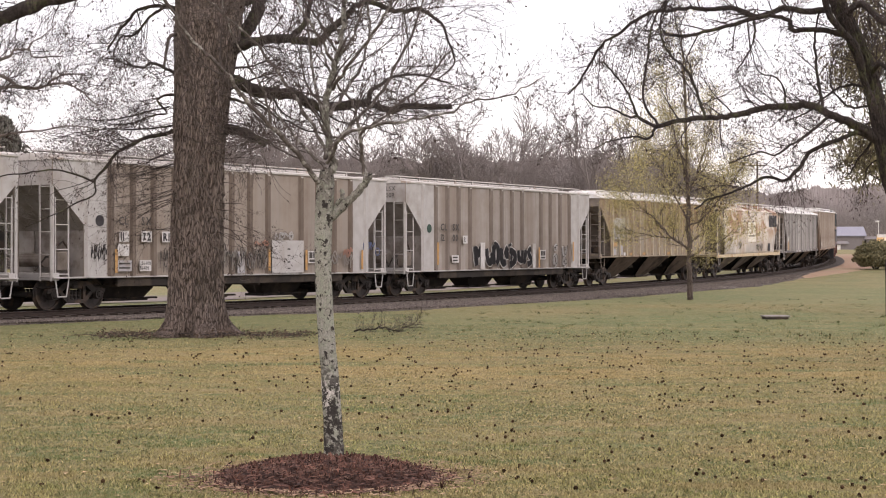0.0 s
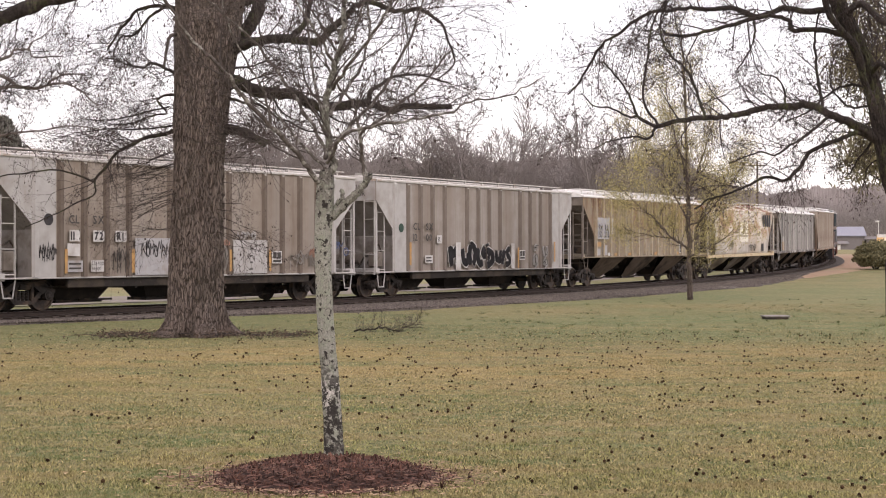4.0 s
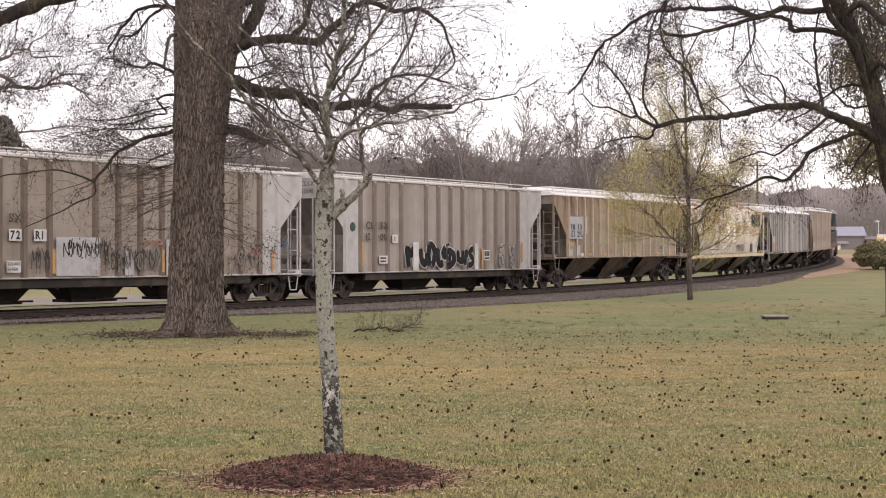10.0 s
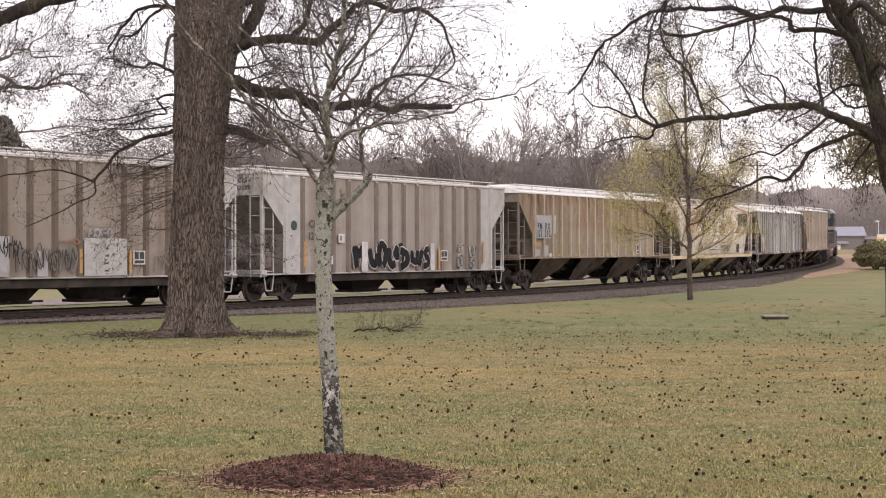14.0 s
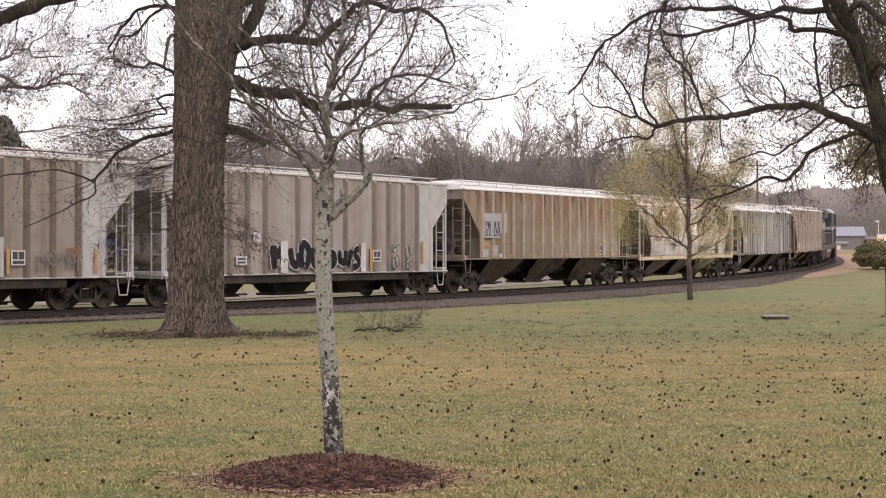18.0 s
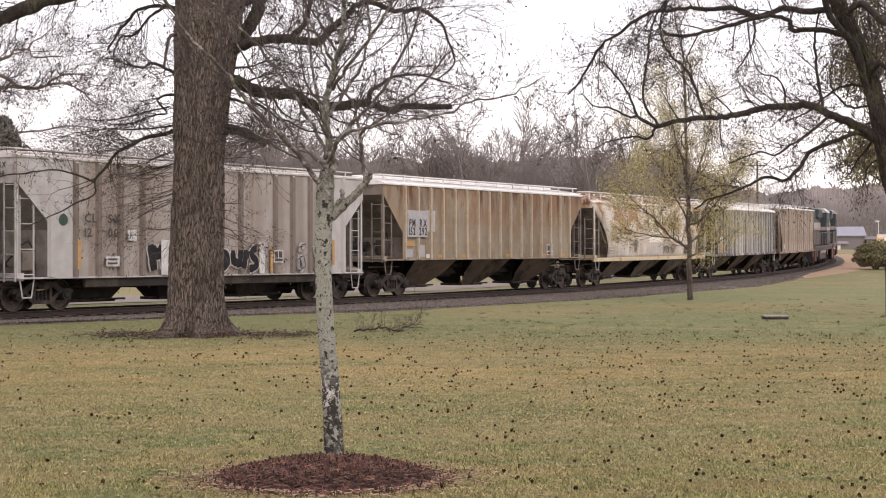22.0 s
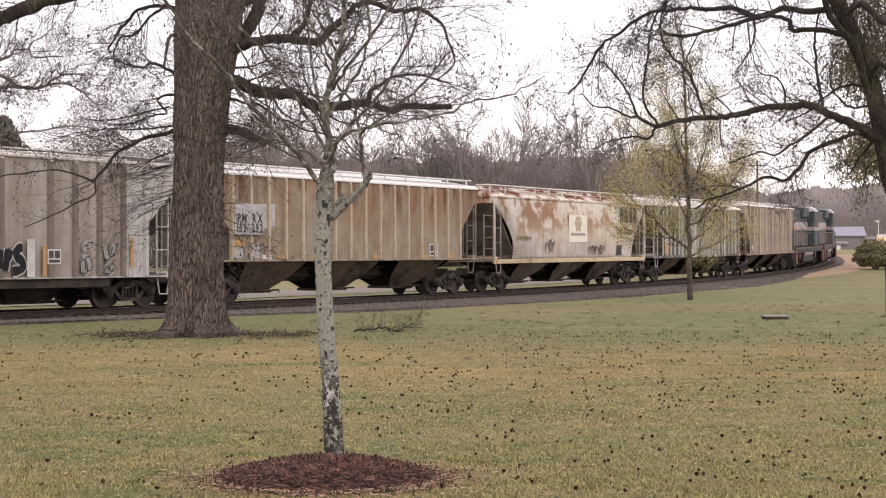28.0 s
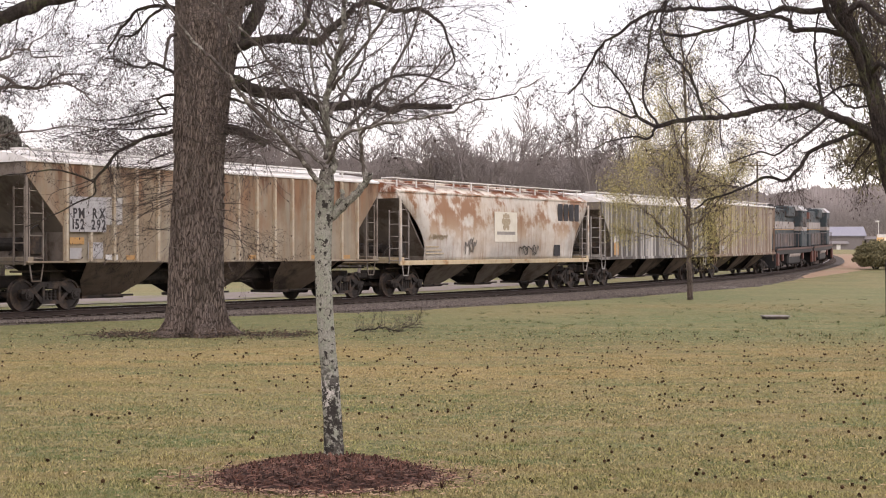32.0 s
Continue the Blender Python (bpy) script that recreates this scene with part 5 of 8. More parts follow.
class Grower:
    """Collects twig pieces and leaf places of one tree."""

    def __init__(self, seed):
        self.rng = random.Random(seed)
        self.segs, self.tips = [], []

    def grow(self, p, d, length, r, depth, up=0.1, wiggle=0.35, kids=3, spread=0.8, shrink=0.55, end=0.0015):
        g = self.rng
        n = max(2, int(length / max(0.06, length / 5)))
        step = length / n
        d = d.normalized()
        for i in range(n):
            d = (d + Vector((g.gauss(0, 1), g.gauss(0, 1), g.gauss(0, 1))) * wiggle * 0.35 + Vector((0, 0, up * 0.35))).normalized()
            q = p + d * step
            r1 = max(end, r * (1 - 0.75 / n))
            self.segs.append((*p, *q, r, r1))
            p, r = q, r1
            if depth > 0 and i >= n * 0.2:
                for _ in range(kids if i == n - 1 else max(1, kids - 1)):
                    if g.random() < 0.75:
                        side = Vector((g.gauss(0, 1), g.gauss(0, 1), g.gauss(0, 1)))
                        side = (side - d * side.dot(d)).normalized()
                        k = spread * g.uniform(0.6, 1.3)
                        self.grow(p, (d * math.cos(k) + side * math.sin(k)), length * shrink * g.uniform(0.6, 1.25), r * 0.62, depth - 1, up, wiggle, kids, spread, shrink, end)
            if depth <= 1:
                self.tips.append((tuple(p), tuple(d)))

    def along(self, pts, r0, r1, every, length, depth, start=0.15, **kw):
        """Sprouts twigs along a limb."""
        g = self.rng
        n = len(pts)
        for i in range(1, n):
            if i / n < start:
                continue
            a, b = pts[i - 1], pts[i]
            d = (b - a).normalized()
            m = (b - a).length / every
            for _ in range(int(m) + (g.random() < m % 1)):
                q = a.lerp(b, g.random())
                side = Vector((g.gauss(0, 1), g.gauss(0, 1), g.gauss(0, 1) + 0.3))
                side = (side - d * side.dot(d)).normalized()
                k = g.uniform(0.6, 1.25)
                r = (r0 + (r1 - r0) * i / n) * 0.4
                self.grow(q, d * math.cos(k) + side * math.sin(k), length * g.uniform(0.5, 1.3), min(r, length * 0.018), depth, **kw)

    def twig_mesh(self, name, material, sides=3, thick=1.0):
        s = np.array(self.segs)
        a, b, r0, r1 = s[:, :3], s[:, 3:6], s[:, 6] * thick, s[:, 7] * thick
        d = b - a
        d /= np.linalg.norm(d, axis=1)[:, None] + 1e-9
        u = np.cross(d, np.array([0.37, 0.81, 0.45]))
        u /= np.linalg.norm(u, axis=1)[:, None] + 1e-9
        w = np.cross(d, u)
        n = len(s)
        pts = np.empty((n, 2 * sides, 3))
        for k in range(sides):
            o = u * math.cos(2 * math.pi * k / sides) + w * math.sin(2 * math.pi * k / sides)
            pts[:, k], pts[:, sides + k] = a + o * r0[:, None], b + o * r1[:, None]
        f = np.array([(k, (k + 1) % sides, sides + (k + 1) % sides, sides + k) for k in range(sides)])
        fs = (f[None] + (np.arange(n) * 2 * sides)[:, None, None]).reshape(-1, 4)
        me = bpy.data.meshes.new(name)
        me.vertices.add(n * 2 * sides)
        me.vertices.foreach_set("co", pts.ravel())
        me.loops.add(fs.size)
        me.loops.foreach_set("vertex_index", fs.ravel().astype(np.int32))
        me.polygons.add(len(fs))
        me.polygons.foreach_set("loop_start", np.arange(0, fs.size, 4, dtype=np.int32))
        me.polygons.foreach_set("use_smooth", np.ones(len(fs), bool))
        me.update(calc_edges=True)
        me.materials.append(material)
        return me

    def leaf_mesh(self, name, material, share, size, hang=0.7, slim=0.4, cluster=1, jitter=0.05):
        """Small folded leaves or hanging buds near the twig tips."""
        g = self.rng
        r2 = np.random.default_rng(g.randrange(10 ** 6))
        tips = [t for t in self.tips if g.random() < share]
        p = np.repeat(np.array([t[0] for t in tips]), cluster, 0)
        d = np.repeat(np.array([t[1] for t in tips]), cluster, 0)
        n = len(p)
        p = p + r2.normal(0, jitter, (n, 3))
        d = d * (1 - hang) + r2.normal(0, 0.35, (n, 3)) + np.array([0, 0, -hang])
        d /= np.linalg.norm(d, axis=1)[:, None]
        w = np.cross(d, r2.normal(0, 1, (n, 3)))
        w /= np.linalg.norm(w, axis=1)[:, None] + 1e-9
        L = size * r2.uniform(0.5, 1.4, n)[:, None]
        nrm = np.cross(d, w)
        pts = np.stack([p, p + d * L * 0.5 + w * L * slim * 0.5 + nrm * L * 0.12, p + d * L, p + d * L * 0.5 - w * L * slim * 0.5 + nrm * L * 0.12], 1)
        fs = (np.array([(0, 1, 2), (0, 2, 3)])[None] + (np.arange(n) * 4)[:, None, None]).reshape(-1, 3)
        me = bpy.data.meshes.new(name)
        me.vertices.add(n * 4)
        me.vertices.foreach_set("co", pts.ravel())
        me.loops.add(fs.size)
        me.loops.foreach_set("vertex_index", fs.ravel().astype(np.int32))
        me.polygons.add(len(fs))
        me.polygons.foreach_set("loop_start", np.arange(0, fs.size, 3, dtype=np.int32))
        me.update(calc_edges=True)
        me.materials.append(material)
        return me


def limb(tree, grower, ctrl, r0, r1, material, sides=12, every=0.25, length=0.8, depth=2, start=0.15, name="limb", wobble=0.2, taper=0.8, crook=0.05, **kw):
    """A limb through control points, with twigs along it."""
    pts = smooth_run(ctrl)
    n = len(pts)
    kink = crook * (r0 + r1) + 0.004
    for i in range(1, n - 1):
        pts[i] = pts[i] + Vector((grower.rng.gauss(0, 1), grower.rng.gauss(0, 1), grower.rng.gauss(0, 1))) * kink + noise.noise_vector(pts[i] * 1.9) * (0.07 if r0 > 0.03 else 0.03)
    radii = [r0 + (r1 - r0) * (i / (n - 1)) ** taper for i in range(n)]
    vs, fs = [], []
    tube(vs, fs, pts, radii, sides, wobble)
    ob = part(name, mesh_from(name, vs, fs, material, True), None, tree)
    if every:
        grower.along(pts, r0, r1, every, length, depth, start, **kw)
    return pts


def bark_trunk(tree, ctrl, radii, material, sides=168, rows=230, ridge=0.055, flare=0.0, name="trunk", furrows=18):
    """A thick trunk with real furrows and root flare."""
    pts = smooth_run(ctrl, 12)
    m = len(pts)
    vs, fs = [], []
    for i in range(rows):
        t = i / (rows - 1) * (m - 1)
        k = min(int(t), m - 2)
        p = pts[k].lerp(pts[k + 1], t - k)
        rr = np.interp(i / (rows - 1), np.linspace(0, 1, len(radii)), radii)
        z = p.z
        for j in range(sides):
            w = 2 * math.pi * j / sides
            c, s = math.cos(w), math.sin(w)
            a = noise.noise(Vector((c * furrows / 6, s * furrows / 6, z * 0.9)))
            b = noise.noise(Vector((c * furrows / 2.2, s * furrows / 2.2, z * 2.6 + 5)))
            root = flare * max(0.0, math.exp(-max(z, 0) * 3.9)) * (0.55 + 0.45 * math.sin(w * 5 + 1.0) + 0.4 * noise.noise(Vector((c * 2, s * 2, 3))))
            r = rr * (1 + 0.05 * a + 0.05 * noise.noise(Vector((c, s, z * 0.5)))) - ridge * max(0.0, 1 - abs(b) * 3.2) + root
            vs.append(p + Vector((c * r, s * r, 0)))
    for i in range(rows - 1):
        for j in range(sides):
            a, b = i * sides + j, i * sides + (j + 1) % sides
            fs.append((a, b, b + sides, a + sides))
    fs.append(tuple(range((rows - 1) * sides, rows * sides)))
    return part(name, mesh_from(name, vs, fs, material, True), None, tree)


# the great oak by the track
oak = thing("oak_tree", pose(-5.63, 34.70, 0.00), "great old oak with furrowed bark and bare limbs", "tree")
oak_g = Grower(11)
bark_trunk(oak, [(0.00, 0.00, -0.10), (0.04, 0.00, 1.18), (0.05, 0.00, 2.46), (0.09, 0.00, 3.75), (0.14, 0.00, 5.03), (0.24, 0.00, 6.31), (0.36, 0.00, 7.59), (0.45, 0.00, 9.00)], [0.69, 0.64, 0.60, 0.58, 0.58, 0.63, 0.74, 0.80, 0.62], OAK_BARK, flare=0.44)
limb(oak, oak_g, [(-0.42, 0.00, 4.62), (-0.83, 0.00, 4.54), (-1.28, 0.00, 4.39), (-1.76, 0.00, 4.07), (-2.09, 0.00, 3.75), (-2.27, 0.00, 3.46)], 0.051, 0.028, DARK_BARK, every=0.12, length=0.9, depth=2, up=0.12)
limb(oak, oak_g, [(-2.27, 0.00, 3.46), (-2.76, 0.00, 3.64), (-3.20, 0.00, 3.75), (-3.78, 0.00, 3.67), (-4.42, 0.00, 3.59), (-5.19, 0.00, 3.51)], 0.025, 0.012, DARK_BARK, every=0.16, length=0.5, depth=1)
limb(oak, oak_g, [(-2.27, 0.00, 3.46), (-2.28, 0.00, 3.17), (-2.63, 0.00, 3.01), (-3.08, 0.00, 2.78), (-3.52, 0.00, 2.57), (-3.85, 0.00, 2.44)], 0.023, 0.009, DARK_BARK, every=0.16, length=0.5, depth=1)
limb(oak, oak_g, [(0.68, 0.00, 4.62), (1.07, -0.30, 4.59), (1.38, -0.50, 4.42), (1.67, -0.60, 4.29)], 0.120, 0.092, DARK_BARK, every=0.5, length=0.6, depth=1, name="broken_stub")
limb(oak, oak_g, [(0.58, 0.00, 5.92), (1.04, 0.40, 5.71), (1.64, 0.80, 5.59), (2.15, 1.00, 5.58), (2.66, 1.20, 5.27), (3.31, 1.40, 5.34), (3.84, 1.50, 5.43), (4.37, 1.60, 5.24), (4.97, 1.70, 5.35), (5.84, 1.80, 5.34)], 0.166, 0.065, DARK_BARK, every=0.16, length=1.0, depth=2, up=0.05)
limb(oak, oak_g, [(3.84, 1.50, 5.43), (3.90, 1.50, 5.70), (4.13, 1.60, 5.85), (4.50, 1.70, 6.06), (5.10, 1.80, 6.11), (5.84, 1.90, 5.88)], 0.065, 0.018, DARK_BARK, every=0.10, length=0.8, depth=2, up=-0.1)
limb(oak, oak_g, [(0.64, 0.00, 6.31), (1.13, -0.30, 6.52), (1.67, -0.60, 6.61), (2.33, -0.90, 6.57), (2.91, -1.10, 6.51), (3.23, -1.30, 6.82), (3.62, -1.50, 7.09), (3.99, -1.60, 7.26), (4.61, -1.80, 7.05), (5.16, -2.00, 7.05)], 0.129, 0.042, DARK_BARK, every=0.14, length=1.0, depth=2, up=0.0)
limb(oak, oak_g, [(5.16, -2.00, 7.05), (5.58, -2.10, 6.76), (5.70, -2.20, 6.50), (5.82, -2.30, 6.13), (5.82, -2.30, 5.83), (5.52, -2.30, 5.47)], 0.037, 0.014, DARK_BARK, every=0.15, length=0.7, depth=2, up=-0.3)
limb(oak, oak_g, [(2.33, -0.90, 6.67), (2.59, -1.00, 6.92), (2.65, -1.00, 7.30), (2.91, -1.10, 7.65)], 0.074, 0.042, DARK_BARK, every=0.12, length=0.9, depth=2)
limb(oak, oak_g, [(0.51, 0.00, 6.18), (0.89, 0.50, 6.70), (1.18, 0.80, 7.20), (1.35, 1.00, 7.76), (1.60, 1.20, 8.59)], 0.194, 0.120, DARK_BARK, every=0.2, length=0.9, depth=2)
limb(oak, oak_g, [(-0.37, 0.00, 5.86), (-0.64, 0.00, 6.03), (-1.03, 0.00, 6.13), (-1.22, 0.00, 6.04), (-1.58, 0.00, 6.15), (-2.05, 0.00, 6.26)], 0.042, 0.018, DARK_BARK, every=0.10, length=0.8, depth=2)
limb(oak, oak_g, [(-0.42, 0.00, 5.48), (-0.70, 0.00, 5.44), (-0.86, 0.00, 5.28), (-0.64, 0.00, 5.03), (-0.96, 0.00, 4.96), (-1.47, 0.00, 4.83), (-1.99, 0.00, 4.74)], 0.032, 0.014, DARK_BARK, every=0.09, length=0.8, depth=2, up=0.05)
limb(oak, oak_g, [(-0.26, 0.00, 7.33), (-0.70, 0.00, 7.49), (-1.28, 0.00, 7.36), (-1.58, 0.00, 7.08), (-1.86, 0.00, 6.63), (-1.99, 0.00, 6.44)], 0.055, 0.018, DARK_BARK, every=0.15, length=0.9, depth=2, up=-0.1)
limb(oak, oak_g, [(-0.70, 0.00, 7.49), (-1.03, 0.00, 7.21), (-1.35, 0.00, 6.82), (-1.67, 0.00, 6.76), (-1.86, 0.00, 6.31)], 0.037, 0.014, DARK_BARK, every=0.10, length=0.7, depth=2, up=-0.2)
limb(oak, oak_g, [(-0.32, 0.00, 6.89), (-0.42, -0.50, 6.69), (-0.52, -0.60, 6.36), (-0.60, -0.70, 5.99)], 0.055, 0.023, PALE_TWIG, every=0.4, length=0.3, depth=1, name="broken_stub")
limb(oak, oak_g, [(-0.06, 0.00, 8.36), (-1.52, -0.40, 7.97), (-2.74, -0.60, 7.64), (-3.44, -0.80, 7.39), (-4.01, -1.00, 7.07), (-4.82, -1.20, 6.52)], 0.277, 0.120, DARK_BARK, every=0.25, length=1.0, depth=2, up=0.0)
limb(oak, oak_g, [(0.70, 0.00, 6.05), (1.09, 1.00, 6.20), (1.68, 1.60, 6.45), (2.32, 2.00, 6.30), (3.12, 2.20, 6.46)], 0.028, 0.009, DARK_BARK, every=0.17, length=0.7, depth=2, up=0.0)
limb(oak, oak_g, [(0.77, 0.00, 5.54), (1.53, -0.50, 5.80), (2.32, -0.80, 5.85), (3.09, -1.00, 5.68)], 0.028, 0.009, DARK_BARK, every=0.17, length=0.7, depth=2, up=0.0)
limb(oak, oak_g, [(1.64, 0.80, 5.56), (1.86, 1.20, 5.14), (2.36, 1.60, 4.98), (3.00, 2.00, 5.15)], 0.028, 0.009, DARK_BARK, every=0.17, length=0.7, depth=2, up=0.0)
limb(oak, oak_g, [(0.73, 0.00, 5.35), (1.42, -0.60, 5.15), (2.09, -1.00, 4.76), (2.86, -1.30, 4.51), (3.49, -1.50, 4.27)], 0.037, 0.014, DARK_BARK, every=0.17, length=0.7, depth=2, up=0.0)
limb(oak, oak_g, [(2.66, 1.20, 5.27), (3.17, 1.40, 4.96), (3.84, 1.50, 4.87), (4.50, 1.60, 4.64)], 0.028, 0.009, DARK_BARK, every=0.17, length=0.7, depth=2, up=0.0)
limb(oak, oak_g, [(0.22, 0.00, 8.10), (0.55, 0.20, 7.88), (1.04, 0.40, 7.59), (1.28, 0.50, 7.80)], 0.138, 0.092, DARK_BARK, every=0.3, length=0.9, depth=2)
limb(oak, oak_g, [(-0.51, 0.00, 4.74), (-1.21, 0.10, 4.67), (-1.98, 0.10, 4.67), (-2.75, 0.20, 4.58), (-3.26, 0.20, 4.45)], 0.024, 0.008, DARK_BARK, every=0.07, length=0.5, depth=2, up=0.2)
limb(oak, oak_g, [(-0.57, -0.10, 5.15), (-1.20, -0.20, 5.00), (-1.85, -0.30, 4.83), (-2.6, -0.40, 4.85)], 0.022, 0.008, DARK_BARK, every=0.08, length=0.5, depth=2, up=0.1)
for k in range(26):
    oak_g.grow(Vector((-0.48, oak_g.rng.uniform(-0.3, 0.1), oak_g.rng.uniform(3.0, 4.3))), Vector((-1, oak_g.rng.uniform(-0.4, 0.2), oak_g.rng.uniform(-0.55, -0.15))), oak_g.rng.uniform(0.9, 1.7), 0.009, 1, up=0.0, wiggle=0.22, kids=2)
for k in range(44):
    a, z = oak_g.rng.choice((0.0, math.pi)) + oak_g.rng.gauss(0, 0.45), oak_g.rng.uniform(2.3, 6.2)
    oak_g.grow(Vector((0.12 + 0.5 * math.cos(a), 0.5 * math.sin(a), z)), Vector((math.cos(a), math.sin(a), -0.2)), oak_g.rng.uniform(0.6, 1.6), 0.009, 2, up=-0.12, wiggle=0.6, kids=3)
vine_g = Grower(12)
for k in range(120):
    a, z = vine_g.rng.uniform(-2.9, -0.2), vine_g.rng.uniform(1.6, 7.0)
    vine_g.grow(Vector((0.1 + 0.57 * math.cos(a), 0.57 * math.sin(a), z)), Vector((math.cos(a) * 0.5, math.sin(a) * 0.5, -0.8)), vine_g.rng.uniform(0.4, 1.0), 0.0065, 1, up=-0.1, wiggle=1.3, kids=2)
part("sprout_growth", vine_g.twig_mesh("sprouts", VINE), None, oak, "thin grey sprouts on the trunk")["kind"] = "stuff"
part("twig_growth", oak_g.twig_mesh("twigs", TWIG, thick=1.1), None, oak)["kind"] = "stuff"
part("bud_growth", oak_g.leaf_mesh("buds", BUD_MAT, 0.20, 0.058), None, oak)["kind"] = "stuff" 

# the young tree in its ring of mulch
young_tree = thing("young_tree", pose(-0.90, 12.50, 0.10), "slender young tree with grey lichen-mottled bark and bare branches", "tree", "")
young_g = Grower(23)
bark_trunk(young_tree, [(0.01, 0.00, -0.07), (0.00, 0.00, 0.26), (-0.02, 0.00, 0.63), (-0.05, 0.00, 1.00), (-0.07, 0.00, 1.37), (-0.08, 0.00, 1.74), (-0.07, 0.00, 2.01), (-0.06, 0.00, 2.24), (-0.05, 0.00, 2.38)], [0.0808, 0.0762, 0.0739, 0.0716, 0.0693, 0.0716, 0.0762, 0.0739, 0.0508], LICHEN_BARK, sides=44, rows=150, ridge=0.006, flare=0.012, furrows=14)
limb(young_tree, young_g, [(-0.06, 0.00, 1.99), (0.05, 0.00, 2.07), (0.16, 0.00, 2.17), (0.25, 0.00, 2.27), (0.29, 0.00, 2.34)], 0.042, 0.023, LICHEN_BARK, every=0, sides=10)
limb(young_tree, young_g, [(0.00, 0.00, 2.04), (0.06, 0.00, 2.14), (0.06, 0.00, 2.21)], 0.021, 0.016, LICHEN_BARK, every=0, sides=8, name="pruned_stub")
limb(young_tree, young_g, [(0.28, 0.00, 2.30), (0.23, 0.10, 2.43), (0.19, 0.15, 2.72), (0.15, 0.20, 2.91), (0.05, 0.25, 3.06), (-0.07, 0.25, 3.29), (-0.16, 0.30, 3.53)], 0.018, 0.007, YOUNG_LIMB, every=0.10, length=0.45, depth=1, up=0.5, spread=0.5, sides=8, wobble=0.15, wiggle=0.35, crook=0.12)
limb(young_tree, young_g, [(0.26, 0.00, 2.28), (0.22, 0.00, 2.47), (0.24, -0.10, 2.67), (0.47, -0.20, 2.82), (0.72, -0.30, 3.04), (0.97, -0.40, 3.30)], 0.016, 0.007, YOUNG_LIMB, every=0.125, length=0.6, depth=2, up=0.04, spread=0.62, sides=8, wobble=0.15, wiggle=0.4, crook=0.12)
limb(young_tree, young_g, [(-0.07, 0.00, 2.22), (-0.17, -0.10, 2.35), (-0.30, -0.20, 2.54), (-0.47, -0.30, 2.70), (-0.69, -0.40, 2.92), (-0.87, -0.50, 3.17), (-1.08, -0.60, 3.40), (-1.24, -0.70, 3.63), (-1.33, -0.80, 3.81)], 0.025, 0.009, YOUNG_LIMB, every=0.2, length=0.5, depth=1, up=0.5, spread=0.5, sides=8, wobble=0.15, wiggle=0.35, crook=0.12)
limb(young_tree, young_g, [(-0.05, 0.00, 2.33), (-0.06, 0.00, 2.52), (-0.08, 0.00, 2.80), (0.00, 0.00, 3.07), (0.04, 0.00, 3.35), (0.06, 0.00, 3.58), (0.07, 0.00, 3.95)], 0.039, 0.018, LICHEN_BARK, every=0.125, length=0.6, depth=2, up=0.04, spread=0.62, sides=8, wobble=0.15, wiggle=0.4, crook=0.12)
limb(young_tree, young_g, [(-0.06, 0.00, 2.47), (-0.16, 0.20, 2.72), (-0.31, 0.30, 2.97), (-0.51, 0.40, 3.26), (-0.76, 0.50, 3.56), (-1.06, 0.60, 3.82), (-1.30, 0.60, 4.01)], 0.018, 0.007, YOUNG_LIMB, every=0.125, length=0.6, depth=2, up=0.04, spread=0.62, sides=8, wobble=0.15, wiggle=0.4, crook=0.12)
limb(young_tree, young_g, [(-0.06, 0.00, 2.38), (-0.25, 0.20, 2.57), (-0.43, 0.40, 2.78), (-0.56, 0.50, 2.94), (-0.82, 0.60, 3.14)], 0.016, 0.006, YOUNG_LIMB, every=0.125, length=0.6, depth=2, up=0.04, spread=0.62, sides=8, wobble=0.15, wiggle=0.4, crook=0.12)
limb(young_tree, young_g, [(-0.05, 0.00, 2.43), (0.06, -0.20, 2.60), (0.29, -0.30, 2.70), (0.61, -0.40, 2.74), (0.92, -0.50, 2.80), (1.10, -0.50, 2.88), (1.41, -0.60, 2.91), (1.65, -0.60, 3.05)], 0.016, 0.005, YOUNG_LIMB, every=0.16, length=0.4, depth=1, up=0.4, spread=0.5, sides=8, wobble=0.15, wiggle=0.2, crook=0.12)
limb(young_tree, young_g, [(-0.04, 0.00, 2.54), (0.13, 0.20, 2.77), (0.36, 0.30, 3.01), (0.50, 0.40, 3.31), (0.66, 0.50, 3.61), (0.76, 0.60, 3.96)], 0.018, 0.007, YOUNG_LIMB, every=0.125, length=0.6, depth=2, up=0.04, spread=0.62, sides=8, wobble=0.15, wiggle=0.4, crook=0.12)
limb(young_tree, young_g, [(-0.07, 0.00, 2.73), (-0.16, 0.30, 3.06), (-0.22, 0.40, 3.36), (-0.25, 0.50, 3.66), (-0.31, 0.60, 4.01)], 0.016, 0.007, YOUNG_LIMB, every=0.125, length=0.6, depth=2, up=0.04, spread=0.62, sides=8, wobble=0.15, wiggle=0.4, crook=0.12)
limb(young_tree, young_g, [(0.00, 0.00, 3.03), (0.15, -0.20, 3.23), (0.34, -0.30, 3.45), (0.48, -0.40, 3.65), (0.56, -0.40, 3.92)], 0.016, 0.007, YOUNG_LIMB, every=0.125, length=0.6, depth=2, up=0.04, spread=0.62, sides=8, wobble=0.15, wiggle=0.4, crook=0.12)
limb(young_tree, young_g, [(-0.02, 0.00, 2.84), (0.07, 0.30, 3.01), (0.21, 0.40, 3.26), (0.28, 0.50, 3.56), (0.25, 0.60, 3.87)], 0.016, 0.007, YOUNG_LIMB, every=0.125, length=0.6, depth=2, up=0.04, spread=0.62, sides=8, wobble=0.15, wiggle=0.4, crook=0.12)
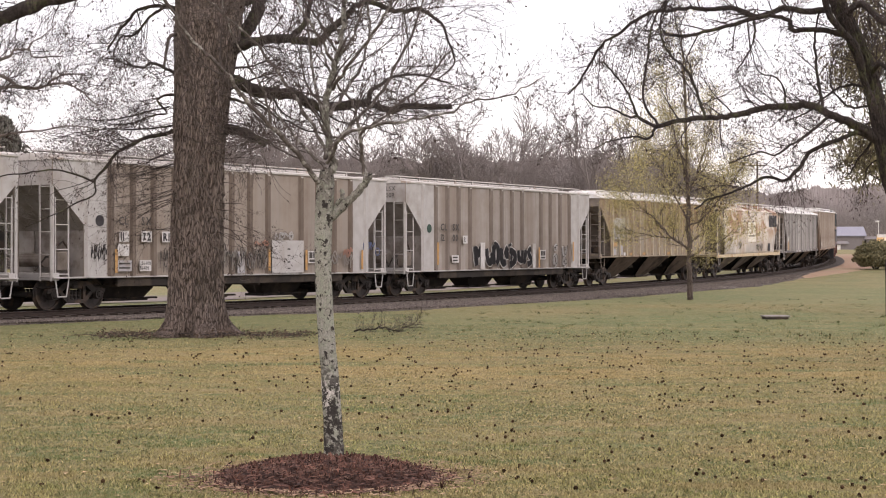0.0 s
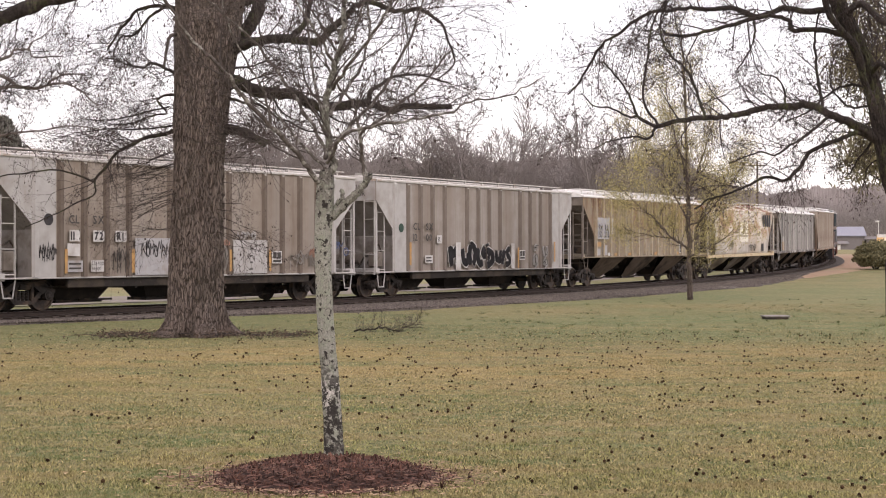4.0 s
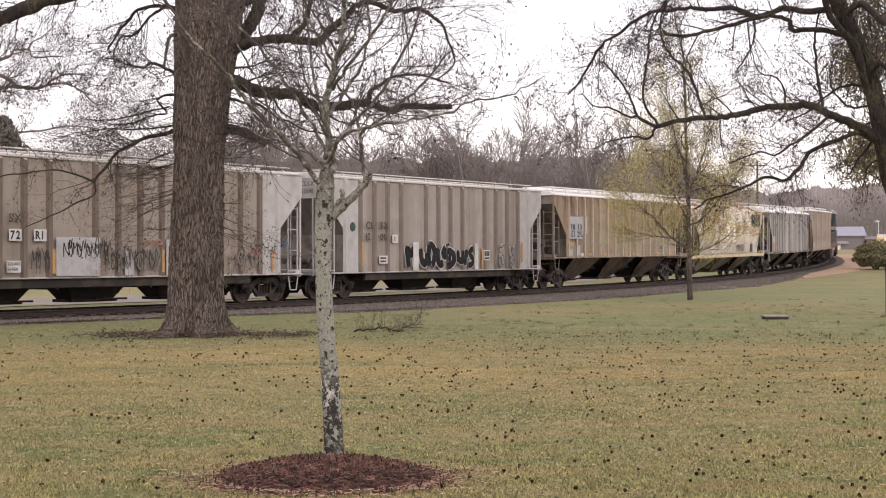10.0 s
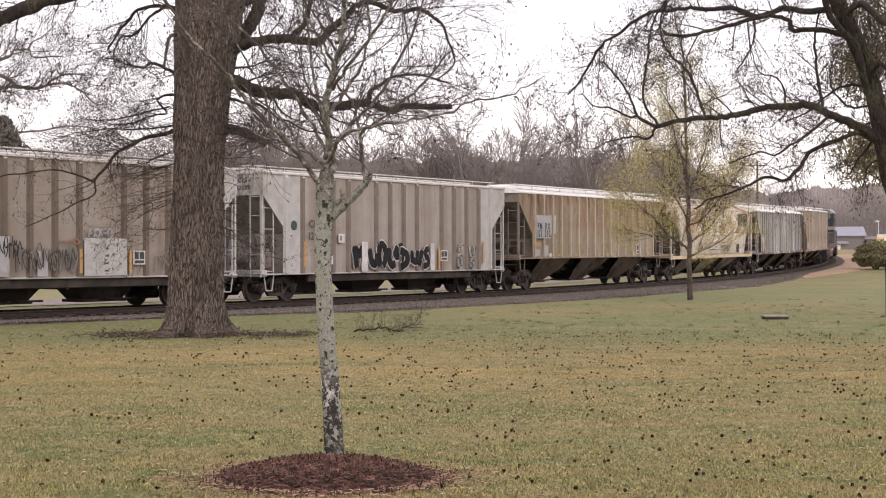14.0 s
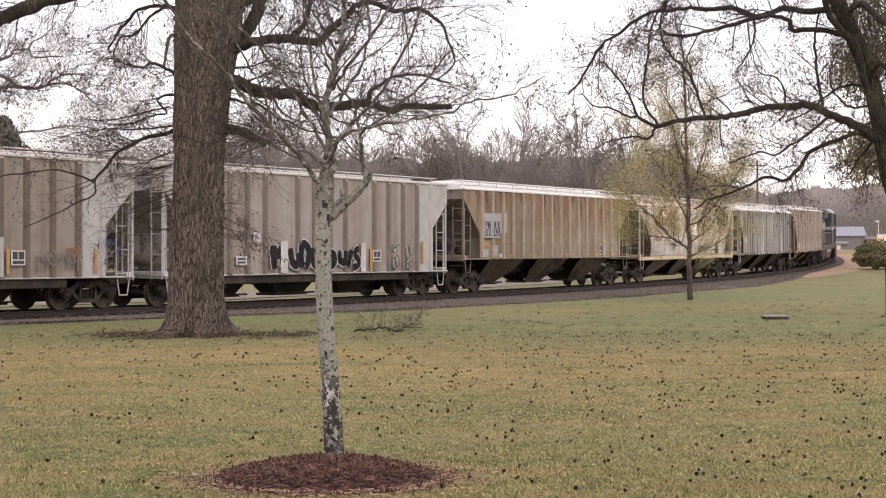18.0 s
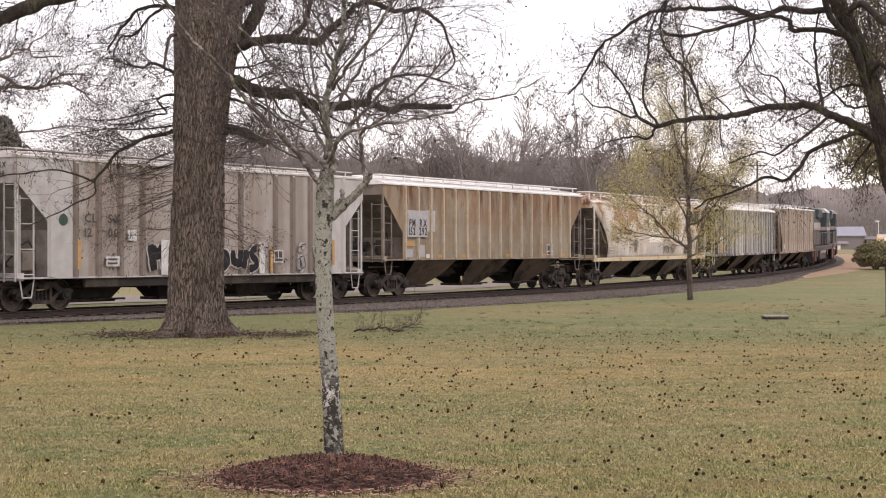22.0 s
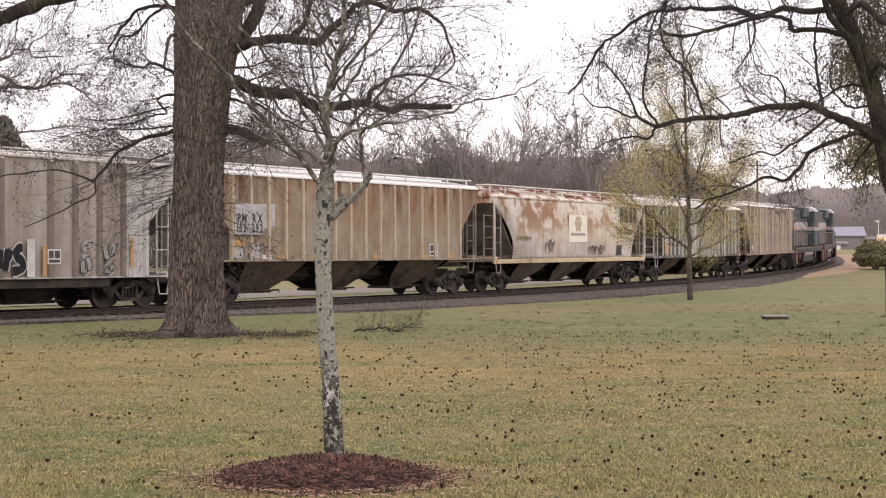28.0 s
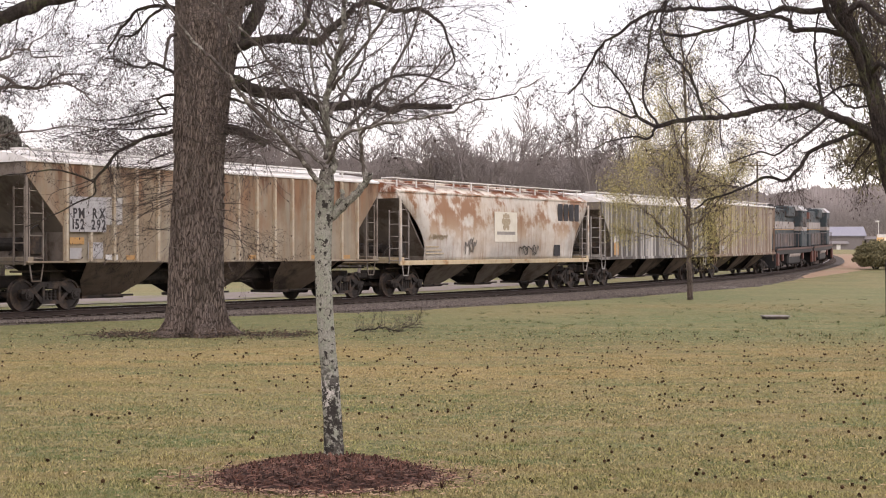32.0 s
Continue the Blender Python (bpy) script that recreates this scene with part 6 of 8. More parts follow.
limb(young_tree, young_g, [(0.03, 0.00, 3.21), (-0.08, -0.20, 3.39), (-0.20, -0.30, 3.58), (-0.31, -0.40, 3.83)], 0.014, 0.007, YOUNG_LIMB, every=0.125, length=0.6, depth=2, up=0.04, spread=0.62, sides=8, wobble=0.15, wiggle=0.4, crook=0.12)
limb(young_tree, young_g, [(0.04, 0.00, 3.30), (0.16, 0.10, 3.50), (0.22, 0.20, 3.71), (0.31, 0.20, 3.99)], 0.014, 0.007, YOUNG_LIMB, every=0.125, length=0.6, depth=2, up=0.04, spread=0.62, sides=8, wobble=0.15, wiggle=0.4, crook=0.12)
limb(young_tree, young_g, [(-0.47, -0.30, 2.70), (-0.52, -0.30, 2.91), (-0.64, -0.40, 3.16), (-0.76, -0.50, 3.46), (-0.83, -0.50, 3.77)], 0.012, 0.005, YOUNG_LIMB, every=0.125, length=0.6, depth=2, up=0.04, spread=0.62, sides=8, wobble=0.15, wiggle=0.4, crook=0.12)
part("twig_growth", young_g.twig_mesh("twigs", PALE_TWIG, thick=1.1), None, young_tree)["kind"] = "stuff"
part("bud_growth", young_g.leaf_mesh("buds", BUD_MAT, 0.16, 0.032, slim=0.5), None, young_tree)["kind"] = "stuff" 

# the leaning oak whose boughs hang over the lawn
leaning_oak = thing("oak_tree", pose(8.27, 25.00, 0.00), "dark leaning oak with long bare boughs and withered leaf specks", "tree")
lean_g = Grower(37)
bark_trunk(leaning_oak, [(0.09, 0.00, -0.22), (-0.28, 0.00, 1.16), (-0.74, 0.00, 2.45), (-1.00, 0.00, 3.29), (-1.15, 0.00, 4.12), (-1.34, 0.00, 4.86), (-1.62, 0.00, 5.50), (-1.87, 0.00, 6.06), (-2.12, 0.00, 6.70)], [0.369, 0.277, 0.203, 0.166, 0.152, 0.152, 0.148, 0.139, 0.120], DARK_BARK, sides=72, rows=150, ridge=0.03, flare=0.2)
limb(leaning_oak, lean_g, [(-1.11, 0.00, 3.65), (-1.48, 0.00, 3.86), (-1.75, 0.00, 4.02), (-2.03, 0.00, 4.16), (-2.35, 0.00, 4.23), (-2.68, 0.00, 4.25), (-3.05, 0.00, 4.21), (-3.42, 0.00, 4.10), (-3.79, 0.00, 4.06), (-4.29, 0.00, 3.98), (-4.80, 0.00, 3.89)], 0.082, 0.038, DARK_BARK, every=0.15, length=0.68, depth=2, up=0.0)
limb(leaning_oak, lean_g, [(-4.80, 0.00, 3.89), (-5.08, 0.00, 4.06), (-5.28, 0.00, 4.49), (-5.49, 0.00, 4.76), (-5.65, 0.00, 4.95), (-5.80, 0.00, 4.86)], 0.025, 0.009, DARK_BARK, every=0.15, length=0.68, depth=2, up=0.0)
limb(leaning_oak, lean_g, [(-4.80, 0.00, 3.89), (-4.91, 0.00, 3.70), (-5.17, 0.00, 3.75), (-5.54, 0.00, 3.65), (-5.82, 0.00, 3.52)], 0.025, 0.009, DARK_BARK, every=0.15, length=0.68, depth=2, up=0.0)
limb(leaning_oak, lean_g, [(-5.08, 0.00, 4.06), (-5.28, 0.00, 4.06), (-5.54, 0.00, 4.21), (-5.82, 0.00, 4.25), (-6.00, 0.00, 4.44)], 0.022, 0.009, DARK_BARK, every=0.15, length=0.68, depth=2, up=0.0)
limb(leaning_oak, lean_g, [(-1.15, 0.00, 3.61), (-1.52, 0.00, 3.75), (-1.94, 0.00, 3.67), (-2.22, 0.00, 3.49), (-2.47, 0.00, 3.19), (-2.68, 0.00, 3.03), (-2.95, 0.00, 3.06), (-3.23, 0.00, 2.95), (-3.56, 0.00, 2.78), (-3.92, 0.00, 2.73), (-4.16, 0.00, 2.55)], 0.044, 0.013, DARK_BARK, every=0.13, length=0.55, depth=2, up=-0.1)
limb(leaning_oak, lean_g, [(-1.99, 0.00, 4.04), (-2.29, -0.30, 3.81), (-2.70, -0.50, 3.54), (-2.99, -0.60, 3.38), (-3.28, -0.70, 3.44), (-3.75, -0.80, 3.24)], 0.028, 0.009, DARK_BARK, every=0.15, length=0.68, depth=2, up=0.0)
limb(leaning_oak, lean_g, [(-1.55, 0.00, 5.27), (-1.80, 0.00, 5.41), (-2.12, 0.00, 5.46), (-2.54, 0.00, 5.50), (-2.60, 0.00, 5.67), (-2.95, 0.00, 5.69), (-3.42, 0.00, 5.59), (-3.92, 0.00, 5.52), (-4.29, 0.00, 5.39), (-4.66, 0.00, 5.46)], 0.050, 0.025, DARK_BARK, every=0.15, length=0.68, depth=2, up=0.0)
limb(leaning_oak, lean_g, [(-1.75, 0.00, 5.78), (-2.12, 0.40, 5.86), (-2.59, 0.60, 5.93), (-3.04, 0.70, 5.83), (-3.45, 0.80, 5.96), (-3.91, 0.90, 5.98), (-4.37, 1.00, 5.96), (-4.94, 1.10, 5.84), (-5.26, 1.20, 5.63), (-5.54, 1.30, 5.36), (-5.78, 1.40, 4.98), (-6.11, 1.50, 4.57)], 0.057, 0.016, DARK_BARK, every=0.15, length=0.68, depth=2, up=0.0)
limb(leaning_oak, lean_g, [(-3.04, 0.70, 5.83), (-3.04, 0.70, 5.51), (-3.14, 0.70, 5.18), (-3.33, 0.70, 4.89)], 0.022, 0.009, DARK_BARK, every=0.15, length=0.68, depth=2, up=0.0)
limb(leaning_oak, lean_g, [(-2.01, 0.00, 4.13), (-2.07, 0.20, 4.51), (-2.09, 0.30, 4.99), (-2.09, 0.40, 5.37), (-2.01, 0.40, 5.84)], 0.028, 0.016, DARK_BARK, every=0.15, length=0.68, depth=2, up=0.0)
limb(leaning_oak, lean_g, [(-2.68, 0.00, 4.25), (-2.65, 0.20, 4.51), (-2.75, 0.30, 4.72), (-3.01, 0.40, 4.81), (-3.13, 0.50, 5.20)], 0.019, 0.009, DARK_BARK, every=0.15, length=0.68, depth=2, up=0.0)
limb(leaning_oak, lean_g, [(-3.97, 0.00, 4.04), (-4.03, 0.20, 4.32), (-4.20, 0.30, 4.80), (-4.56, 0.40, 5.19), (-4.64, 0.50, 5.67), (-4.45, 0.50, 6.14)], 0.025, 0.016, DARK_BARK, every=0.15, length=0.68, depth=2, up=0.0)
limb(leaning_oak, lean_g, [(-4.76, 0.00, 3.91), (-4.95, 0.30, 4.33), (-4.89, 0.40, 5.00), (-4.78, 0.50, 5.58), (-4.54, 0.50, 6.05)], 0.022, 0.016, DARK_BARK, every=0.15, length=0.68, depth=2, up=0.0)
limb(leaning_oak, lean_g, [(-1.29, 0.00, 4.76), (-1.22, -0.40, 4.90), (-1.01, -0.60, 4.60), (-0.62, -0.80, 4.49)], 0.044, 0.025, DARK_BARK, every=0.15, length=0.68, depth=2, up=0.0)
limb(leaning_oak, lean_g, [(-1.66, 0.00, 5.69), (-1.50, -0.40, 5.81), (-1.22, -0.70, 5.52), (-0.83, -0.90, 5.55)], 0.063, 0.044, DARK_BARK, every=0.15, length=0.68, depth=2, up=0.0)
limb(leaning_oak, lean_g, [(-1.25, 0.00, 4.49), (-1.41, 0.60, 4.65), (-1.71, 0.90, 4.54), (-2.05, 1.10, 4.22), (-2.41, 1.20, 4.08)], 0.025, 0.013, DARK_BARK, every=0.15, length=0.68, depth=2, up=0.0)
limb(leaning_oak, lean_g, [(-1.22, 0.00, 4.25), (-1.35, 1.00, 4.31), (-1.49, 1.40, 4.59), (-1.53, 1.60, 4.95), (-1.41, 1.70, 5.36)], 0.022, 0.009, DARK_BARK, every=0.12, length=0.68, depth=2, up=0.0)
limb(leaning_oak, lean_g, [(-1.37, 0.00, 4.95), (-0.97, 0.80, 5.43), (-0.80, 1.00, 5.84), (-0.47, 1.20, 6.16)], 0.025, 0.013, DARK_BARK, every=0.12, length=0.68, depth=2, up=0.0)
limb(leaning_oak, lean_g, [(-1.11, 0.00, 3.84), (-0.75, 0.60, 4.17), (-0.47, 0.90, 4.68), (-0.50, 1.10, 5.28)], 0.028, 0.013, DARK_BARK, every=0.12, length=0.68, depth=2, up=0.0)
limb(leaning_oak, lean_g, [(-1.18, 0.00, 3.98), (-1.05, 1.20, 4.02), (-1.22, 1.50, 3.94), (-1.51, 1.70, 3.96)], 0.019, 0.009, DARK_BARK, every=0.12, length=0.68, depth=2, up=0.0)
limb(leaning_oak, lean_g, [(-1.02, 0.00, 3.29), (-1.10, 0.30, 3.35), (-1.23, 0.40, 3.22), (-1.27, 0.50, 2.94)], 0.016, 0.006, DARK_BARK, every=0.06, length=0.3, depth=2, up=-0.15)
limb(leaning_oak, lean_g, [(-1.15, 0.00, 3.84), (-1.20, 0.50, 3.58), (-1.29, 0.70, 3.40), (-1.42, 0.90, 3.15)], 0.022, 0.009, DARK_BARK, every=0.09, length=0.3, depth=2, up=-0.1)
limb(leaning_oak, lean_g, [(-1.24, -0.12, 4.12), (-1.38, -0.2, 4.58), (-1.61, -0.25, 5.18), (-1.89, -0.3, 5.55), (-2.15, -0.35, 5.96), (-2.5, -0.4, 6.6)], 0.055, 0.05, DARK_BARK, every=0.4, length=0.6, depth=2)
part("twig_growth", lean_g.twig_mesh("twigs", TWIG, thick=1.2), None, leaning_oak)["kind"] = "stuff"
part("bud_growth", lean_g.leaf_mesh("buds", BUD_MAT, 0.5, 0.043, cluster=1), None, leaning_oak)["kind"] = "stuff" 

# a bare tree at the lawn's edge, its boughs reaching in
left_tree = thing("bare_tree", pose(-8.68, 26.00, 0.00), "bare grey-barked tree with thin crooked boughs", "tree")
left_g = Grower(41)
bark_trunk(left_tree, [(0.00, 0.00, -0.11), (0.02, 0.00, 1.81), (0.10, 0.00, 3.73), (0.08, 0.00, 5.17), (0.00, 0.00, 6.71)], [0.336, 0.288, 0.264, 0.240, 0.173], OAK_BARK, sides=60, rows=110, ridge=0.03, flare=0.15)
limb(left_tree, left_g, [(0.08, 0.00, 4.21), (0.58, 0.00, 4.69), (0.96, 0.00, 4.86), (1.25, 0.00, 4.79), (1.54, 0.00, 4.67), (1.87, 0.00, 4.67), (2.21, 0.00, 4.81), (2.59, 0.00, 4.84)], 0.047, 0.013, BOUGH_GREY, every=0.07, length=0.55, depth=2, up=0.1)
limb(left_tree, left_g, [(0.12, 0.00, 3.92), (0.67, 0.00, 4.40), (1.15, 0.00, 4.61), (1.73, 0.00, 4.67), (2.30, 0.00, 4.67), (2.59, 0.00, 4.50), (2.83, 0.00, 4.33)], 0.040, 0.010, BOUGH_GREY, every=0.07, length=0.55, depth=2, up=0.1)
limb(left_tree, left_g, [(0.10, 0.00, 4.50), (0.58, 0.00, 4.88), (1.06, 0.00, 5.06), (1.30, 0.00, 5.17), (1.39, 0.00, 5.31), (1.63, 0.00, 5.30), (1.73, 0.00, 5.19), (2.21, 0.00, 5.17)], 0.037, 0.010, BOUGH_GREY, every=0.07, length=0.55, depth=2, up=0.1)
limb(left_tree, left_g, [(1.63, 0.00, 5.30), (1.68, 0.00, 5.41), (1.87, 0.00, 5.51), (2.11, 0.00, 5.75)], 0.017, 0.007, BOUGH_GREY, every=0.07, length=0.55, depth=2, up=0.1)
limb(left_tree, left_g, [(0.12, 0.00, 3.25), (0.77, 0.00, 3.68), (1.25, 0.00, 3.83), (1.82, 0.00, 3.90), (2.40, 0.00, 3.97), (2.88, 0.00, 3.92)], 0.030, 0.007, BOUGH_GREY, every=0.07, length=0.55, depth=2, up=0.1)
part("twig_growth", left_g.twig_mesh("twigs", TWIG), None, left_tree)["kind"] = "stuff"
part("bud_growth", left_g.leaf_mesh("buds", BUD_MAT, 0.16, 0.05), None, left_tree)["kind"] = "stuff" 

# the small tree in first leaf
spring_tree = thing("small_tree", pose(10.01, 62.00, 0.02), "small slim tree in sparse yellow-green spring leaf", "tree")
spring_g = Grower(53)
limb(spring_tree, spring_g, [(0.00, 0.00, 0.01), (0.00, 0.00, 1.16), (-0.05, 0.00, 2.30), (-0.07, 0.00, 3.45), (-0.11, 0.00, 4.82), (-0.14, 0.00, 6.42), (-0.21, 0.00, 8.26), (-0.30, 0.00, 10.09), (-0.37, 0.00, 10.89)], 0.126, 0.034, OAK_BARK, every=0.45, length=1.2, depth=2, up=0.45, start=0.35, name="trunk", spread=0.5)
limb(spring_tree, spring_g, [(-0.05, 0.00, 1.84), (-0.29, 0.50, 2.31), (-0.82, 0.80, 2.54), (-1.72, 1.00, 2.66), (-2.51, 1.20, 2.90)], 0.046, 0.015, OAK_BARK, every=0.15, length=0.85, depth=2, up=0.35, spread=0.5, sides=7)
limb(spring_tree, spring_g, [(-0.07, 0.00, 2.07), (-0.78, -0.50, 2.52), (-1.62, -0.80, 3.31), (-2.44, -1.00, 3.98), (-3.02, -1.20, 4.54)], 0.046, 0.015, OAK_BARK, every=0.15, length=0.85, depth=2, up=0.35, spread=0.5, sides=7)
limb(spring_tree, spring_g, [(-0.07, 0.00, 2.30), (0.50, 0.40, 2.65), (1.06, 0.70, 3.12), (1.75, 0.90, 3.94), (2.47, 1.00, 4.87)], 0.046, 0.015, OAK_BARK, every=0.15, length=0.85, depth=2, up=0.35, spread=0.5, sides=7)
limb(spring_tree, spring_g, [(-0.07, 0.00, 2.99), (0.48, -0.40, 3.32), (1.11, -0.70, 4.11), (1.86, -0.90, 5.23), (2.29, -1.00, 5.90)], 0.046, 0.015, OAK_BARK, every=0.15, length=0.85, depth=2, up=0.35, spread=0.5, sides=7)
limb(spring_tree, spring_g, [(-0.09, 0.00, 3.22), (-0.55, 0.30, 4.15), (-1.08, 0.60, 5.31), (-1.75, 0.80, 6.25), (-2.20, 0.90, 7.07)], 0.046, 0.015, OAK_BARK, every=0.15, length=0.85, depth=2, up=0.35, spread=0.5, sides=7)
limb(spring_tree, spring_g, [(-0.11, 0.00, 4.13), (0.39, 0.40, 5.30), (0.88, 0.60, 6.70), (1.25, 0.70, 7.87)], 0.046, 0.015, OAK_BARK, every=0.15, length=0.85, depth=2, up=0.35, spread=0.5, sides=7)
limb(spring_tree, spring_g, [(-0.11, 0.00, 4.82), (-0.54, -0.40, 6.17), (-0.91, -0.60, 7.51), (-1.09, -0.70, 8.86)], 0.046, 0.015, OAK_BARK, every=0.15, length=0.85, depth=2, up=0.35, spread=0.5, sides=7)
limb(spring_tree, spring_g, [(-0.05, 0.00, 1.73), (0.35, -0.50, 1.96), (0.98, -0.80, 2.29), (1.62, -1.00, 2.86)], 0.046, 0.015, OAK_BARK, every=0.15, length=0.85, depth=2, up=0.35, spread=0.5, sides=7)
part("twig_growth", spring_g.twig_mesh("twigs", TWIG, thick=0.95), None, spring_tree)["kind"] = "stuff"
part("foliage", spring_g.leaf_mesh("leaves", SPRING_LEAF, 0.55, 0.048, hang=0.3, slim=0.6, cluster=4, jitter=0.2), None, spring_tree)["kind"] = "stuff" 

# ---- on the lawn ----
mulch = thing("mulch_ring", pose(-0.92, 12.25, 0), "low mound of red-brown bark mulch round the young tree", "mulch bed")


def mound(x, y):
    r = math.hypot(x / 0.90, y / 0.78)
    return 0.155 * max(0.0, 1 - r * r) ** 0.9 - 0.01


vs, fs, nr, na = [], [], 14, 48
for i in range(nr + 1):
    for j in range(na):
        w = 2 * math.pi * j / na
        q = i / nr * (0.95 + 0.13 * noise.noise(Vector((math.cos(w) * 2.2, math.sin(w) * 2.2, 1))) + 0.05 * noise.noise(Vector((math.cos(w) * 7, math.sin(w) * 7, 1))))
        x, y = 0.92 * q * math.cos(w), 0.8 * q * math.sin(w)
        vs.append((x, y, mound(x, y) + 0.012 * noise.noise(Vector((x * 9, y * 9, 0)))))
for i in range(nr):
    for j in range(na):
        a, b = i * na + j, i * na + (j + 1) % na
        fs.append((a, b, b + na, a + na))
part("mulch_bed", mesh_from("mulch_bed", vs, fs, MULCH, True), None, mulch)
n_c = 9500
cr, ca = np.sqrt(rng.random(n_c)) * (0.93 + 0.2 * rng.normal(size=n_c)), rng.uniform(0, 6.283, n_c)
cx_, cy_ = 0.94 * cr * np.cos(ca), 0.82 * cr * np.sin(ca)
cz_ = np.array([mound(a, b) for a, b in zip(cx_, cy_)]) + 0.012
CHIP = ([(-1, -0.16, 0), (1, -0.12, 0.02), (0.9, 0.14, 0.0), (-0.9, 0.18, 0.03), (0, 0, 0.13)], [(0, 1, 4), (1, 2, 4), (2, 3, 4), (3, 0, 4)])
chip_at, chip_size = np.stack([cx_, cy_, np.maximum(cz_, 0.01)], 1), rng.uniform(0.012, 0.036, n_c) + 0.03 * rng.random(n_c) ** 5
part("bark_mulch", scatter_mesh("bark_mulch", chip_at[::2], chip_size[::2] * 0.8, MULCH_CHIP, CHIP), None, mulch)["kind"] = "stuff"
part("bark_mulch", scatter_mesh("bark_mulch", chip_at[1::2], chip_size[1::2] * 1.2, MULCH_CHIP, CHIP, turn=False), None, mulch)["kind"] = "stuff"
STRAW = mat("straw_bits", (0.36, 0.25, 0.17), (0.25, 0.15, 0.10), 10, 0.9, 0, island=0.5)
n_f = 420
fr, fa = 0.86 * np.sqrt(rng.random(n_f)), rng.uniform(0, 6.283, n_f)
fx, fy = 0.92 * fr * np.cos(fa), 0.8 * fr * np.sin(fa)
fz = np.array([mound(a, b) for a, b in zip(fx, fy)]) + 0.022
FIBRE = ([(-1, -0.05, 0), (0, -0.02, 0.16), (1, 0.06, 0.02), (0, 0.05, 0.15)], [(0, 1, 3), (1, 2, 3)])
part("shredded_fibre", scatter_mesh("shredded_fibre", np.stack([fx, fy, np.maximum(fz, 0.015)], 1), rng.uniform(0.018, 0.055, n_f), STRAW, FIBRE, turn=False), None, mulch, "pale shredded wood fibres")["kind"] = "stuff"
n_w = 1500
wr, wa = 0.85 + 0.55 * rng.random(n_w) ** 1.6, rng.uniform(0, 6.283, n_w)
wx, wy = 1.0 * wr * np.cos(wa), 0.88 * wr * np.sin(wa)
part("mulch_straw", scatter_mesh("mulch_straw", np.stack([wx, wy, np.full(n_w, 0.015)], 1), rng.uniform(0.012, 0.035, n_w), STRAW, CHIP, turn=False), None, mulch)["kind"] = "stuff"

fallen = thing("fallen_branch", pose(-1.35, 35.5, 0.0), "dead fallen branch lying on the grass", "branch")
fall_g = Grower(61)
fp = limb(fallen, fall_g, [(-0.72, 0.1, 0.03), (-0.35, 0, 0.07), (-0.05, 0, 0.14), (0.2, 0, 0.05), (0.42, -0.05, 0.05)], 0.021, 0.012, DARK_BARK, every=0.045, length=0.32, depth=2, start=0, crook=0.5, up=0.15, name="bough")
fp = limb(fallen, fall_g, [(0.2, -0.05, 0.05), (0.55, 0, 0.14), (0.78, 0.1, 0.34), (0.86, 0.1, 0.55)], 0.014, 0.006, DARK_BARK, every=0.045, length=0.3, depth=2, start=0, crook=0.5, up=0.2, name="bough")
part("twig_growth", fall_g.twig_mesh("twigs", PALE_TWIG, thick=1.3), None, fallen)["kind"] = "stuff"
debris = thing("leaf_drift", pose(-5.2, 34.2, 0.0), "drift of twigs and leaves round the oak's roots", "debris", kind="stuff")
drift_g = Grower(67)
for k in range(90):
    a = drift_g.rng.uniform(-2.2, 2.6)
    drift_g.grow(Vector((a - 0.2, drift_g.rng.uniform(-1.0, 0.4), 0.03)), Vector((drift_g.rng.uniform(-1, 1), drift_g.rng.uniform(-1, 1), 0.1)), drift_g.rng.uniform(0.2, 0.6), 0.008, 1, up=0.05)
drift_g.segs = [(a, b, min(c, 0.07), d, e, min(f_, 0.07), g_, h_) for a, b, c, d, e, f_, g_, h_ in drift_g.segs]
drift_g.tips = [((p[0], p[1], 0.05), (q[0], q[1], 0.0)) for p, q in drift_g.tips if math.hypot(p[0] + 0.45, p[1] - 0.5) > 1.05]
part("twig_growth", drift_g.twig_mesh("twigs", TWIG), None, debris)
part("foliage", drift_g.leaf_mesh("leaves", DRIFT_LEAF, 0.9, 0.05, hang=0.1, slim=0.7), None, debris)

CONCRETE = mat("weathered_concrete", (0.29, 0.265, 0.25), (0.20, 0.178, 0.166), 10, 0.9, 0.3)
for (x, y, w, d, h) in ((9.4, 43.3, 0.36, 0.3, 0.10), (14.5, 78.0, 0.42, 0.3, 0.06)):
    slab = thing("ground_slab", pose(x, y, float(ground_z(x, y)) + 0.01), "flat grey concrete slab set in the grass", "slab", "slabs in the lawn")
    part("slab_top", boxes((-w, w, -d, d, h - 0.05, h), bevel=0.012), CONCRETE, slab)
    # Solid base; its dark colour paints in the shade below the slab.
    part("slab_base", boxes((-w + 0.04, w - 0.04, -d + 0.04, d - 0.04, -0.05, h - 0.05)), STEEL_DARK, slab, "base coloured dark for the shade under the slab")

# ---- far side: dirt drive, hedges, sheds, poles ----
DIRT = mat("orange_dirt", (0.34, 0.225, 0.155), (0.25, 0.165, 0.11), 2, 0.95, 0.3, c=(0.30, 0.235, 0.15), c_scale=0.15)
v, f = [], []
for i in range(91):
    t = i / 90
    s = 62 + 86 * t
    for k, w in enumerate((1.6, 3.2 + 1.5 * t, 4.2 + 7.5 * t ** 1.5 + 0.7 * noise.noise(Vector((s * 0.35, 4, 0))) + 0.4 * noise.noise(Vector((s * 1.1, 7, 0))))):
        p = on_track(s, w, 0)
        p.z = float(ground_z(p.x, p.y)) + (0.06 if k < 2 else -0.04)
        v.append(p)
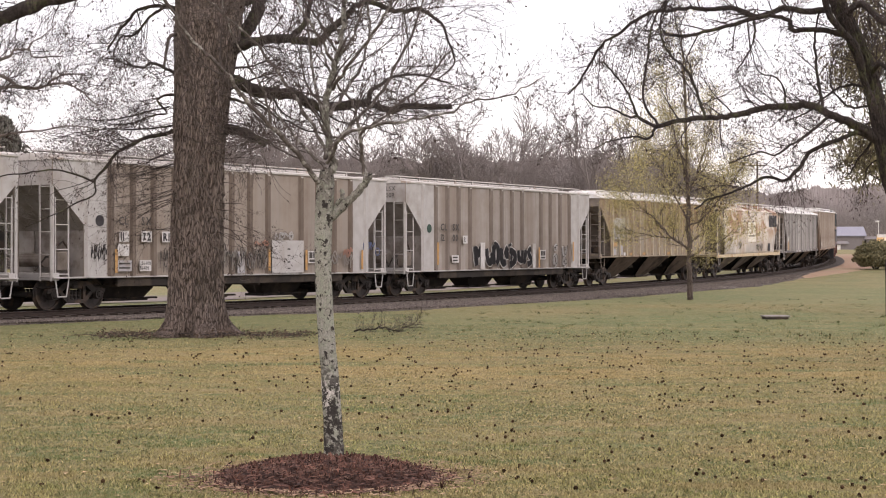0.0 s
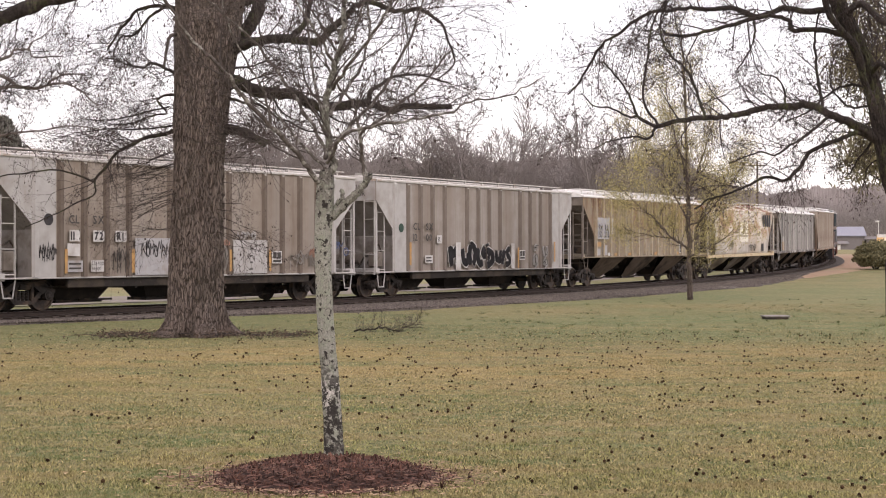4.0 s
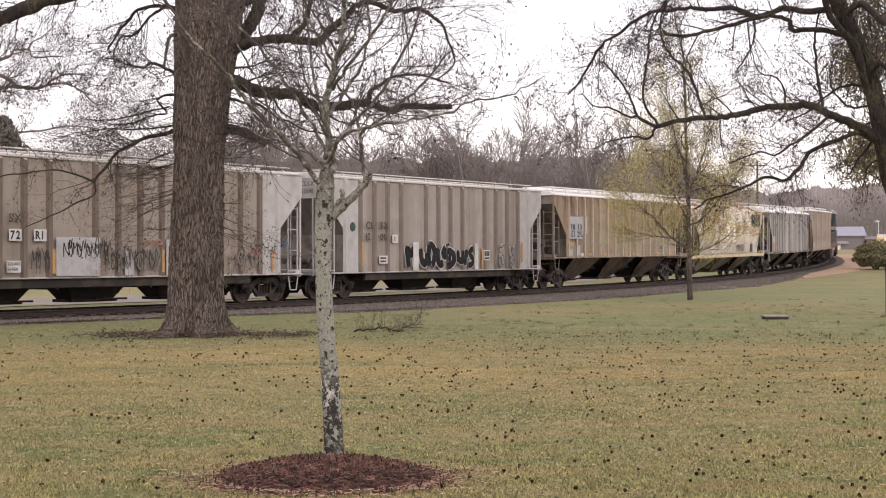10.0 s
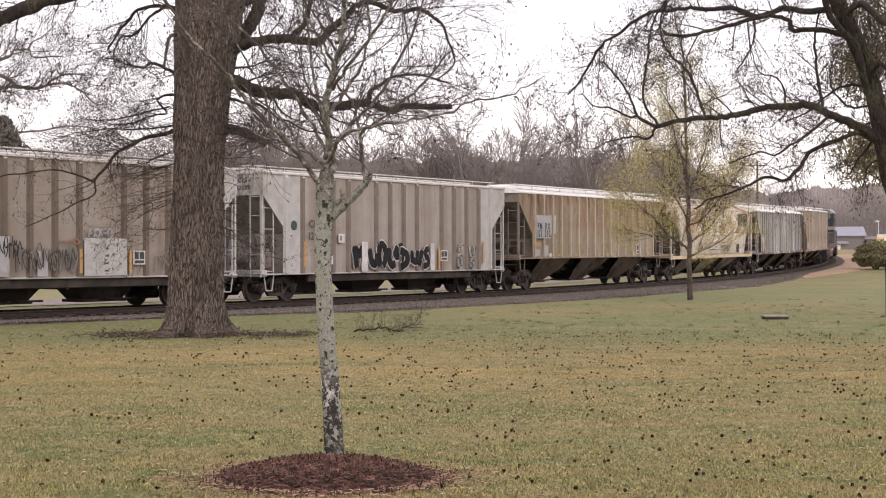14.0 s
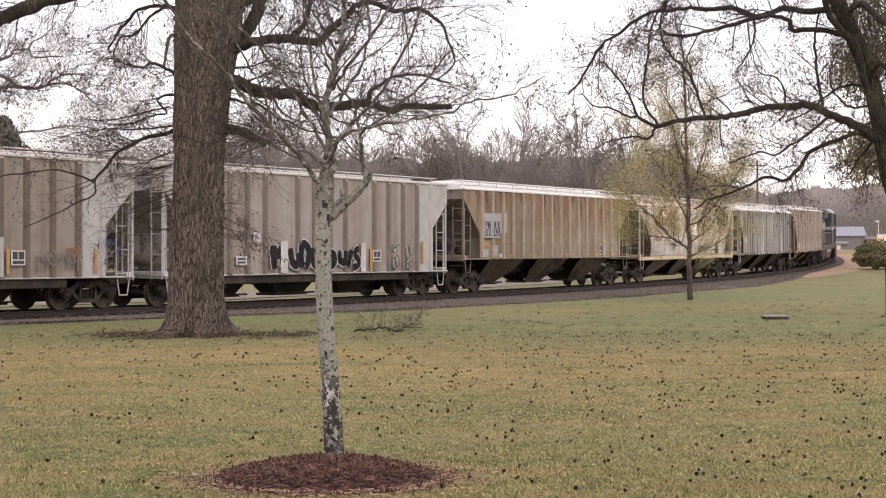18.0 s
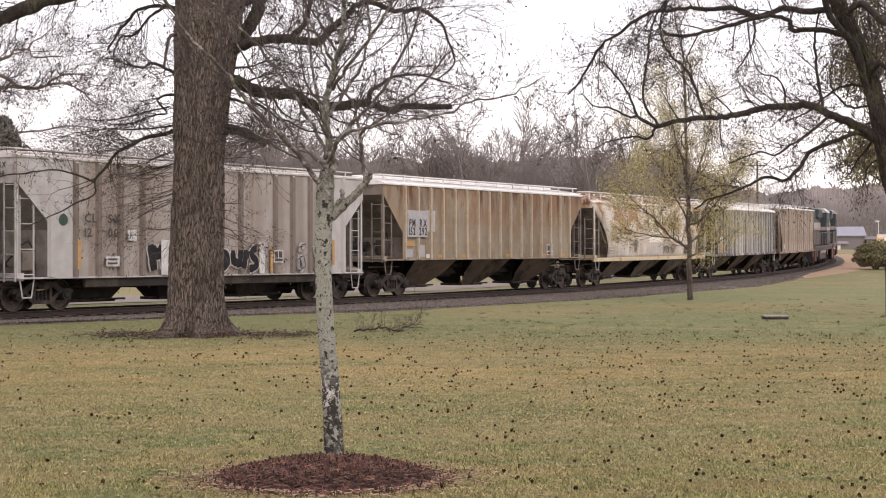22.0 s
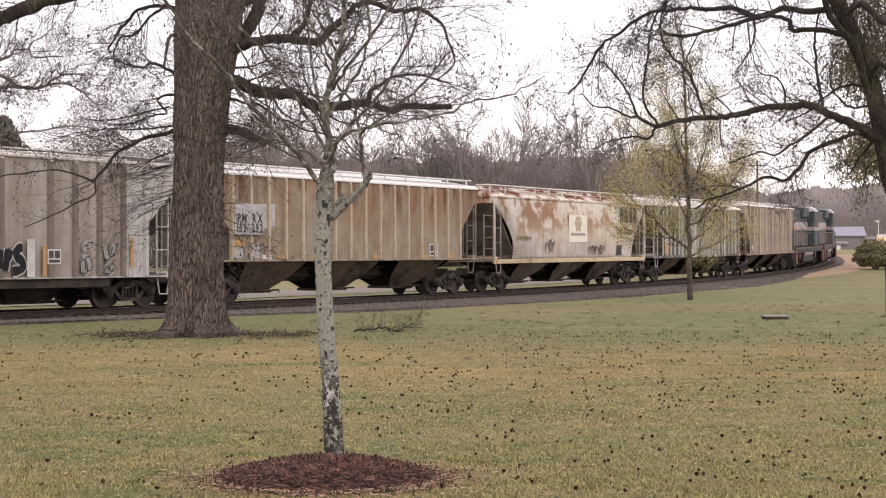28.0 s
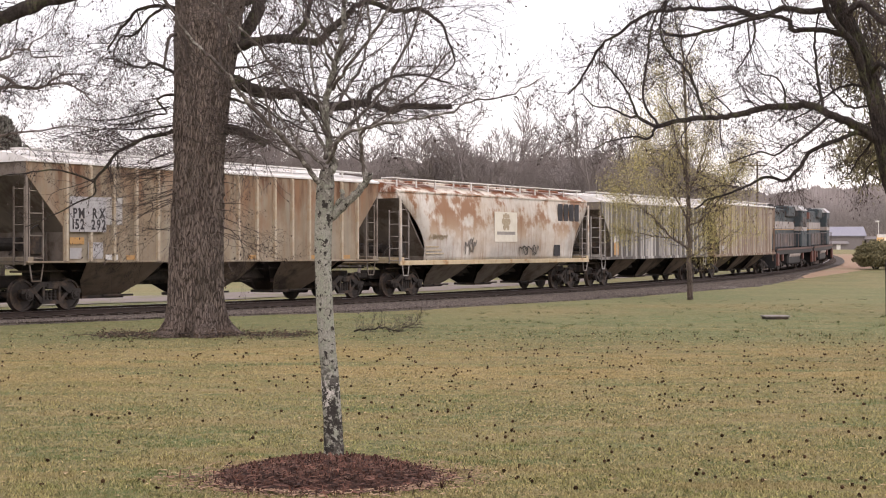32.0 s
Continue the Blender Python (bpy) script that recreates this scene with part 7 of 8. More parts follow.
for i in range(90):
    for k in range(2):
        f.append((i * 3 + k, i * 3 + k + 1, i * 3 + k + 4, i * 3 + k + 3))
drive = new("dirt_drive", mesh_from("dirt_drive", v, f, DIRT, True))
tagged(drive, "bare orange dirt strip beside the track", "dirt drive", kind="structure")


GRAVEL = mat("pale_gravel", (0.235, 0.195, 0.185), (0.17, 0.143, 0.132), 6, 0.95, 0.3, c=(0.17, 0.165, 0.09), c_scale=0.5)
v, f = [], []
for i in range(101):
    s = -45 + 1.6 * i
    for w in (-7.2 + 0.6 * noise.noise(Vector((s * 0.3, 9, 0))), -10.5, -13.6 + 0.8 * noise.noise(Vector((s * 0.25, 6, 0)))):
        p = on_track(s, w, 0)
        p.z = float(ground_z(p.x, p.y)) + 0.03
        v.append(p)
for i in range(100):
    for k in range(2):
        f.append((i * 3 + k, i * 3 + k + 3, i * 3 + k + 4, i * 3 + k + 1))
service_road = new("service_road", mesh_from("service_road", v, f, GRAVEL, True))
tagged(service_road, "pale gravel service road behind the track", "gravel road", kind="structure")


def hedge(x, y, rx, rz, seed):
    """A clipped evergreen shrub of many small leaves on short stems."""
    z0 = float(ground_z(x, y))
    ob = thing("evergreen_shrub", pose(x, y, z0), "rounded dark olive evergreen shrub on the lawn", "shrub", "shrubs by the drive")
    g = Grower(seed)
    r3 = np.random.default_rng(seed)
    n = 9000
    dirs = r3.normal(size=(n, 3))
    dirs /= np.linalg.norm(dirs, axis=1)[:, None]
    rad = 0.55 + 0.45 * r3.random(n) ** 0.35
    lump = np.array([1 + 0.34 * noise.noise(Vector(d) * 2.1 + Vector((seed, 0, 0))) + 0.22 * noise.noise(Vector(d) * 5.5 + Vector((seed, 2, 0))) for d in dirs])
    pts = dirs * (rad * lump)[:, None] * np.array([rx, rx * 0.8, rz])
    pts[:, 2] += rz * 0.92
    pts = pts[pts[:, 2] > 0.25]
    for k in range(7):
        a = k * 0.9
        g.grow(Vector((0.15 * math.cos(a), 0.15 * math.sin(a), 0)), Vector((math.cos(a), math.sin(a), 1.6)), rz * 1.1, 0.05, 2)
    part("stems", g.twig_mesh("stems", DARK_BARK), None, ob)
    part("foliage", scatter_mesh("leaves", pts, r3.uniform(0.05, 0.13, len(pts)), HEDGE_LEAF, ([(-1, 0, 0), (0, -0.55, 0.15), (1, 0, 0), (0, 0.55, 0.15)], [(0, 1, 2), (0, 2, 3)])), None, ob)["kind"] = "stuff"


for x, y, rx, rz, seed in ((34.5, 122.0, 1.75, 1.16, 3), (37.9, 126.5, 2.0, 1.1, 5), (36.1, 116.0, 1.6, 0.98, 8), (38.0, 117.0, 1.6, 1.0, 9)):
    hedge(x, y, rx, rz, seed)

SHED_WALL = mat("grey_brown_boards", (0.22, 0.20, 0.20), (0.16, 0.145, 0.145), 2, 0.9, 0.2, stretch=(1, 1, 6))
METAL_BLUE = mat("pale_blue_metal_roof", (0.27, 0.27, 0.32), (0.22, 0.22, 0.27), 1, 0.5, 0.05, stretch=(1, 6, 1))
WHITE_TRIM = mat("white_trim", (0.75, 0.74, 0.72), (0.62, 0.6, 0.58), 3, 0.7, 0.05)


def shed(x, y, w, d, wall_h, roof_h, roof_mat, label, door=True):
    z0 = float(ground_z(x, y)) - 0.05
    ob = thing("shed", pose(x, y, z0, 0, 0, -6), label, "building")
    part("wall", boxes((-w, w, -d, d, 0, wall_h)), SHED_WALL, ob)
    bm = prism([(-d - 0.4, wall_h - 0.05), (0, wall_h + roof_h), (d + 0.4, wall_h - 0.05), (d + 0.4, wall_h + 0.12), (0, wall_h + roof_h + 0.17), (-d - 0.4, wall_h + 0.12)], -w - 0.4, w + 0.4)
    part("roof", bm, roof_mat, ob, at=pose(0, 0, 0, 0, 0, 90))
    if door:
        dr = part("door", boxes((-0.1, 0.75, -d - 0.06, -d, 0, 1.65), bevel=0.02), WHITE_TRIM, ob, "white door")
        part("door_frame", boxes((-0.22, -0.12, -d - 0.09, -d, 0, 1.7), (0.77, 0.87, -d - 0.09, -d, 0, 1.7), (-0.22, 0.87, -d - 0.09, -d, 1.66, 1.76)), SHED_WALL, dr)


shed(84.6, 330.0, 2.2, 2.5, 1.75, 0.5, SHED_WALL, "low grey shed with a white door beyond the track", True)
shed(89.8, 342.0, 3.7, 4.0, 3.6, 2.0, METAL_BLUE, "barn with a pale blue metal roof among far trees", False)
shed(96.2, 340.0, 2.6, 3.0, 2.9, 0.5, SHED_WALL, "low grey farm building beyond the hedge", False)

SIGN_YELLOW = mat("warm_sign_panel", (0.75, 0.45, 0.16), (0.8, 0.6, 0.35), 1.5, 0.6, 0, c=(0.85, 0.8, 0.72), c_scale=0.9)
sign = thing("roadside_sign", pose(44.8, 152.0, float(ground_z(44.8, 152))), "white and orange panel sign beside the hedge", "sign")
part("panel", boxes((-1.7, 1.9, -0.08, 0.08, 1.75, 2.65), bevel=0.02), SIGN_YELLOW, sign)
part("top_band", boxes((-1.7, 1.9, -0.1, -0.08, 2.35, 2.65)), WHITE_TRIM, sign)
for x in (-1.2, 1.3):
    part("post", boxes((x - 0.06, x + 0.06, -0.06, 0.06, -0.1, 1.8)), STEEL_DARK, sign)


def utility_pole(x, y, h):
    z0 = float(ground_z(x, y))
    ob = thing("utility_pole", pose(x, y, z0 - 0.2), "wooden utility pole behind the track", "utility pole", "utility poles")
    bm = bmesh.new()
    rod(bm, (0, 0, 0), (0, 0, h), 0.16, 10, 0.11)
    part("pole", bm, OAK_BARK, ob)
    part("cross_arm", boxes((-1.1, 1.1, -0.06, 0.06, h - 0.7, h - 0.55)), OAK_BARK, ob)
    for k in (-1.0, -0.4, 0.4, 1.0):
        part("insulator", rods(0.05, ((k, 0, h - 0.55), (k, 0, h - 0.4)), sides=8), WHITE_TRIM, ob)


utility_pole(37.0, 180.0, 11.5)
WIRE = mat("weathered_wire", (0.12, 0.115, 0.115), (0.09, 0.085, 0.085), 3, 0.6, 0)
wires = thing("overhead_wires", pose(37.0, 180.0, 0), "thin overhead wires strung from the pole", "wires")
for k, z in enumerate((12.6, 12.1, 11.4)):
    pts = [Vector((-1.0 + 0.9 * k + 16 * i, 4.0 * i, z - 0.35 * i + 0.22 * (i - 3) ** 2 * 0.35)) for i in range(7)]
    vs, fs = [], []
    tube(vs, fs, pts, [0.018] * 7, 5)
    part("wire", mesh_from("wire", vs, fs, WIRE), None, wires)
for x, y, h in ((92.5, 325.0, 6.6), (95.5, 326.0, 6.9)):
    lamp = thing("yard_light_pole", pose(x, y, float(ground_z(x, y))), "thin pole with a small white fixture", "light pole", "yard light poles")
    part("pole", rods(0.06, ((0, 0, -0.1), (0, 0, h))), WHITE_TRIM, lamp)
    part("fixture", boxes((-0.6, 0.2, -0.15, 0.15, h - 0.25, h + 0.1), bevel=0.05), WHITE_TRIM, lamp)

# ---- woods ----


def bare_tree_meshes(seed, height, sides=3):
    """Trunk and twigs of a bare field tree with a fan of fine branches."""
    g = Grower(seed)
    r = g.rng
    trunk_h = height * r.uniform(0.14, 0.22)
    pts = [Vector((0, 0, -0.3)), Vector((r.uniform(-0.1, 0.1), 0, trunk_h * 0.5)), Vector((r.uniform(-0.2, 0.2), r.uniform(-0.2, 0.2), trunk_h))]
    vs, fs = [], []
    tube(vs, fs, smooth_run(pts, 3), [height * 0.017, height * 0.016, height * 0.015, height * 0.0145, height * 0.014, height * 0.0135, height * 0.013], 7)
    for k in range(7):
        a, tilt = k * 0.9 + r.uniform(-0.3, 0.3), r.uniform(0.12, 0.85)
        g.grow(pts[-1] - Vector((0, 0, r.uniform(0, trunk_h * 0.3))), Vector((math.cos(a) * math.sin(tilt), math.sin(a) * math.sin(tilt), math.cos(tilt))),
               height * r.uniform(0.44, 0.58), height * 0.0072, 3, up=0.06, wiggle=0.2, kids=3, spread=0.6, shrink=0.47, end=0.012)
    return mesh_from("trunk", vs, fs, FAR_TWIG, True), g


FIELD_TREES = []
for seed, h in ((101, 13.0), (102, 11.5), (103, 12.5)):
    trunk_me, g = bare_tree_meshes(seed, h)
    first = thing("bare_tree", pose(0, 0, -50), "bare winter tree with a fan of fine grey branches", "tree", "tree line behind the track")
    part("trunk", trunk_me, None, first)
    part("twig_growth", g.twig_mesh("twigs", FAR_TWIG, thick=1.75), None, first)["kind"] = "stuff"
    FIELD_TREES.append((first, h, g))

# bearing (across per metre of distance), distance, height
spots = [(0.032, 118, 12.2), (0.016, 124, 13.6), (-0.006, 126, 12.0), (-0.055, 122, 10.5), (0.075, 132, 11.0), (0.056, 140, 10.0), (0.104, 118, 13.0), (0.125, 140, 12.0),
         (-0.125, 114, 10.5), (-0.20, 108, 9.5), (-0.25, 102, 9.0), (0.155, 155, 12.0), (-0.108, 121, 12.5), (-0.078, 117, 12.0), (-0.15, 120, 11.5), (-0.03, 131, 11.5), (0.088, 126, 11.5)]
for k, (b, d, h) in enumerate(spots):
    src, h0, _ = FIELD_TREES[k % 3]
    x, y = b * d, d
    m = pose(x, y, float(ground_z(x, y)) - 0.1, 0, 0, 67 * k)
    if k < 3:
        src.matrix_basis = m @ Matrix.Scale(h / h0, 4)
        src.scale = (h / h0,) * 3
    else:
        t = copy_thing(src, m)
        t.scale = (h / h0,) * 3

# the dense wood behind: many thin trees in one sheet of growth
wood_segs = []
r5 = random.Random(77)
base_sets = [np.array(g.segs) for _, _, g in FIELD_TREES]
for k in range(110):
    b = r5.uniform(-0.34, 0.2)
    d = r5.uniform(135, 185)
    h = r5.uniform(8.5, 13.0) * d / 150 * min(1.0, max(0.45, (0.225 - b) / 0.07))
    s = base_sets[k % 3][k % 4::4].copy()
    f0 = h / FIELD_TREES[k % 3][1]
    a = r5.uniform(0, 6.28)
    rot = np.array([[math.cos(a), -math.sin(a), 0], [math.sin(a), math.cos(a), 0], [0, 0, 1]])
    x, y = b * d, d
    off = np.array([x, y, float(ground_z(x, y)) - 0.3])
    s[:, :3], s[:, 3:6] = s[:, :3] @ rot.T * f0 + off, s[:, 3:6] @ rot.T * f0 + off
    s[:, 6:] = s[:, 6:] * f0 * 1.6
    wood_segs.append(s)
wood_g = Grower(5)
wood_g.segs = np.concatenate(wood_segs)
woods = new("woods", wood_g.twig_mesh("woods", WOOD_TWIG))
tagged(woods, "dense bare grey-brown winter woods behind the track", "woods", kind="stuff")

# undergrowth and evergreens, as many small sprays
# Brush colour is lightened, with the distance haze painted in.
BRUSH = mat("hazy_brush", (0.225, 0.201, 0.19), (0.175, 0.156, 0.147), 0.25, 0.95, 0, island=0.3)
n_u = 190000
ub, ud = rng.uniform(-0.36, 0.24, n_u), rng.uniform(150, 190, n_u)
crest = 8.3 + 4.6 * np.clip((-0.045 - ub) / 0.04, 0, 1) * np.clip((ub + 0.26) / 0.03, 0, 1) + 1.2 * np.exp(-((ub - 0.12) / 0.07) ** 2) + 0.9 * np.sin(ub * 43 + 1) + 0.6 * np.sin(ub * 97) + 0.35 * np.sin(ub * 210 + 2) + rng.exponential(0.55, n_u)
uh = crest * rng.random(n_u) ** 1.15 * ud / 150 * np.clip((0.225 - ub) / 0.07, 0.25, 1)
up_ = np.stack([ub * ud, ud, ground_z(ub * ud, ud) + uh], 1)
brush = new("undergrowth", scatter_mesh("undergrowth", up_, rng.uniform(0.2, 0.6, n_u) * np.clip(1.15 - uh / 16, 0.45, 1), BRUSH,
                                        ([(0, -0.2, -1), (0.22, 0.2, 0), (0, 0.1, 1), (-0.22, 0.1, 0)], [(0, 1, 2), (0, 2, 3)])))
tagged(brush, "hazy grey-brown undergrowth of the far woods", "undergrowth", kind="stuff")


def evergreen(x, y, h, w, seed):
    z0 = float(ground_z(x, y))
    ob = thing("evergreen_tree", pose(x, y, z0), "dark evergreen standing among bare trees", "tree", "evergreens in the woods")
    bm = bmesh.new()
    rod(bm, (0, 0, -0.2), (0, 0, h * 0.9), h * 0.016, 8, h * 0.004)
    part("trunk", bm, DARK_BARK, ob)
    r6 = np.random.default_rng(seed)
    n = 3800
    t = r6.random(n) ** 0.8
    a = r6.uniform(0, 6.283, n)
    lump = np.array([1 + 0.5 * noise.noise(Vector((math.cos(q) * 1.4, math.sin(q) * 1.4, k * h * 0.45 + seed))) for q, k in zip(a, t)])
    rad = w * (np.sin(np.pi * np.clip(t * 0.85 + 0.13, 0, 1)) ** 0.7) * lump * r6.random(n) ** 0.45
    p = np.stack([rad * np.cos(a), rad * np.sin(a), h * (0.22 + 0.78 * t)], 1)
    part("foliage", scatter_mesh("foliage", p, r6.uniform(0.12, 0.32, n) * h / 9, PINE_LEAF, ([(-1, 0, 0), (0, -0.3, 0.1), (1, 0, 0), (0, 0.3, 0.1)], [(0, 1, 2), (0, 2, 3)])), None, ob)["kind"] = "stuff"


for k, (b, d, h, w) in enumerate(((-0.288, 80, 9.0, 1.6), (-0.030, 148, 9.9, 3.0), (0.012, 146, 10.8, 1.7), (-0.012, 150, 9.2, 2.6), (0.168, 165, 9.5, 1.9), (0.118, 150, 10.2, 2.4),
                                  (0.04, 155, 7.5, 2.6))):
    evergreen(b * d, d, h, w, 200 + k)

# a pine beyond the leaning oak: a few ragged tufts on long boughs
pine = thing("pine_tree", pose(13.2, 45.0, 0), "tall dull olive pine with ragged needle tufts", "tree")
pine_g = Grower(91)
OLIVE_NEEDLE = mat("olive_pine_needle", (0.215, 0.19, 0.105), (0.145, 0.128, 0.075), 4, 0.9, 0, island=0.4)
limb(pine, pine_g, [(0, 0, -0.2), (0.05, 0, 4), (-0.05, 0.1, 8), (0, 0, 12)], 0.2, 0.07, DARK_BARK, every=0, name="trunk")
tuft = []
for k, (z, a, ln) in enumerate(((7.4, 3.05, 1.15), (6.9, 3.4, 1.3), (7.7, 2.7, 0.9), (4.7, 3.1, 0.95), (4.2, 3.4, 0.9), (5.0, 2.8, 0.7), (5.9, 4.6, 0.8), (8.6, 3.0, 0.7), (9.3, 3.6, 0.9), (6.2, 0.3, 1.3), (8.0, 0.6, 1.2), (4.9, 0.1, 1.4), (9.6, 5.2, 1.0), (10.8, 2.0, 0.8))):
    tip = Vector((ln * math.cos(a), ln * math.sin(a), z + 0.1))
    limb(pine, pine_g, [(0, 0, z - 0.35), tuple(tip * 0.5 + Vector((0, 0, z * 0.5 - 0.2))), tuple(tip)], 0.03, 0.012, DARK_BARK, every=0, sides=6, name="bough")
    tuft.append(np.array(tip) * np.array([0.8, 0.8, 1]) + rng.normal(0, 1, (800, 3)) * np.array([0.46, 0.46, 0.31]))
tuft = np.concatenate(tuft)
part("foliage", scatter_mesh("foliage", tuft, rng.uniform(0.06, 0.15, len(tuft)), OLIVE_NEEDLE, ([(-1, 0, 0), (0, -0.2, 0.05), (1, 0, 0), (0, 0.2, 0.05)], [(0, 1, 2), (0, 2, 3)])), None, pine)["kind"] = "stuff"

# Distance haze is mixed into these two far wood colours.
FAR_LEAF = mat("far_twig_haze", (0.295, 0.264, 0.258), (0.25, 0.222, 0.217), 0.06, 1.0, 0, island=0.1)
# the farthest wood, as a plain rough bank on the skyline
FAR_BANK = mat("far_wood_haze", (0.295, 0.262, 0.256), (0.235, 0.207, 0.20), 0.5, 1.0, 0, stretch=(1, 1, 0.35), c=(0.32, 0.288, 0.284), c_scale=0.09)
v, f = [], []
nb = 2600
for i in range(nb + 1):
    b = -0.5 + 1.1 * i / nb
    d = 440
    right = min(max((b - 0.15) / 0.06, 0), 1)
    h = 30.0 + random.uniform(-0.4, 0.4) + 1.6 * noise.noise(Vector((b * 40, 0, 0))) + 0.8 * noise.noise(Vector((b * 160, 3, 0))) + 0.5 * noise.noise(Vector((b * 500, 5, 0))) + right * -10.5 + 2.6 * min(max((b - 0.215) / 0.03, 0), 1) + 1.2 * noise.noise(Vector((b * 70, 8, 0)))
    v += [(b * d, d + 2 * noise.noise(Vector((b * 60, 1, 1))), 0.5), (b * d, d, h * 0.55), (b * d, d + 3, h)]
for i in range(nb):
    for k in (0, 1):
        f.append((i * 3 + k, i * 3 + 3 + k, i * 3 + 4 + k, i * 3 + 1 + k))
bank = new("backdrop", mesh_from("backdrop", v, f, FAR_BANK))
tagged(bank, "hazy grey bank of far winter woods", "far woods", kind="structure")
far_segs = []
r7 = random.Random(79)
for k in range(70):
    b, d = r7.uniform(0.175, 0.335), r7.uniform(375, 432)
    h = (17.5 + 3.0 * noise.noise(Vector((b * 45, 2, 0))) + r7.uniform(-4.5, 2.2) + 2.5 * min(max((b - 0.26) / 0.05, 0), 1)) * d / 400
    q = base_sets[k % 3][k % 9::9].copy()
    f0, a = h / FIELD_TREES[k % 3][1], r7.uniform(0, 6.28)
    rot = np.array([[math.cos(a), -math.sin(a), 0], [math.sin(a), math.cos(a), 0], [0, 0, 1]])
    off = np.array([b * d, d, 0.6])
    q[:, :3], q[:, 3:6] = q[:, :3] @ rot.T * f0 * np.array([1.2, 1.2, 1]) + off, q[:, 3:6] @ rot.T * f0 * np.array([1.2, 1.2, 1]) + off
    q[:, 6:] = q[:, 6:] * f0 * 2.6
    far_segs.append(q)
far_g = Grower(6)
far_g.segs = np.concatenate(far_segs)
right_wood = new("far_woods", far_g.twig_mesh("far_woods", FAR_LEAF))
tagged(right_wood, "hazy bare woods beyond the barn", "woods", kind="stuff")

# ---- markings and graffiti on the cars ----
def at_side(car_mid):
    return lambda s: s - car_mid


# the tan car: stencils, patches and tags
m1 = at_side(8.375)
for words, s0, z in (("CL", 2.72, 2.52), ("SX", 3.66, 2.52)):
    lettering(words, 0.34, car_1172, m1(s0), z, STENCIL, -1.672, stretch=0.95, offset=0.006)
for words, s0, s1 in (("11", 2.74, 3.14), ("72", 3.66, 4.1), ("R1", 4.55, 5.0)):
    plate(car_1172, m1(s0), m1(s1), 2.0, 2.33, WHITE_PAINT, -1.668, "number_patch", "white stencil patch")
    lettering(words, 0.32, car_1172, m1(s0) + 0.045, 2.055, BLACK_PAINT, -1.678, "stencil", 0.9, offset=0.012)
plate(car_1172, m1(2.66), m1(3.14), 1.58, 1.94, WHITE_PAINT, -1.668, "painted_patch", "white painted patch", 0.03)
plate(car_1172, m1(2.66), m1(3.25), 1.12, 1.45, PALE_PATCH, -1.668, "data_patch")
plate(car_1172, m1(3.58), m1(4.08), 1.12, 1.45, WHITE_PAINT, -1.668, "data_patch", "white data patch with dark bars")
for words, z in (("206400", 1.31), ("56400", 1.16)):
    lettering(words, 0.155, car_1172, m1(3.6), z, BLACK_PAINT, -1.676, "stencil", 0.85)
for z in (1.2, 1.33):
    plate(car_1172, m1(2.72), m1(3.18), z, z + 0.05, STENCIL, -1.675, "data_bar")
for s in (2.56, 5.22, 9.62, 11.6, 14.85):
    plate(car_1172, m1(s), m1(s) + 0.11, 1.08, 1.78, ORANGE_MARK, -1.671, "reflector", "yellow-orange reflective strip")
part("placard", lathe([(0, 0.17), (0.01, 0.17)], 20), BLACK_PAINT, car_1172, "round dark plate", at=pose(m1(2.02), -1.608, 2.62))
plate(car_1172, m1(5.36), m1(7.05), 1.0, 2.12, PALE_PATCH, -1.668, "painted_patch", "large pale grey patch")
plate(car_1172, m1(9.8), m1(11.5), 1.0, 2.1, WHITE_END, -1.668, "painted_patch", "large white patch with dotted stencils")
plate(car_1172, m1(8.05), m1(8.42), 1.0, 1.72, PALE_PATCH, -1.668, "painted_patch", "narrow pale patch")
for k in range(4):
    plate(car_1172, m1(10.62), m1(10.76), 1.12 + k * 0.22, 1.17 + k * 0.22, STENCIL, -1.677, "data_bar")
# scribbled tags
tag = random.Random(9)


def scribble(car, x0, x1, z0, z1, n, width, material, y, label):
    rows = []
    for k in range(n):
        a = x0 + (x1 - x0) * (k + 0.1) / n
        w = (x1 - x0) / n
        if k % 2:
            rows.append([(a, z0 + (z1 - z0) * tag.uniform(0.3, 0.7)), (a + w * 0.6, z0 + (z1 - z0) * tag.uniform(0.6, 1.1)), (a + w * 1.1, z0 + (z1 - z0) * tag.uniform(0.2, 0.5)), (a + w * 0.5, z0 + (z1 - z0) * tag.uniform(-0.1, 0.2)), (a + w * 0.1, z0 + (z1 - z0) * 0.5)])
        rows.append([(a + w * tag.uniform(-0.1, 0.3), z0 + (z1 - z0) * tag.uniform(0, 0.2)), (a + w * tag.uniform(0.0, 0.5), z1 - (z1 - z0) * tag.uniform(0, 0.25)),
                     (a + w * tag.uniform(0.4, 0.9), z0 + (z1 - z0) * tag.uniform(0.2, 0.6)), (a + w * tag.uniform(0.7, 1.2), z0 + (z1 - z0) * tag.uniform(0.1, 0.9))])
    strokes(car, rows, width, material, y, "graffiti_tag", label)


scribble(car_1172, m1(5.6), m1(7.5), 1.5, 2.2, 11, 0.016, BLACK_PAINT, -1.678, "black sprayed tag")
scribble(car_1172, m1(1.5), m1(2.3), 1.4, 2.05, 9, 0.012, BLACK_PAINT, -1.60, "black sprayed tag")
scribble(car_1172, m1(7.2), m1(9.5), 1.05, 2.0, 9, 0.013, STENCIL, -1.676, "thin dark sprayed lines")
scribble(car_1172, m1(4.4), m1(5.1), 1.05, 1.95, 4, 0.014, STENCIL, -1.676, "thin dark sprayed lines")
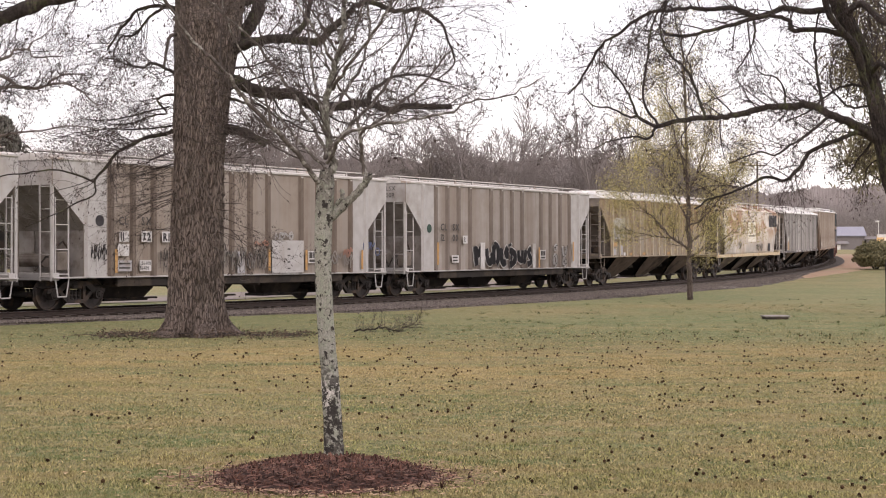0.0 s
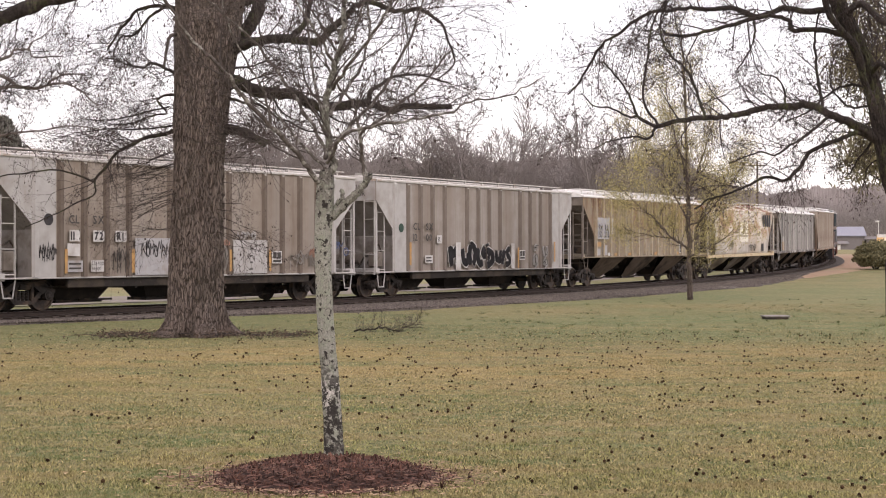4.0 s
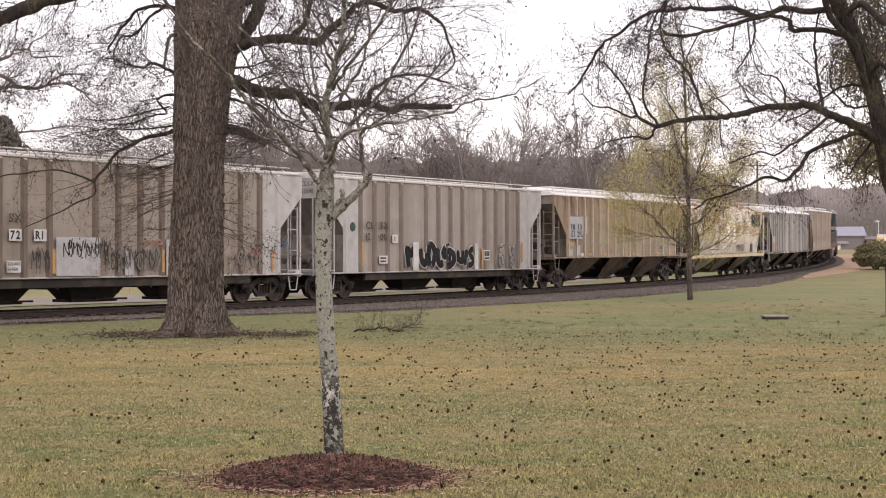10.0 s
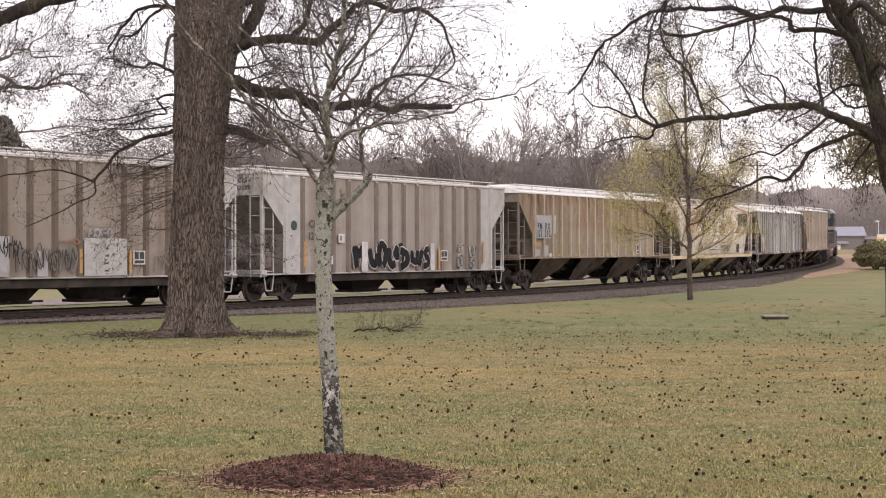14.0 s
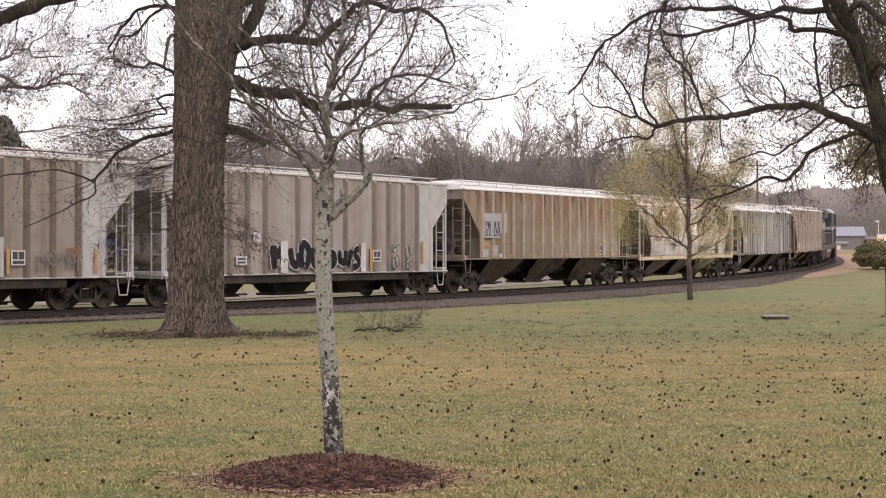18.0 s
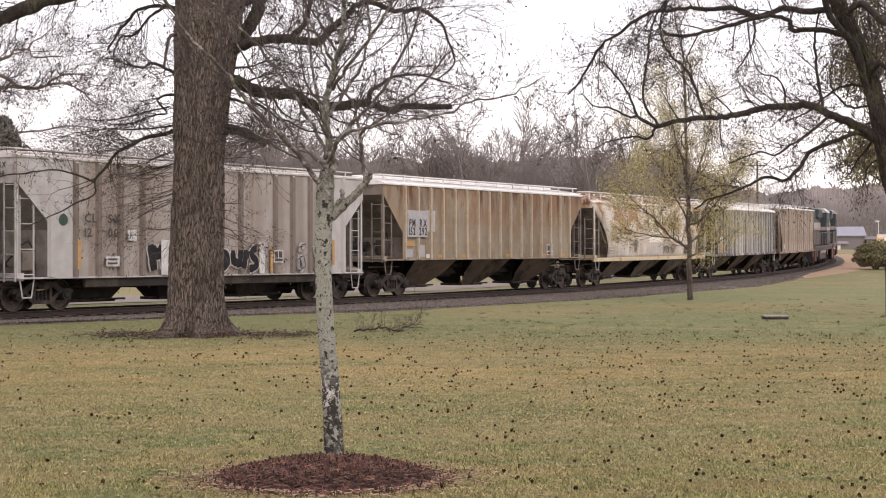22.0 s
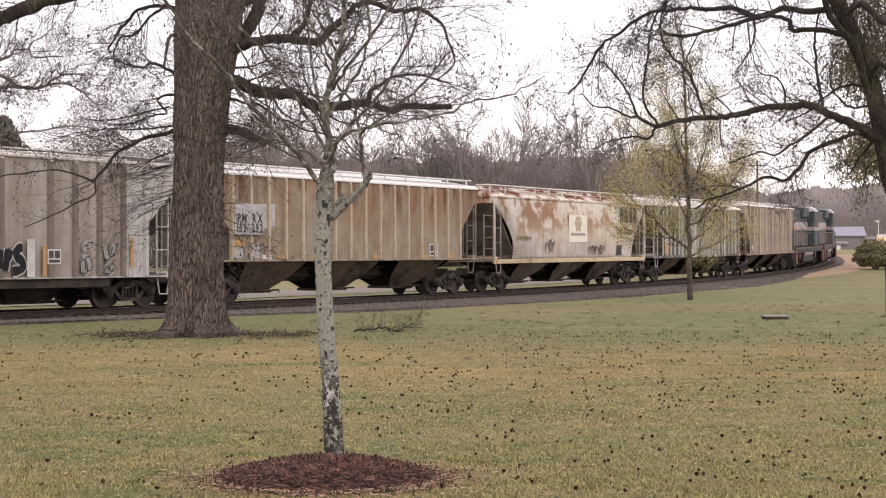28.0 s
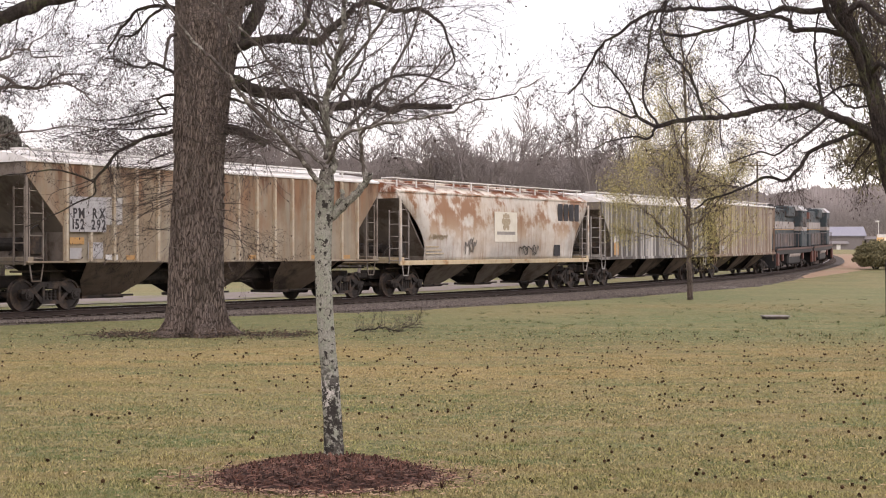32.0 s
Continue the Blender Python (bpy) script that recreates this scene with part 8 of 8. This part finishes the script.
scribble(car_1172, m1(7.4), m1(9.5), 1.05, 2.0, 6, 0.035, GHOST_PAINT, -1.674, "faded grey sprayed tag")
scribble(car_1172, m1(9.9), m1(10.9), 2.12, 2.42, 4, 0.035, WHITE_PAINT, -1.674, "white sprayed tag")
scribble(car_1172, m1(8.9), m1(9.6), 1.9, 2.15, 2, 0.03, RED_PAINT, -1.674, "faded red sprayed tag")
scribble(car_1172, m1(12.7), m1(14.4), 1.1, 1.9, 5, 0.03, GHOST_PAINT, -1.672, "faded grey sprayed tag")
scribble(car_1172, m1(13.75), m1(14.3), 1.5, 1.95, 3, 0.045, RED_PAINT, -1.674, "faded red sprayed tag")
scribble(car_1172, m1(15.0), m1(15.7), 1.75, 2.2, 3, 0.028, BLUE_PAINT, -1.60, "blue sprayed tag")
ring = [(m1(15.95) + 0.14 * math.cos(k * 0.6), 1.72 + 0.14 * math.sin(k * 0.6)) for k in range(12)]
strokes(car_1172, [ring], 0.022, BLUE_PAINT, -1.602, "graffiti_ring", "blue sprayed ring")

DEEP_GREEN = mat("deep_green_paint", (0.045, 0.085, 0.065), (0.03, 0.06, 0.048), 6, 0.6, 0)

# the grey car: stencils and the big black and white piece
m2 = at_side(25.825)
for words, s0, z in (("CL", 20.2, 2.56), ("SX", 21.12, 2.56), ("12", 20.2, 2.14), ("00", 21.12, 2.14)):
    lettering(words, 0.37, car_1200, m2(s0), z, STENCIL, -1.672, stretch=1.05, offset=0.008)
plate(car_1200, m2(21.93), m2(22.3), 2.04, 2.36, WHITE_PAINT, -1.668, "number_patch", "white stencil patch")
lettering("R", 0.28, car_1200, m2(22.02), 2.10, BLACK_PAINT, -1.678, "stencil", 0.9)
plate(car_1200, m2(21.05), m2(21.6), 1.27, 1.57, WHITE_PAINT, -1.668, "data_patch", "white data patch with dark bars")
for z in (1.33, 1.45):
    plate(car_1200, m2(21.12), m2(21.5), z, z + 0.06, STENCIL, -1.675, "data_bar")
for s, z in ((19.93, 1.2), (28.55, 1.0), (31.95, 1.25)):
    plate(car_1200, m2(s), m2(s) + 0.13, z, z + 0.88, ORANGE_MARK, -1.671, "reflector", "yellow-orange reflective strip")
part("placard", lathe([(0, 0.17), (0.01, 0.17)], 20), DEEP_GREEN, car_1200, "round dark green plate", at=pose(m2(19.45), -1.608, 2.62))
lettering("CLSX", 0.24, car_1200, 0, 0, STENCIL, at=pose(m2(17.79), -0.5, 4.06, 90, 0, -90))
lettering("1200R", 0.24, car_1200, 0, 0, STENCIL, at=pose(m2(17.79), -0.48, 3.8, 90, 0, -90))
plate(car_1200, m2(23.33), m2(23.71), 0.99, 2.08, WHITE_PAINT, -1.694, "painted_patch", "white painted panel")
plate(car_1200, m2(27.98), m2(28.26), 0.99, 2.05, WHITE_PAINT, -1.669, "painted_patch", "white painted panel")


def big_piece(car, x0, x1, z0, z1):
    """Bold black bubble shapes with white outlines, packed side by side; abstract forms."""
    h = z1 - z0
    shapes = (
        ([(0.03, 0.9), (0.045, 0.45), (0.06, 0.06)], [(0.045, 0.85), (0.085, 0.42), (0.125, 0.85)], [(0.135, 0.92), (0.14, 0.1)]),
        ([(0.215, 0.8), (0.225, 0.4), (0.26, 0.12), (0.30, 0.3), (0.305, 0.62)],),
        ([(0.335, 0.95), (0.325, 0.5), (0.335, 0.1)], [(0.335, 0.95), (0.39, 0.95), (0.415, 0.6), (0.40, 0.25), (0.375, 0.12)]),
        ([(0.455, 0.82), (0.455, 0.4), (0.475, 0.1), (0.53, 0.2)],),
        ([(0.565, 0.84), (0.53, 0.7), (0.53, 0.5), (0.575, 0.5)], [(0.595, 1.02), (0.60, 0.9)]),
        ([(0.595, 0.7), (0.66, 0.66), (0.70, 0.42), (0.665, 0.14), (0.60, 0.06)], [(0.61, 0.42), (0.64, 0.4)]),
        ([(0.745, 0.72), (0.745, 0.2), (0.775, 0.4), (0.81, 0.1), (0.815, 0.72)],),
        ([(0.87, 0.74), (0.855, 0.36), (0.845, 0.1)], [(0.86, 0.4), (0.885, 0.72)]),
        ([(0.965, 0.78), (0.925, 0.76), (0.92, 0.5), (0.97, 0.38), (0.965, 0.12), (0.90, 0.08)],),
    )
    for k, runs in enumerate(shapes):
        fat = 0.15 if k < 6 else 0.12
        runs = [[(x0 + (x1 - x0) * u, z0 + 0.1 + (h - 0.1) * v) for u, v in run] for run in runs]
        strokes(car, runs, fat + 0.05, CLEAN_WHITE, -1.676 - 0.001 * (k % 3), "graffiti_outline", "white sprayed outline")
        strokes(car, runs, fat, BLACK_PAINT, -1.683 - 0.001 * (k % 3), "graffiti_shape", "black sprayed shape")


CLEAN_WHITE = mat("fresh_white_spray_paint", (0.74, 0.73, 0.71), (0.62, 0.60, 0.58), 5, 0.6, 0)
big_piece(car_1200, m2(22.72), m2(28.0), 0.98, 2.02)
for k, run in enumerate(([(0.15, 1.12), (0.12, 1.5), (0.36, 1.55), (0.45, 1.12), (0.2, 1.1)], [(0.2, 1.72), (0.2, 1.93), (0.46, 1.93)], [(1.0, 1.93), (1.06, 1.52), (1.3, 1.48), (1.4, 1.93)],
                         [(1.05, 1.1), (1.1, 1.32), (1.32, 1.3), (1.34, 1.1), (1.16, 1.08)])):
    run = [(m2(29.9) + x, z) for x, z in run]
    strokes(car_1200, [run], 0.11, WHITE_PAINT, -1.675 - 0.001 * (k % 2), "graffiti_shape", "faded pale sprayed shape")
    strokes(car_1200, [[(x + d, z + d * 0.5) for x, z in run] for d in (-0.09, 0.09)], 0.016, STENCIL, -1.681, "graffiti_stroke", "thin dark sprayed outline")


def data_panel(car, x, z, y, w=0.5, h=0.42):
    """A white-framed panel with four dark fields."""
    plate(car, x, x + w, z, z + h, WHITE_PAINT, y, "data_patch", "white-framed panel with dark fields")
    for a, b, c, d in ((0.1, 0.44, 0.4, 0.9), (0.52, 0.9, 0.4, 0.9), (0.1, 0.9, 0.1, 0.3)):
        plate(car, x + w * a, x + w * b, z + h * c, z + h * d, STENCIL, y - 0.007, "data_bar")


data_panel(car_1200, m2(28.72), 1.35, -1.668)

data_panel(car_1172, m1(11.76), 1.32, -1.668)

# the rusty tan car: grey patch with marks
m3 = at_side(43.5)
plate(car_rust, m3(38.12), m3(38.78), 2.5, 3.32, WHITE_END, -1.60, "painted_patch", "pale grey overpainted patch")
plate(car_rust, m3(36.62), m3(38.05), 2.28, 3.3, PALE_PATCH, -1.683, "painted_patch", "pale blue-grey patch with black stencils")
for words, s0, z in (("PM", 36.75, 2.68), ("RX", 37.5, 2.68), ("152", 36.72, 2.36), ("292", 37.45, 2.36)):
    lettering(words, 0.41, car_rust, m3(s0), z, BLACK_PAINT, -1.692, "stencil", 0.78, offset=0.012)
plate(car_rust, m3(36.7), m3(37.25), 1.92, 2.12, ORANGE_MARK, -1.60, "painted_patch", "orange painted band")
plate(car_rust, m3(37.4), m3(38.0), 1.5, 1.98, PALE_PATCH, -1.60, "data_patch")
plate(car_rust, m3(36.7), m3(37.15), 1.5, 1.82, PALE_PATCH, -1.60, "data_patch")
plate(car_rust, m3(38.1), m3(38.6), 1.46, 1.62, WHITE_PAINT, -1.60, "data_patch")
data_panel(car_rust, m3(48.3), 1.54, -1.60, 0.6, 0.48)
for s in (38.95, 40.8, 44.5, 47.7, 49.6):
    plate(car_rust, m3(s), m3(s) + 0.5, 1.47, 1.6, ORANGE_MARK, -1.60, "reflector", "yellow reflective strip")

# the curved white car: emblem panel, dark mark, faint tags
m4 = at_side(61.475)
CREAM = mat("cream_panel_paint", (0.80, 0.76, 0.66), (0.72, 0.67, 0.57), 4, 0.6, 0)
EMBLEM = mat("faded_olive_print", (0.40, 0.32, 0.22), (0.52, 0.44, 0.32), 9, 0.7, 0)
plate(car_flow, m4(60.5), m4(62.5), 2.12, 3.38, CREAM, -1.628, "emblem_panel", "cream panel with a faded round emblem")
for dx, dz, r in ((0, 0.0, 0.2), (-0.24, 0.06, 0.14), (0.24, 0.06, 0.14), (-0.15, -0.2, 0.12), (0.15, -0.2, 0.12), (0, 0.3, 0.13), (-0.2, 0.28, 0.09), (0.2, 0.28, 0.09)):
    part("emblem", lathe([(0, r), (0.006, r)], 14), EMBLEM, car_flow, "faded floral emblem", at=pose(m4(61.5) + dx, -1.645, 2.92 + dz))
plate(car_flow, m4(60.7), m4(62.3), 2.42, 2.55, GHOST_PAINT, -1.637, "data_bar")
for k in range(4):
    plate(car_flow, m4(66.45) + k * 0.56, m4(66.45) + k * 0.56 + 0.44, 3.08, 3.85, BLACK_PAINT, -1.61, "company_mark", "black block of the company mark", 0.0)
plate(car_flow, m4(66.0), m4(66.6), 1.5, 2.0, BLACK_PAINT, -1.622, "dark_patch")
scribble(car_flow, m4(58.0), m4(59.0), 1.55, 2.4, 3, 0.035, GHOST_PAINT, -1.63, "faded grey sprayed tag")
scribble(car_flow, m4(62.6), m4(64.6), 1.5, 2.1, 5, 0.022, STENCIL, -1.63, "thin dark sprayed tag")
scribble(car_flow, m4(55.2), m4(56.6), 2.15, 2.45, 5, 0.035, EMBLEM, -1.63, "faded brown tag")
for k in range(3):
    plate(car_flow, m4(55.0), m4(56.4 - 0.2 * k), 1.62 + k * 0.13, 1.67 + k * 0.13, EMBLEM, -1.625, "data_bar")
m5 = at_side(79.1)
plate(car_streak, m5(72.65), m5(73.25), 1.5, 2.1, ORANGE_MARK, -1.60, "reflector", "orange painted patch")
plate(car_streak, m5(72.65), m5(73.25), 2.1, 2.45, WHITE_PAINT, -1.60, "data_patch")
for (car, mid) in ((car_beige, 96.2),):
    plate(car, -6.2, -5.7, 1.6, 1.9, PALE_PATCH, -1.60, "data_patch")


# ---- what moves ----
def train_shift(t):
    """How far the whole train has rolled back along the line at t seconds."""
    u = t / 32.0
    return u * (-20.0453 + u * (55.9168 + u * (-185.8562 + u * (162.9874 - u * 48.8494))))


def motions():
    times = [0.0, 0.5] + [float(t) for t in range(1, 32)] + [31.5, 32.0]
    trucks_at = {}
    for k, (car, s_mid, length) in enumerate(CARS):
        rows = []
        for t in times:
            s = s_mid + train_shift(t)
            a, b = on_track(s - length / 2 + 2.0), on_track(s + length / 2 - 2.0)
            d = b - a
            m = Matrix.Translation((a + b) / 2) @ Euler((0, -math.asin(d.z / d.length), math.atan2(d.y, d.x))).to_matrix().to_4x4()
            rows.append((t, m))
        walk(car, rows)
    for b, x, k in TRUCKS:
        car, s_mid, length = CARS[k]
        rows = []
        for t in times[::2] if times[-1] in times[::2] else times[::2] + [32.0]:
            s = s_mid + train_shift(t)
            p, q = on_track(s - length / 2 + 2.0), on_track(s + length / 2 - 2.0)
            yaw = heading(s + x) - math.atan2((q - p).y, (q - p).x)
            rows.append((t, Matrix.Translation((x, 0, 0)) @ Matrix.Rotation(yaw, 4, "Z")))
        walk(b, rows)
    # the wheels roll without slipping: keys about every 60 degrees
    stops, last = [0.0], 0.0
    for f in range(1, 961):
        t = f / 30.0
        if abs(train_shift(t) - last) >= 0.46 or f == 960:
            stops.append(t)
            last = train_shift(t)
    for w, dx in WHEELSETS:
        walk(w, [(t, Matrix.Translation((dx, 0, WHEEL_R)) @ Matrix.Rotation(train_shift(t) / WHEEL_R, 4, "Y")) for t in stops])


motions()
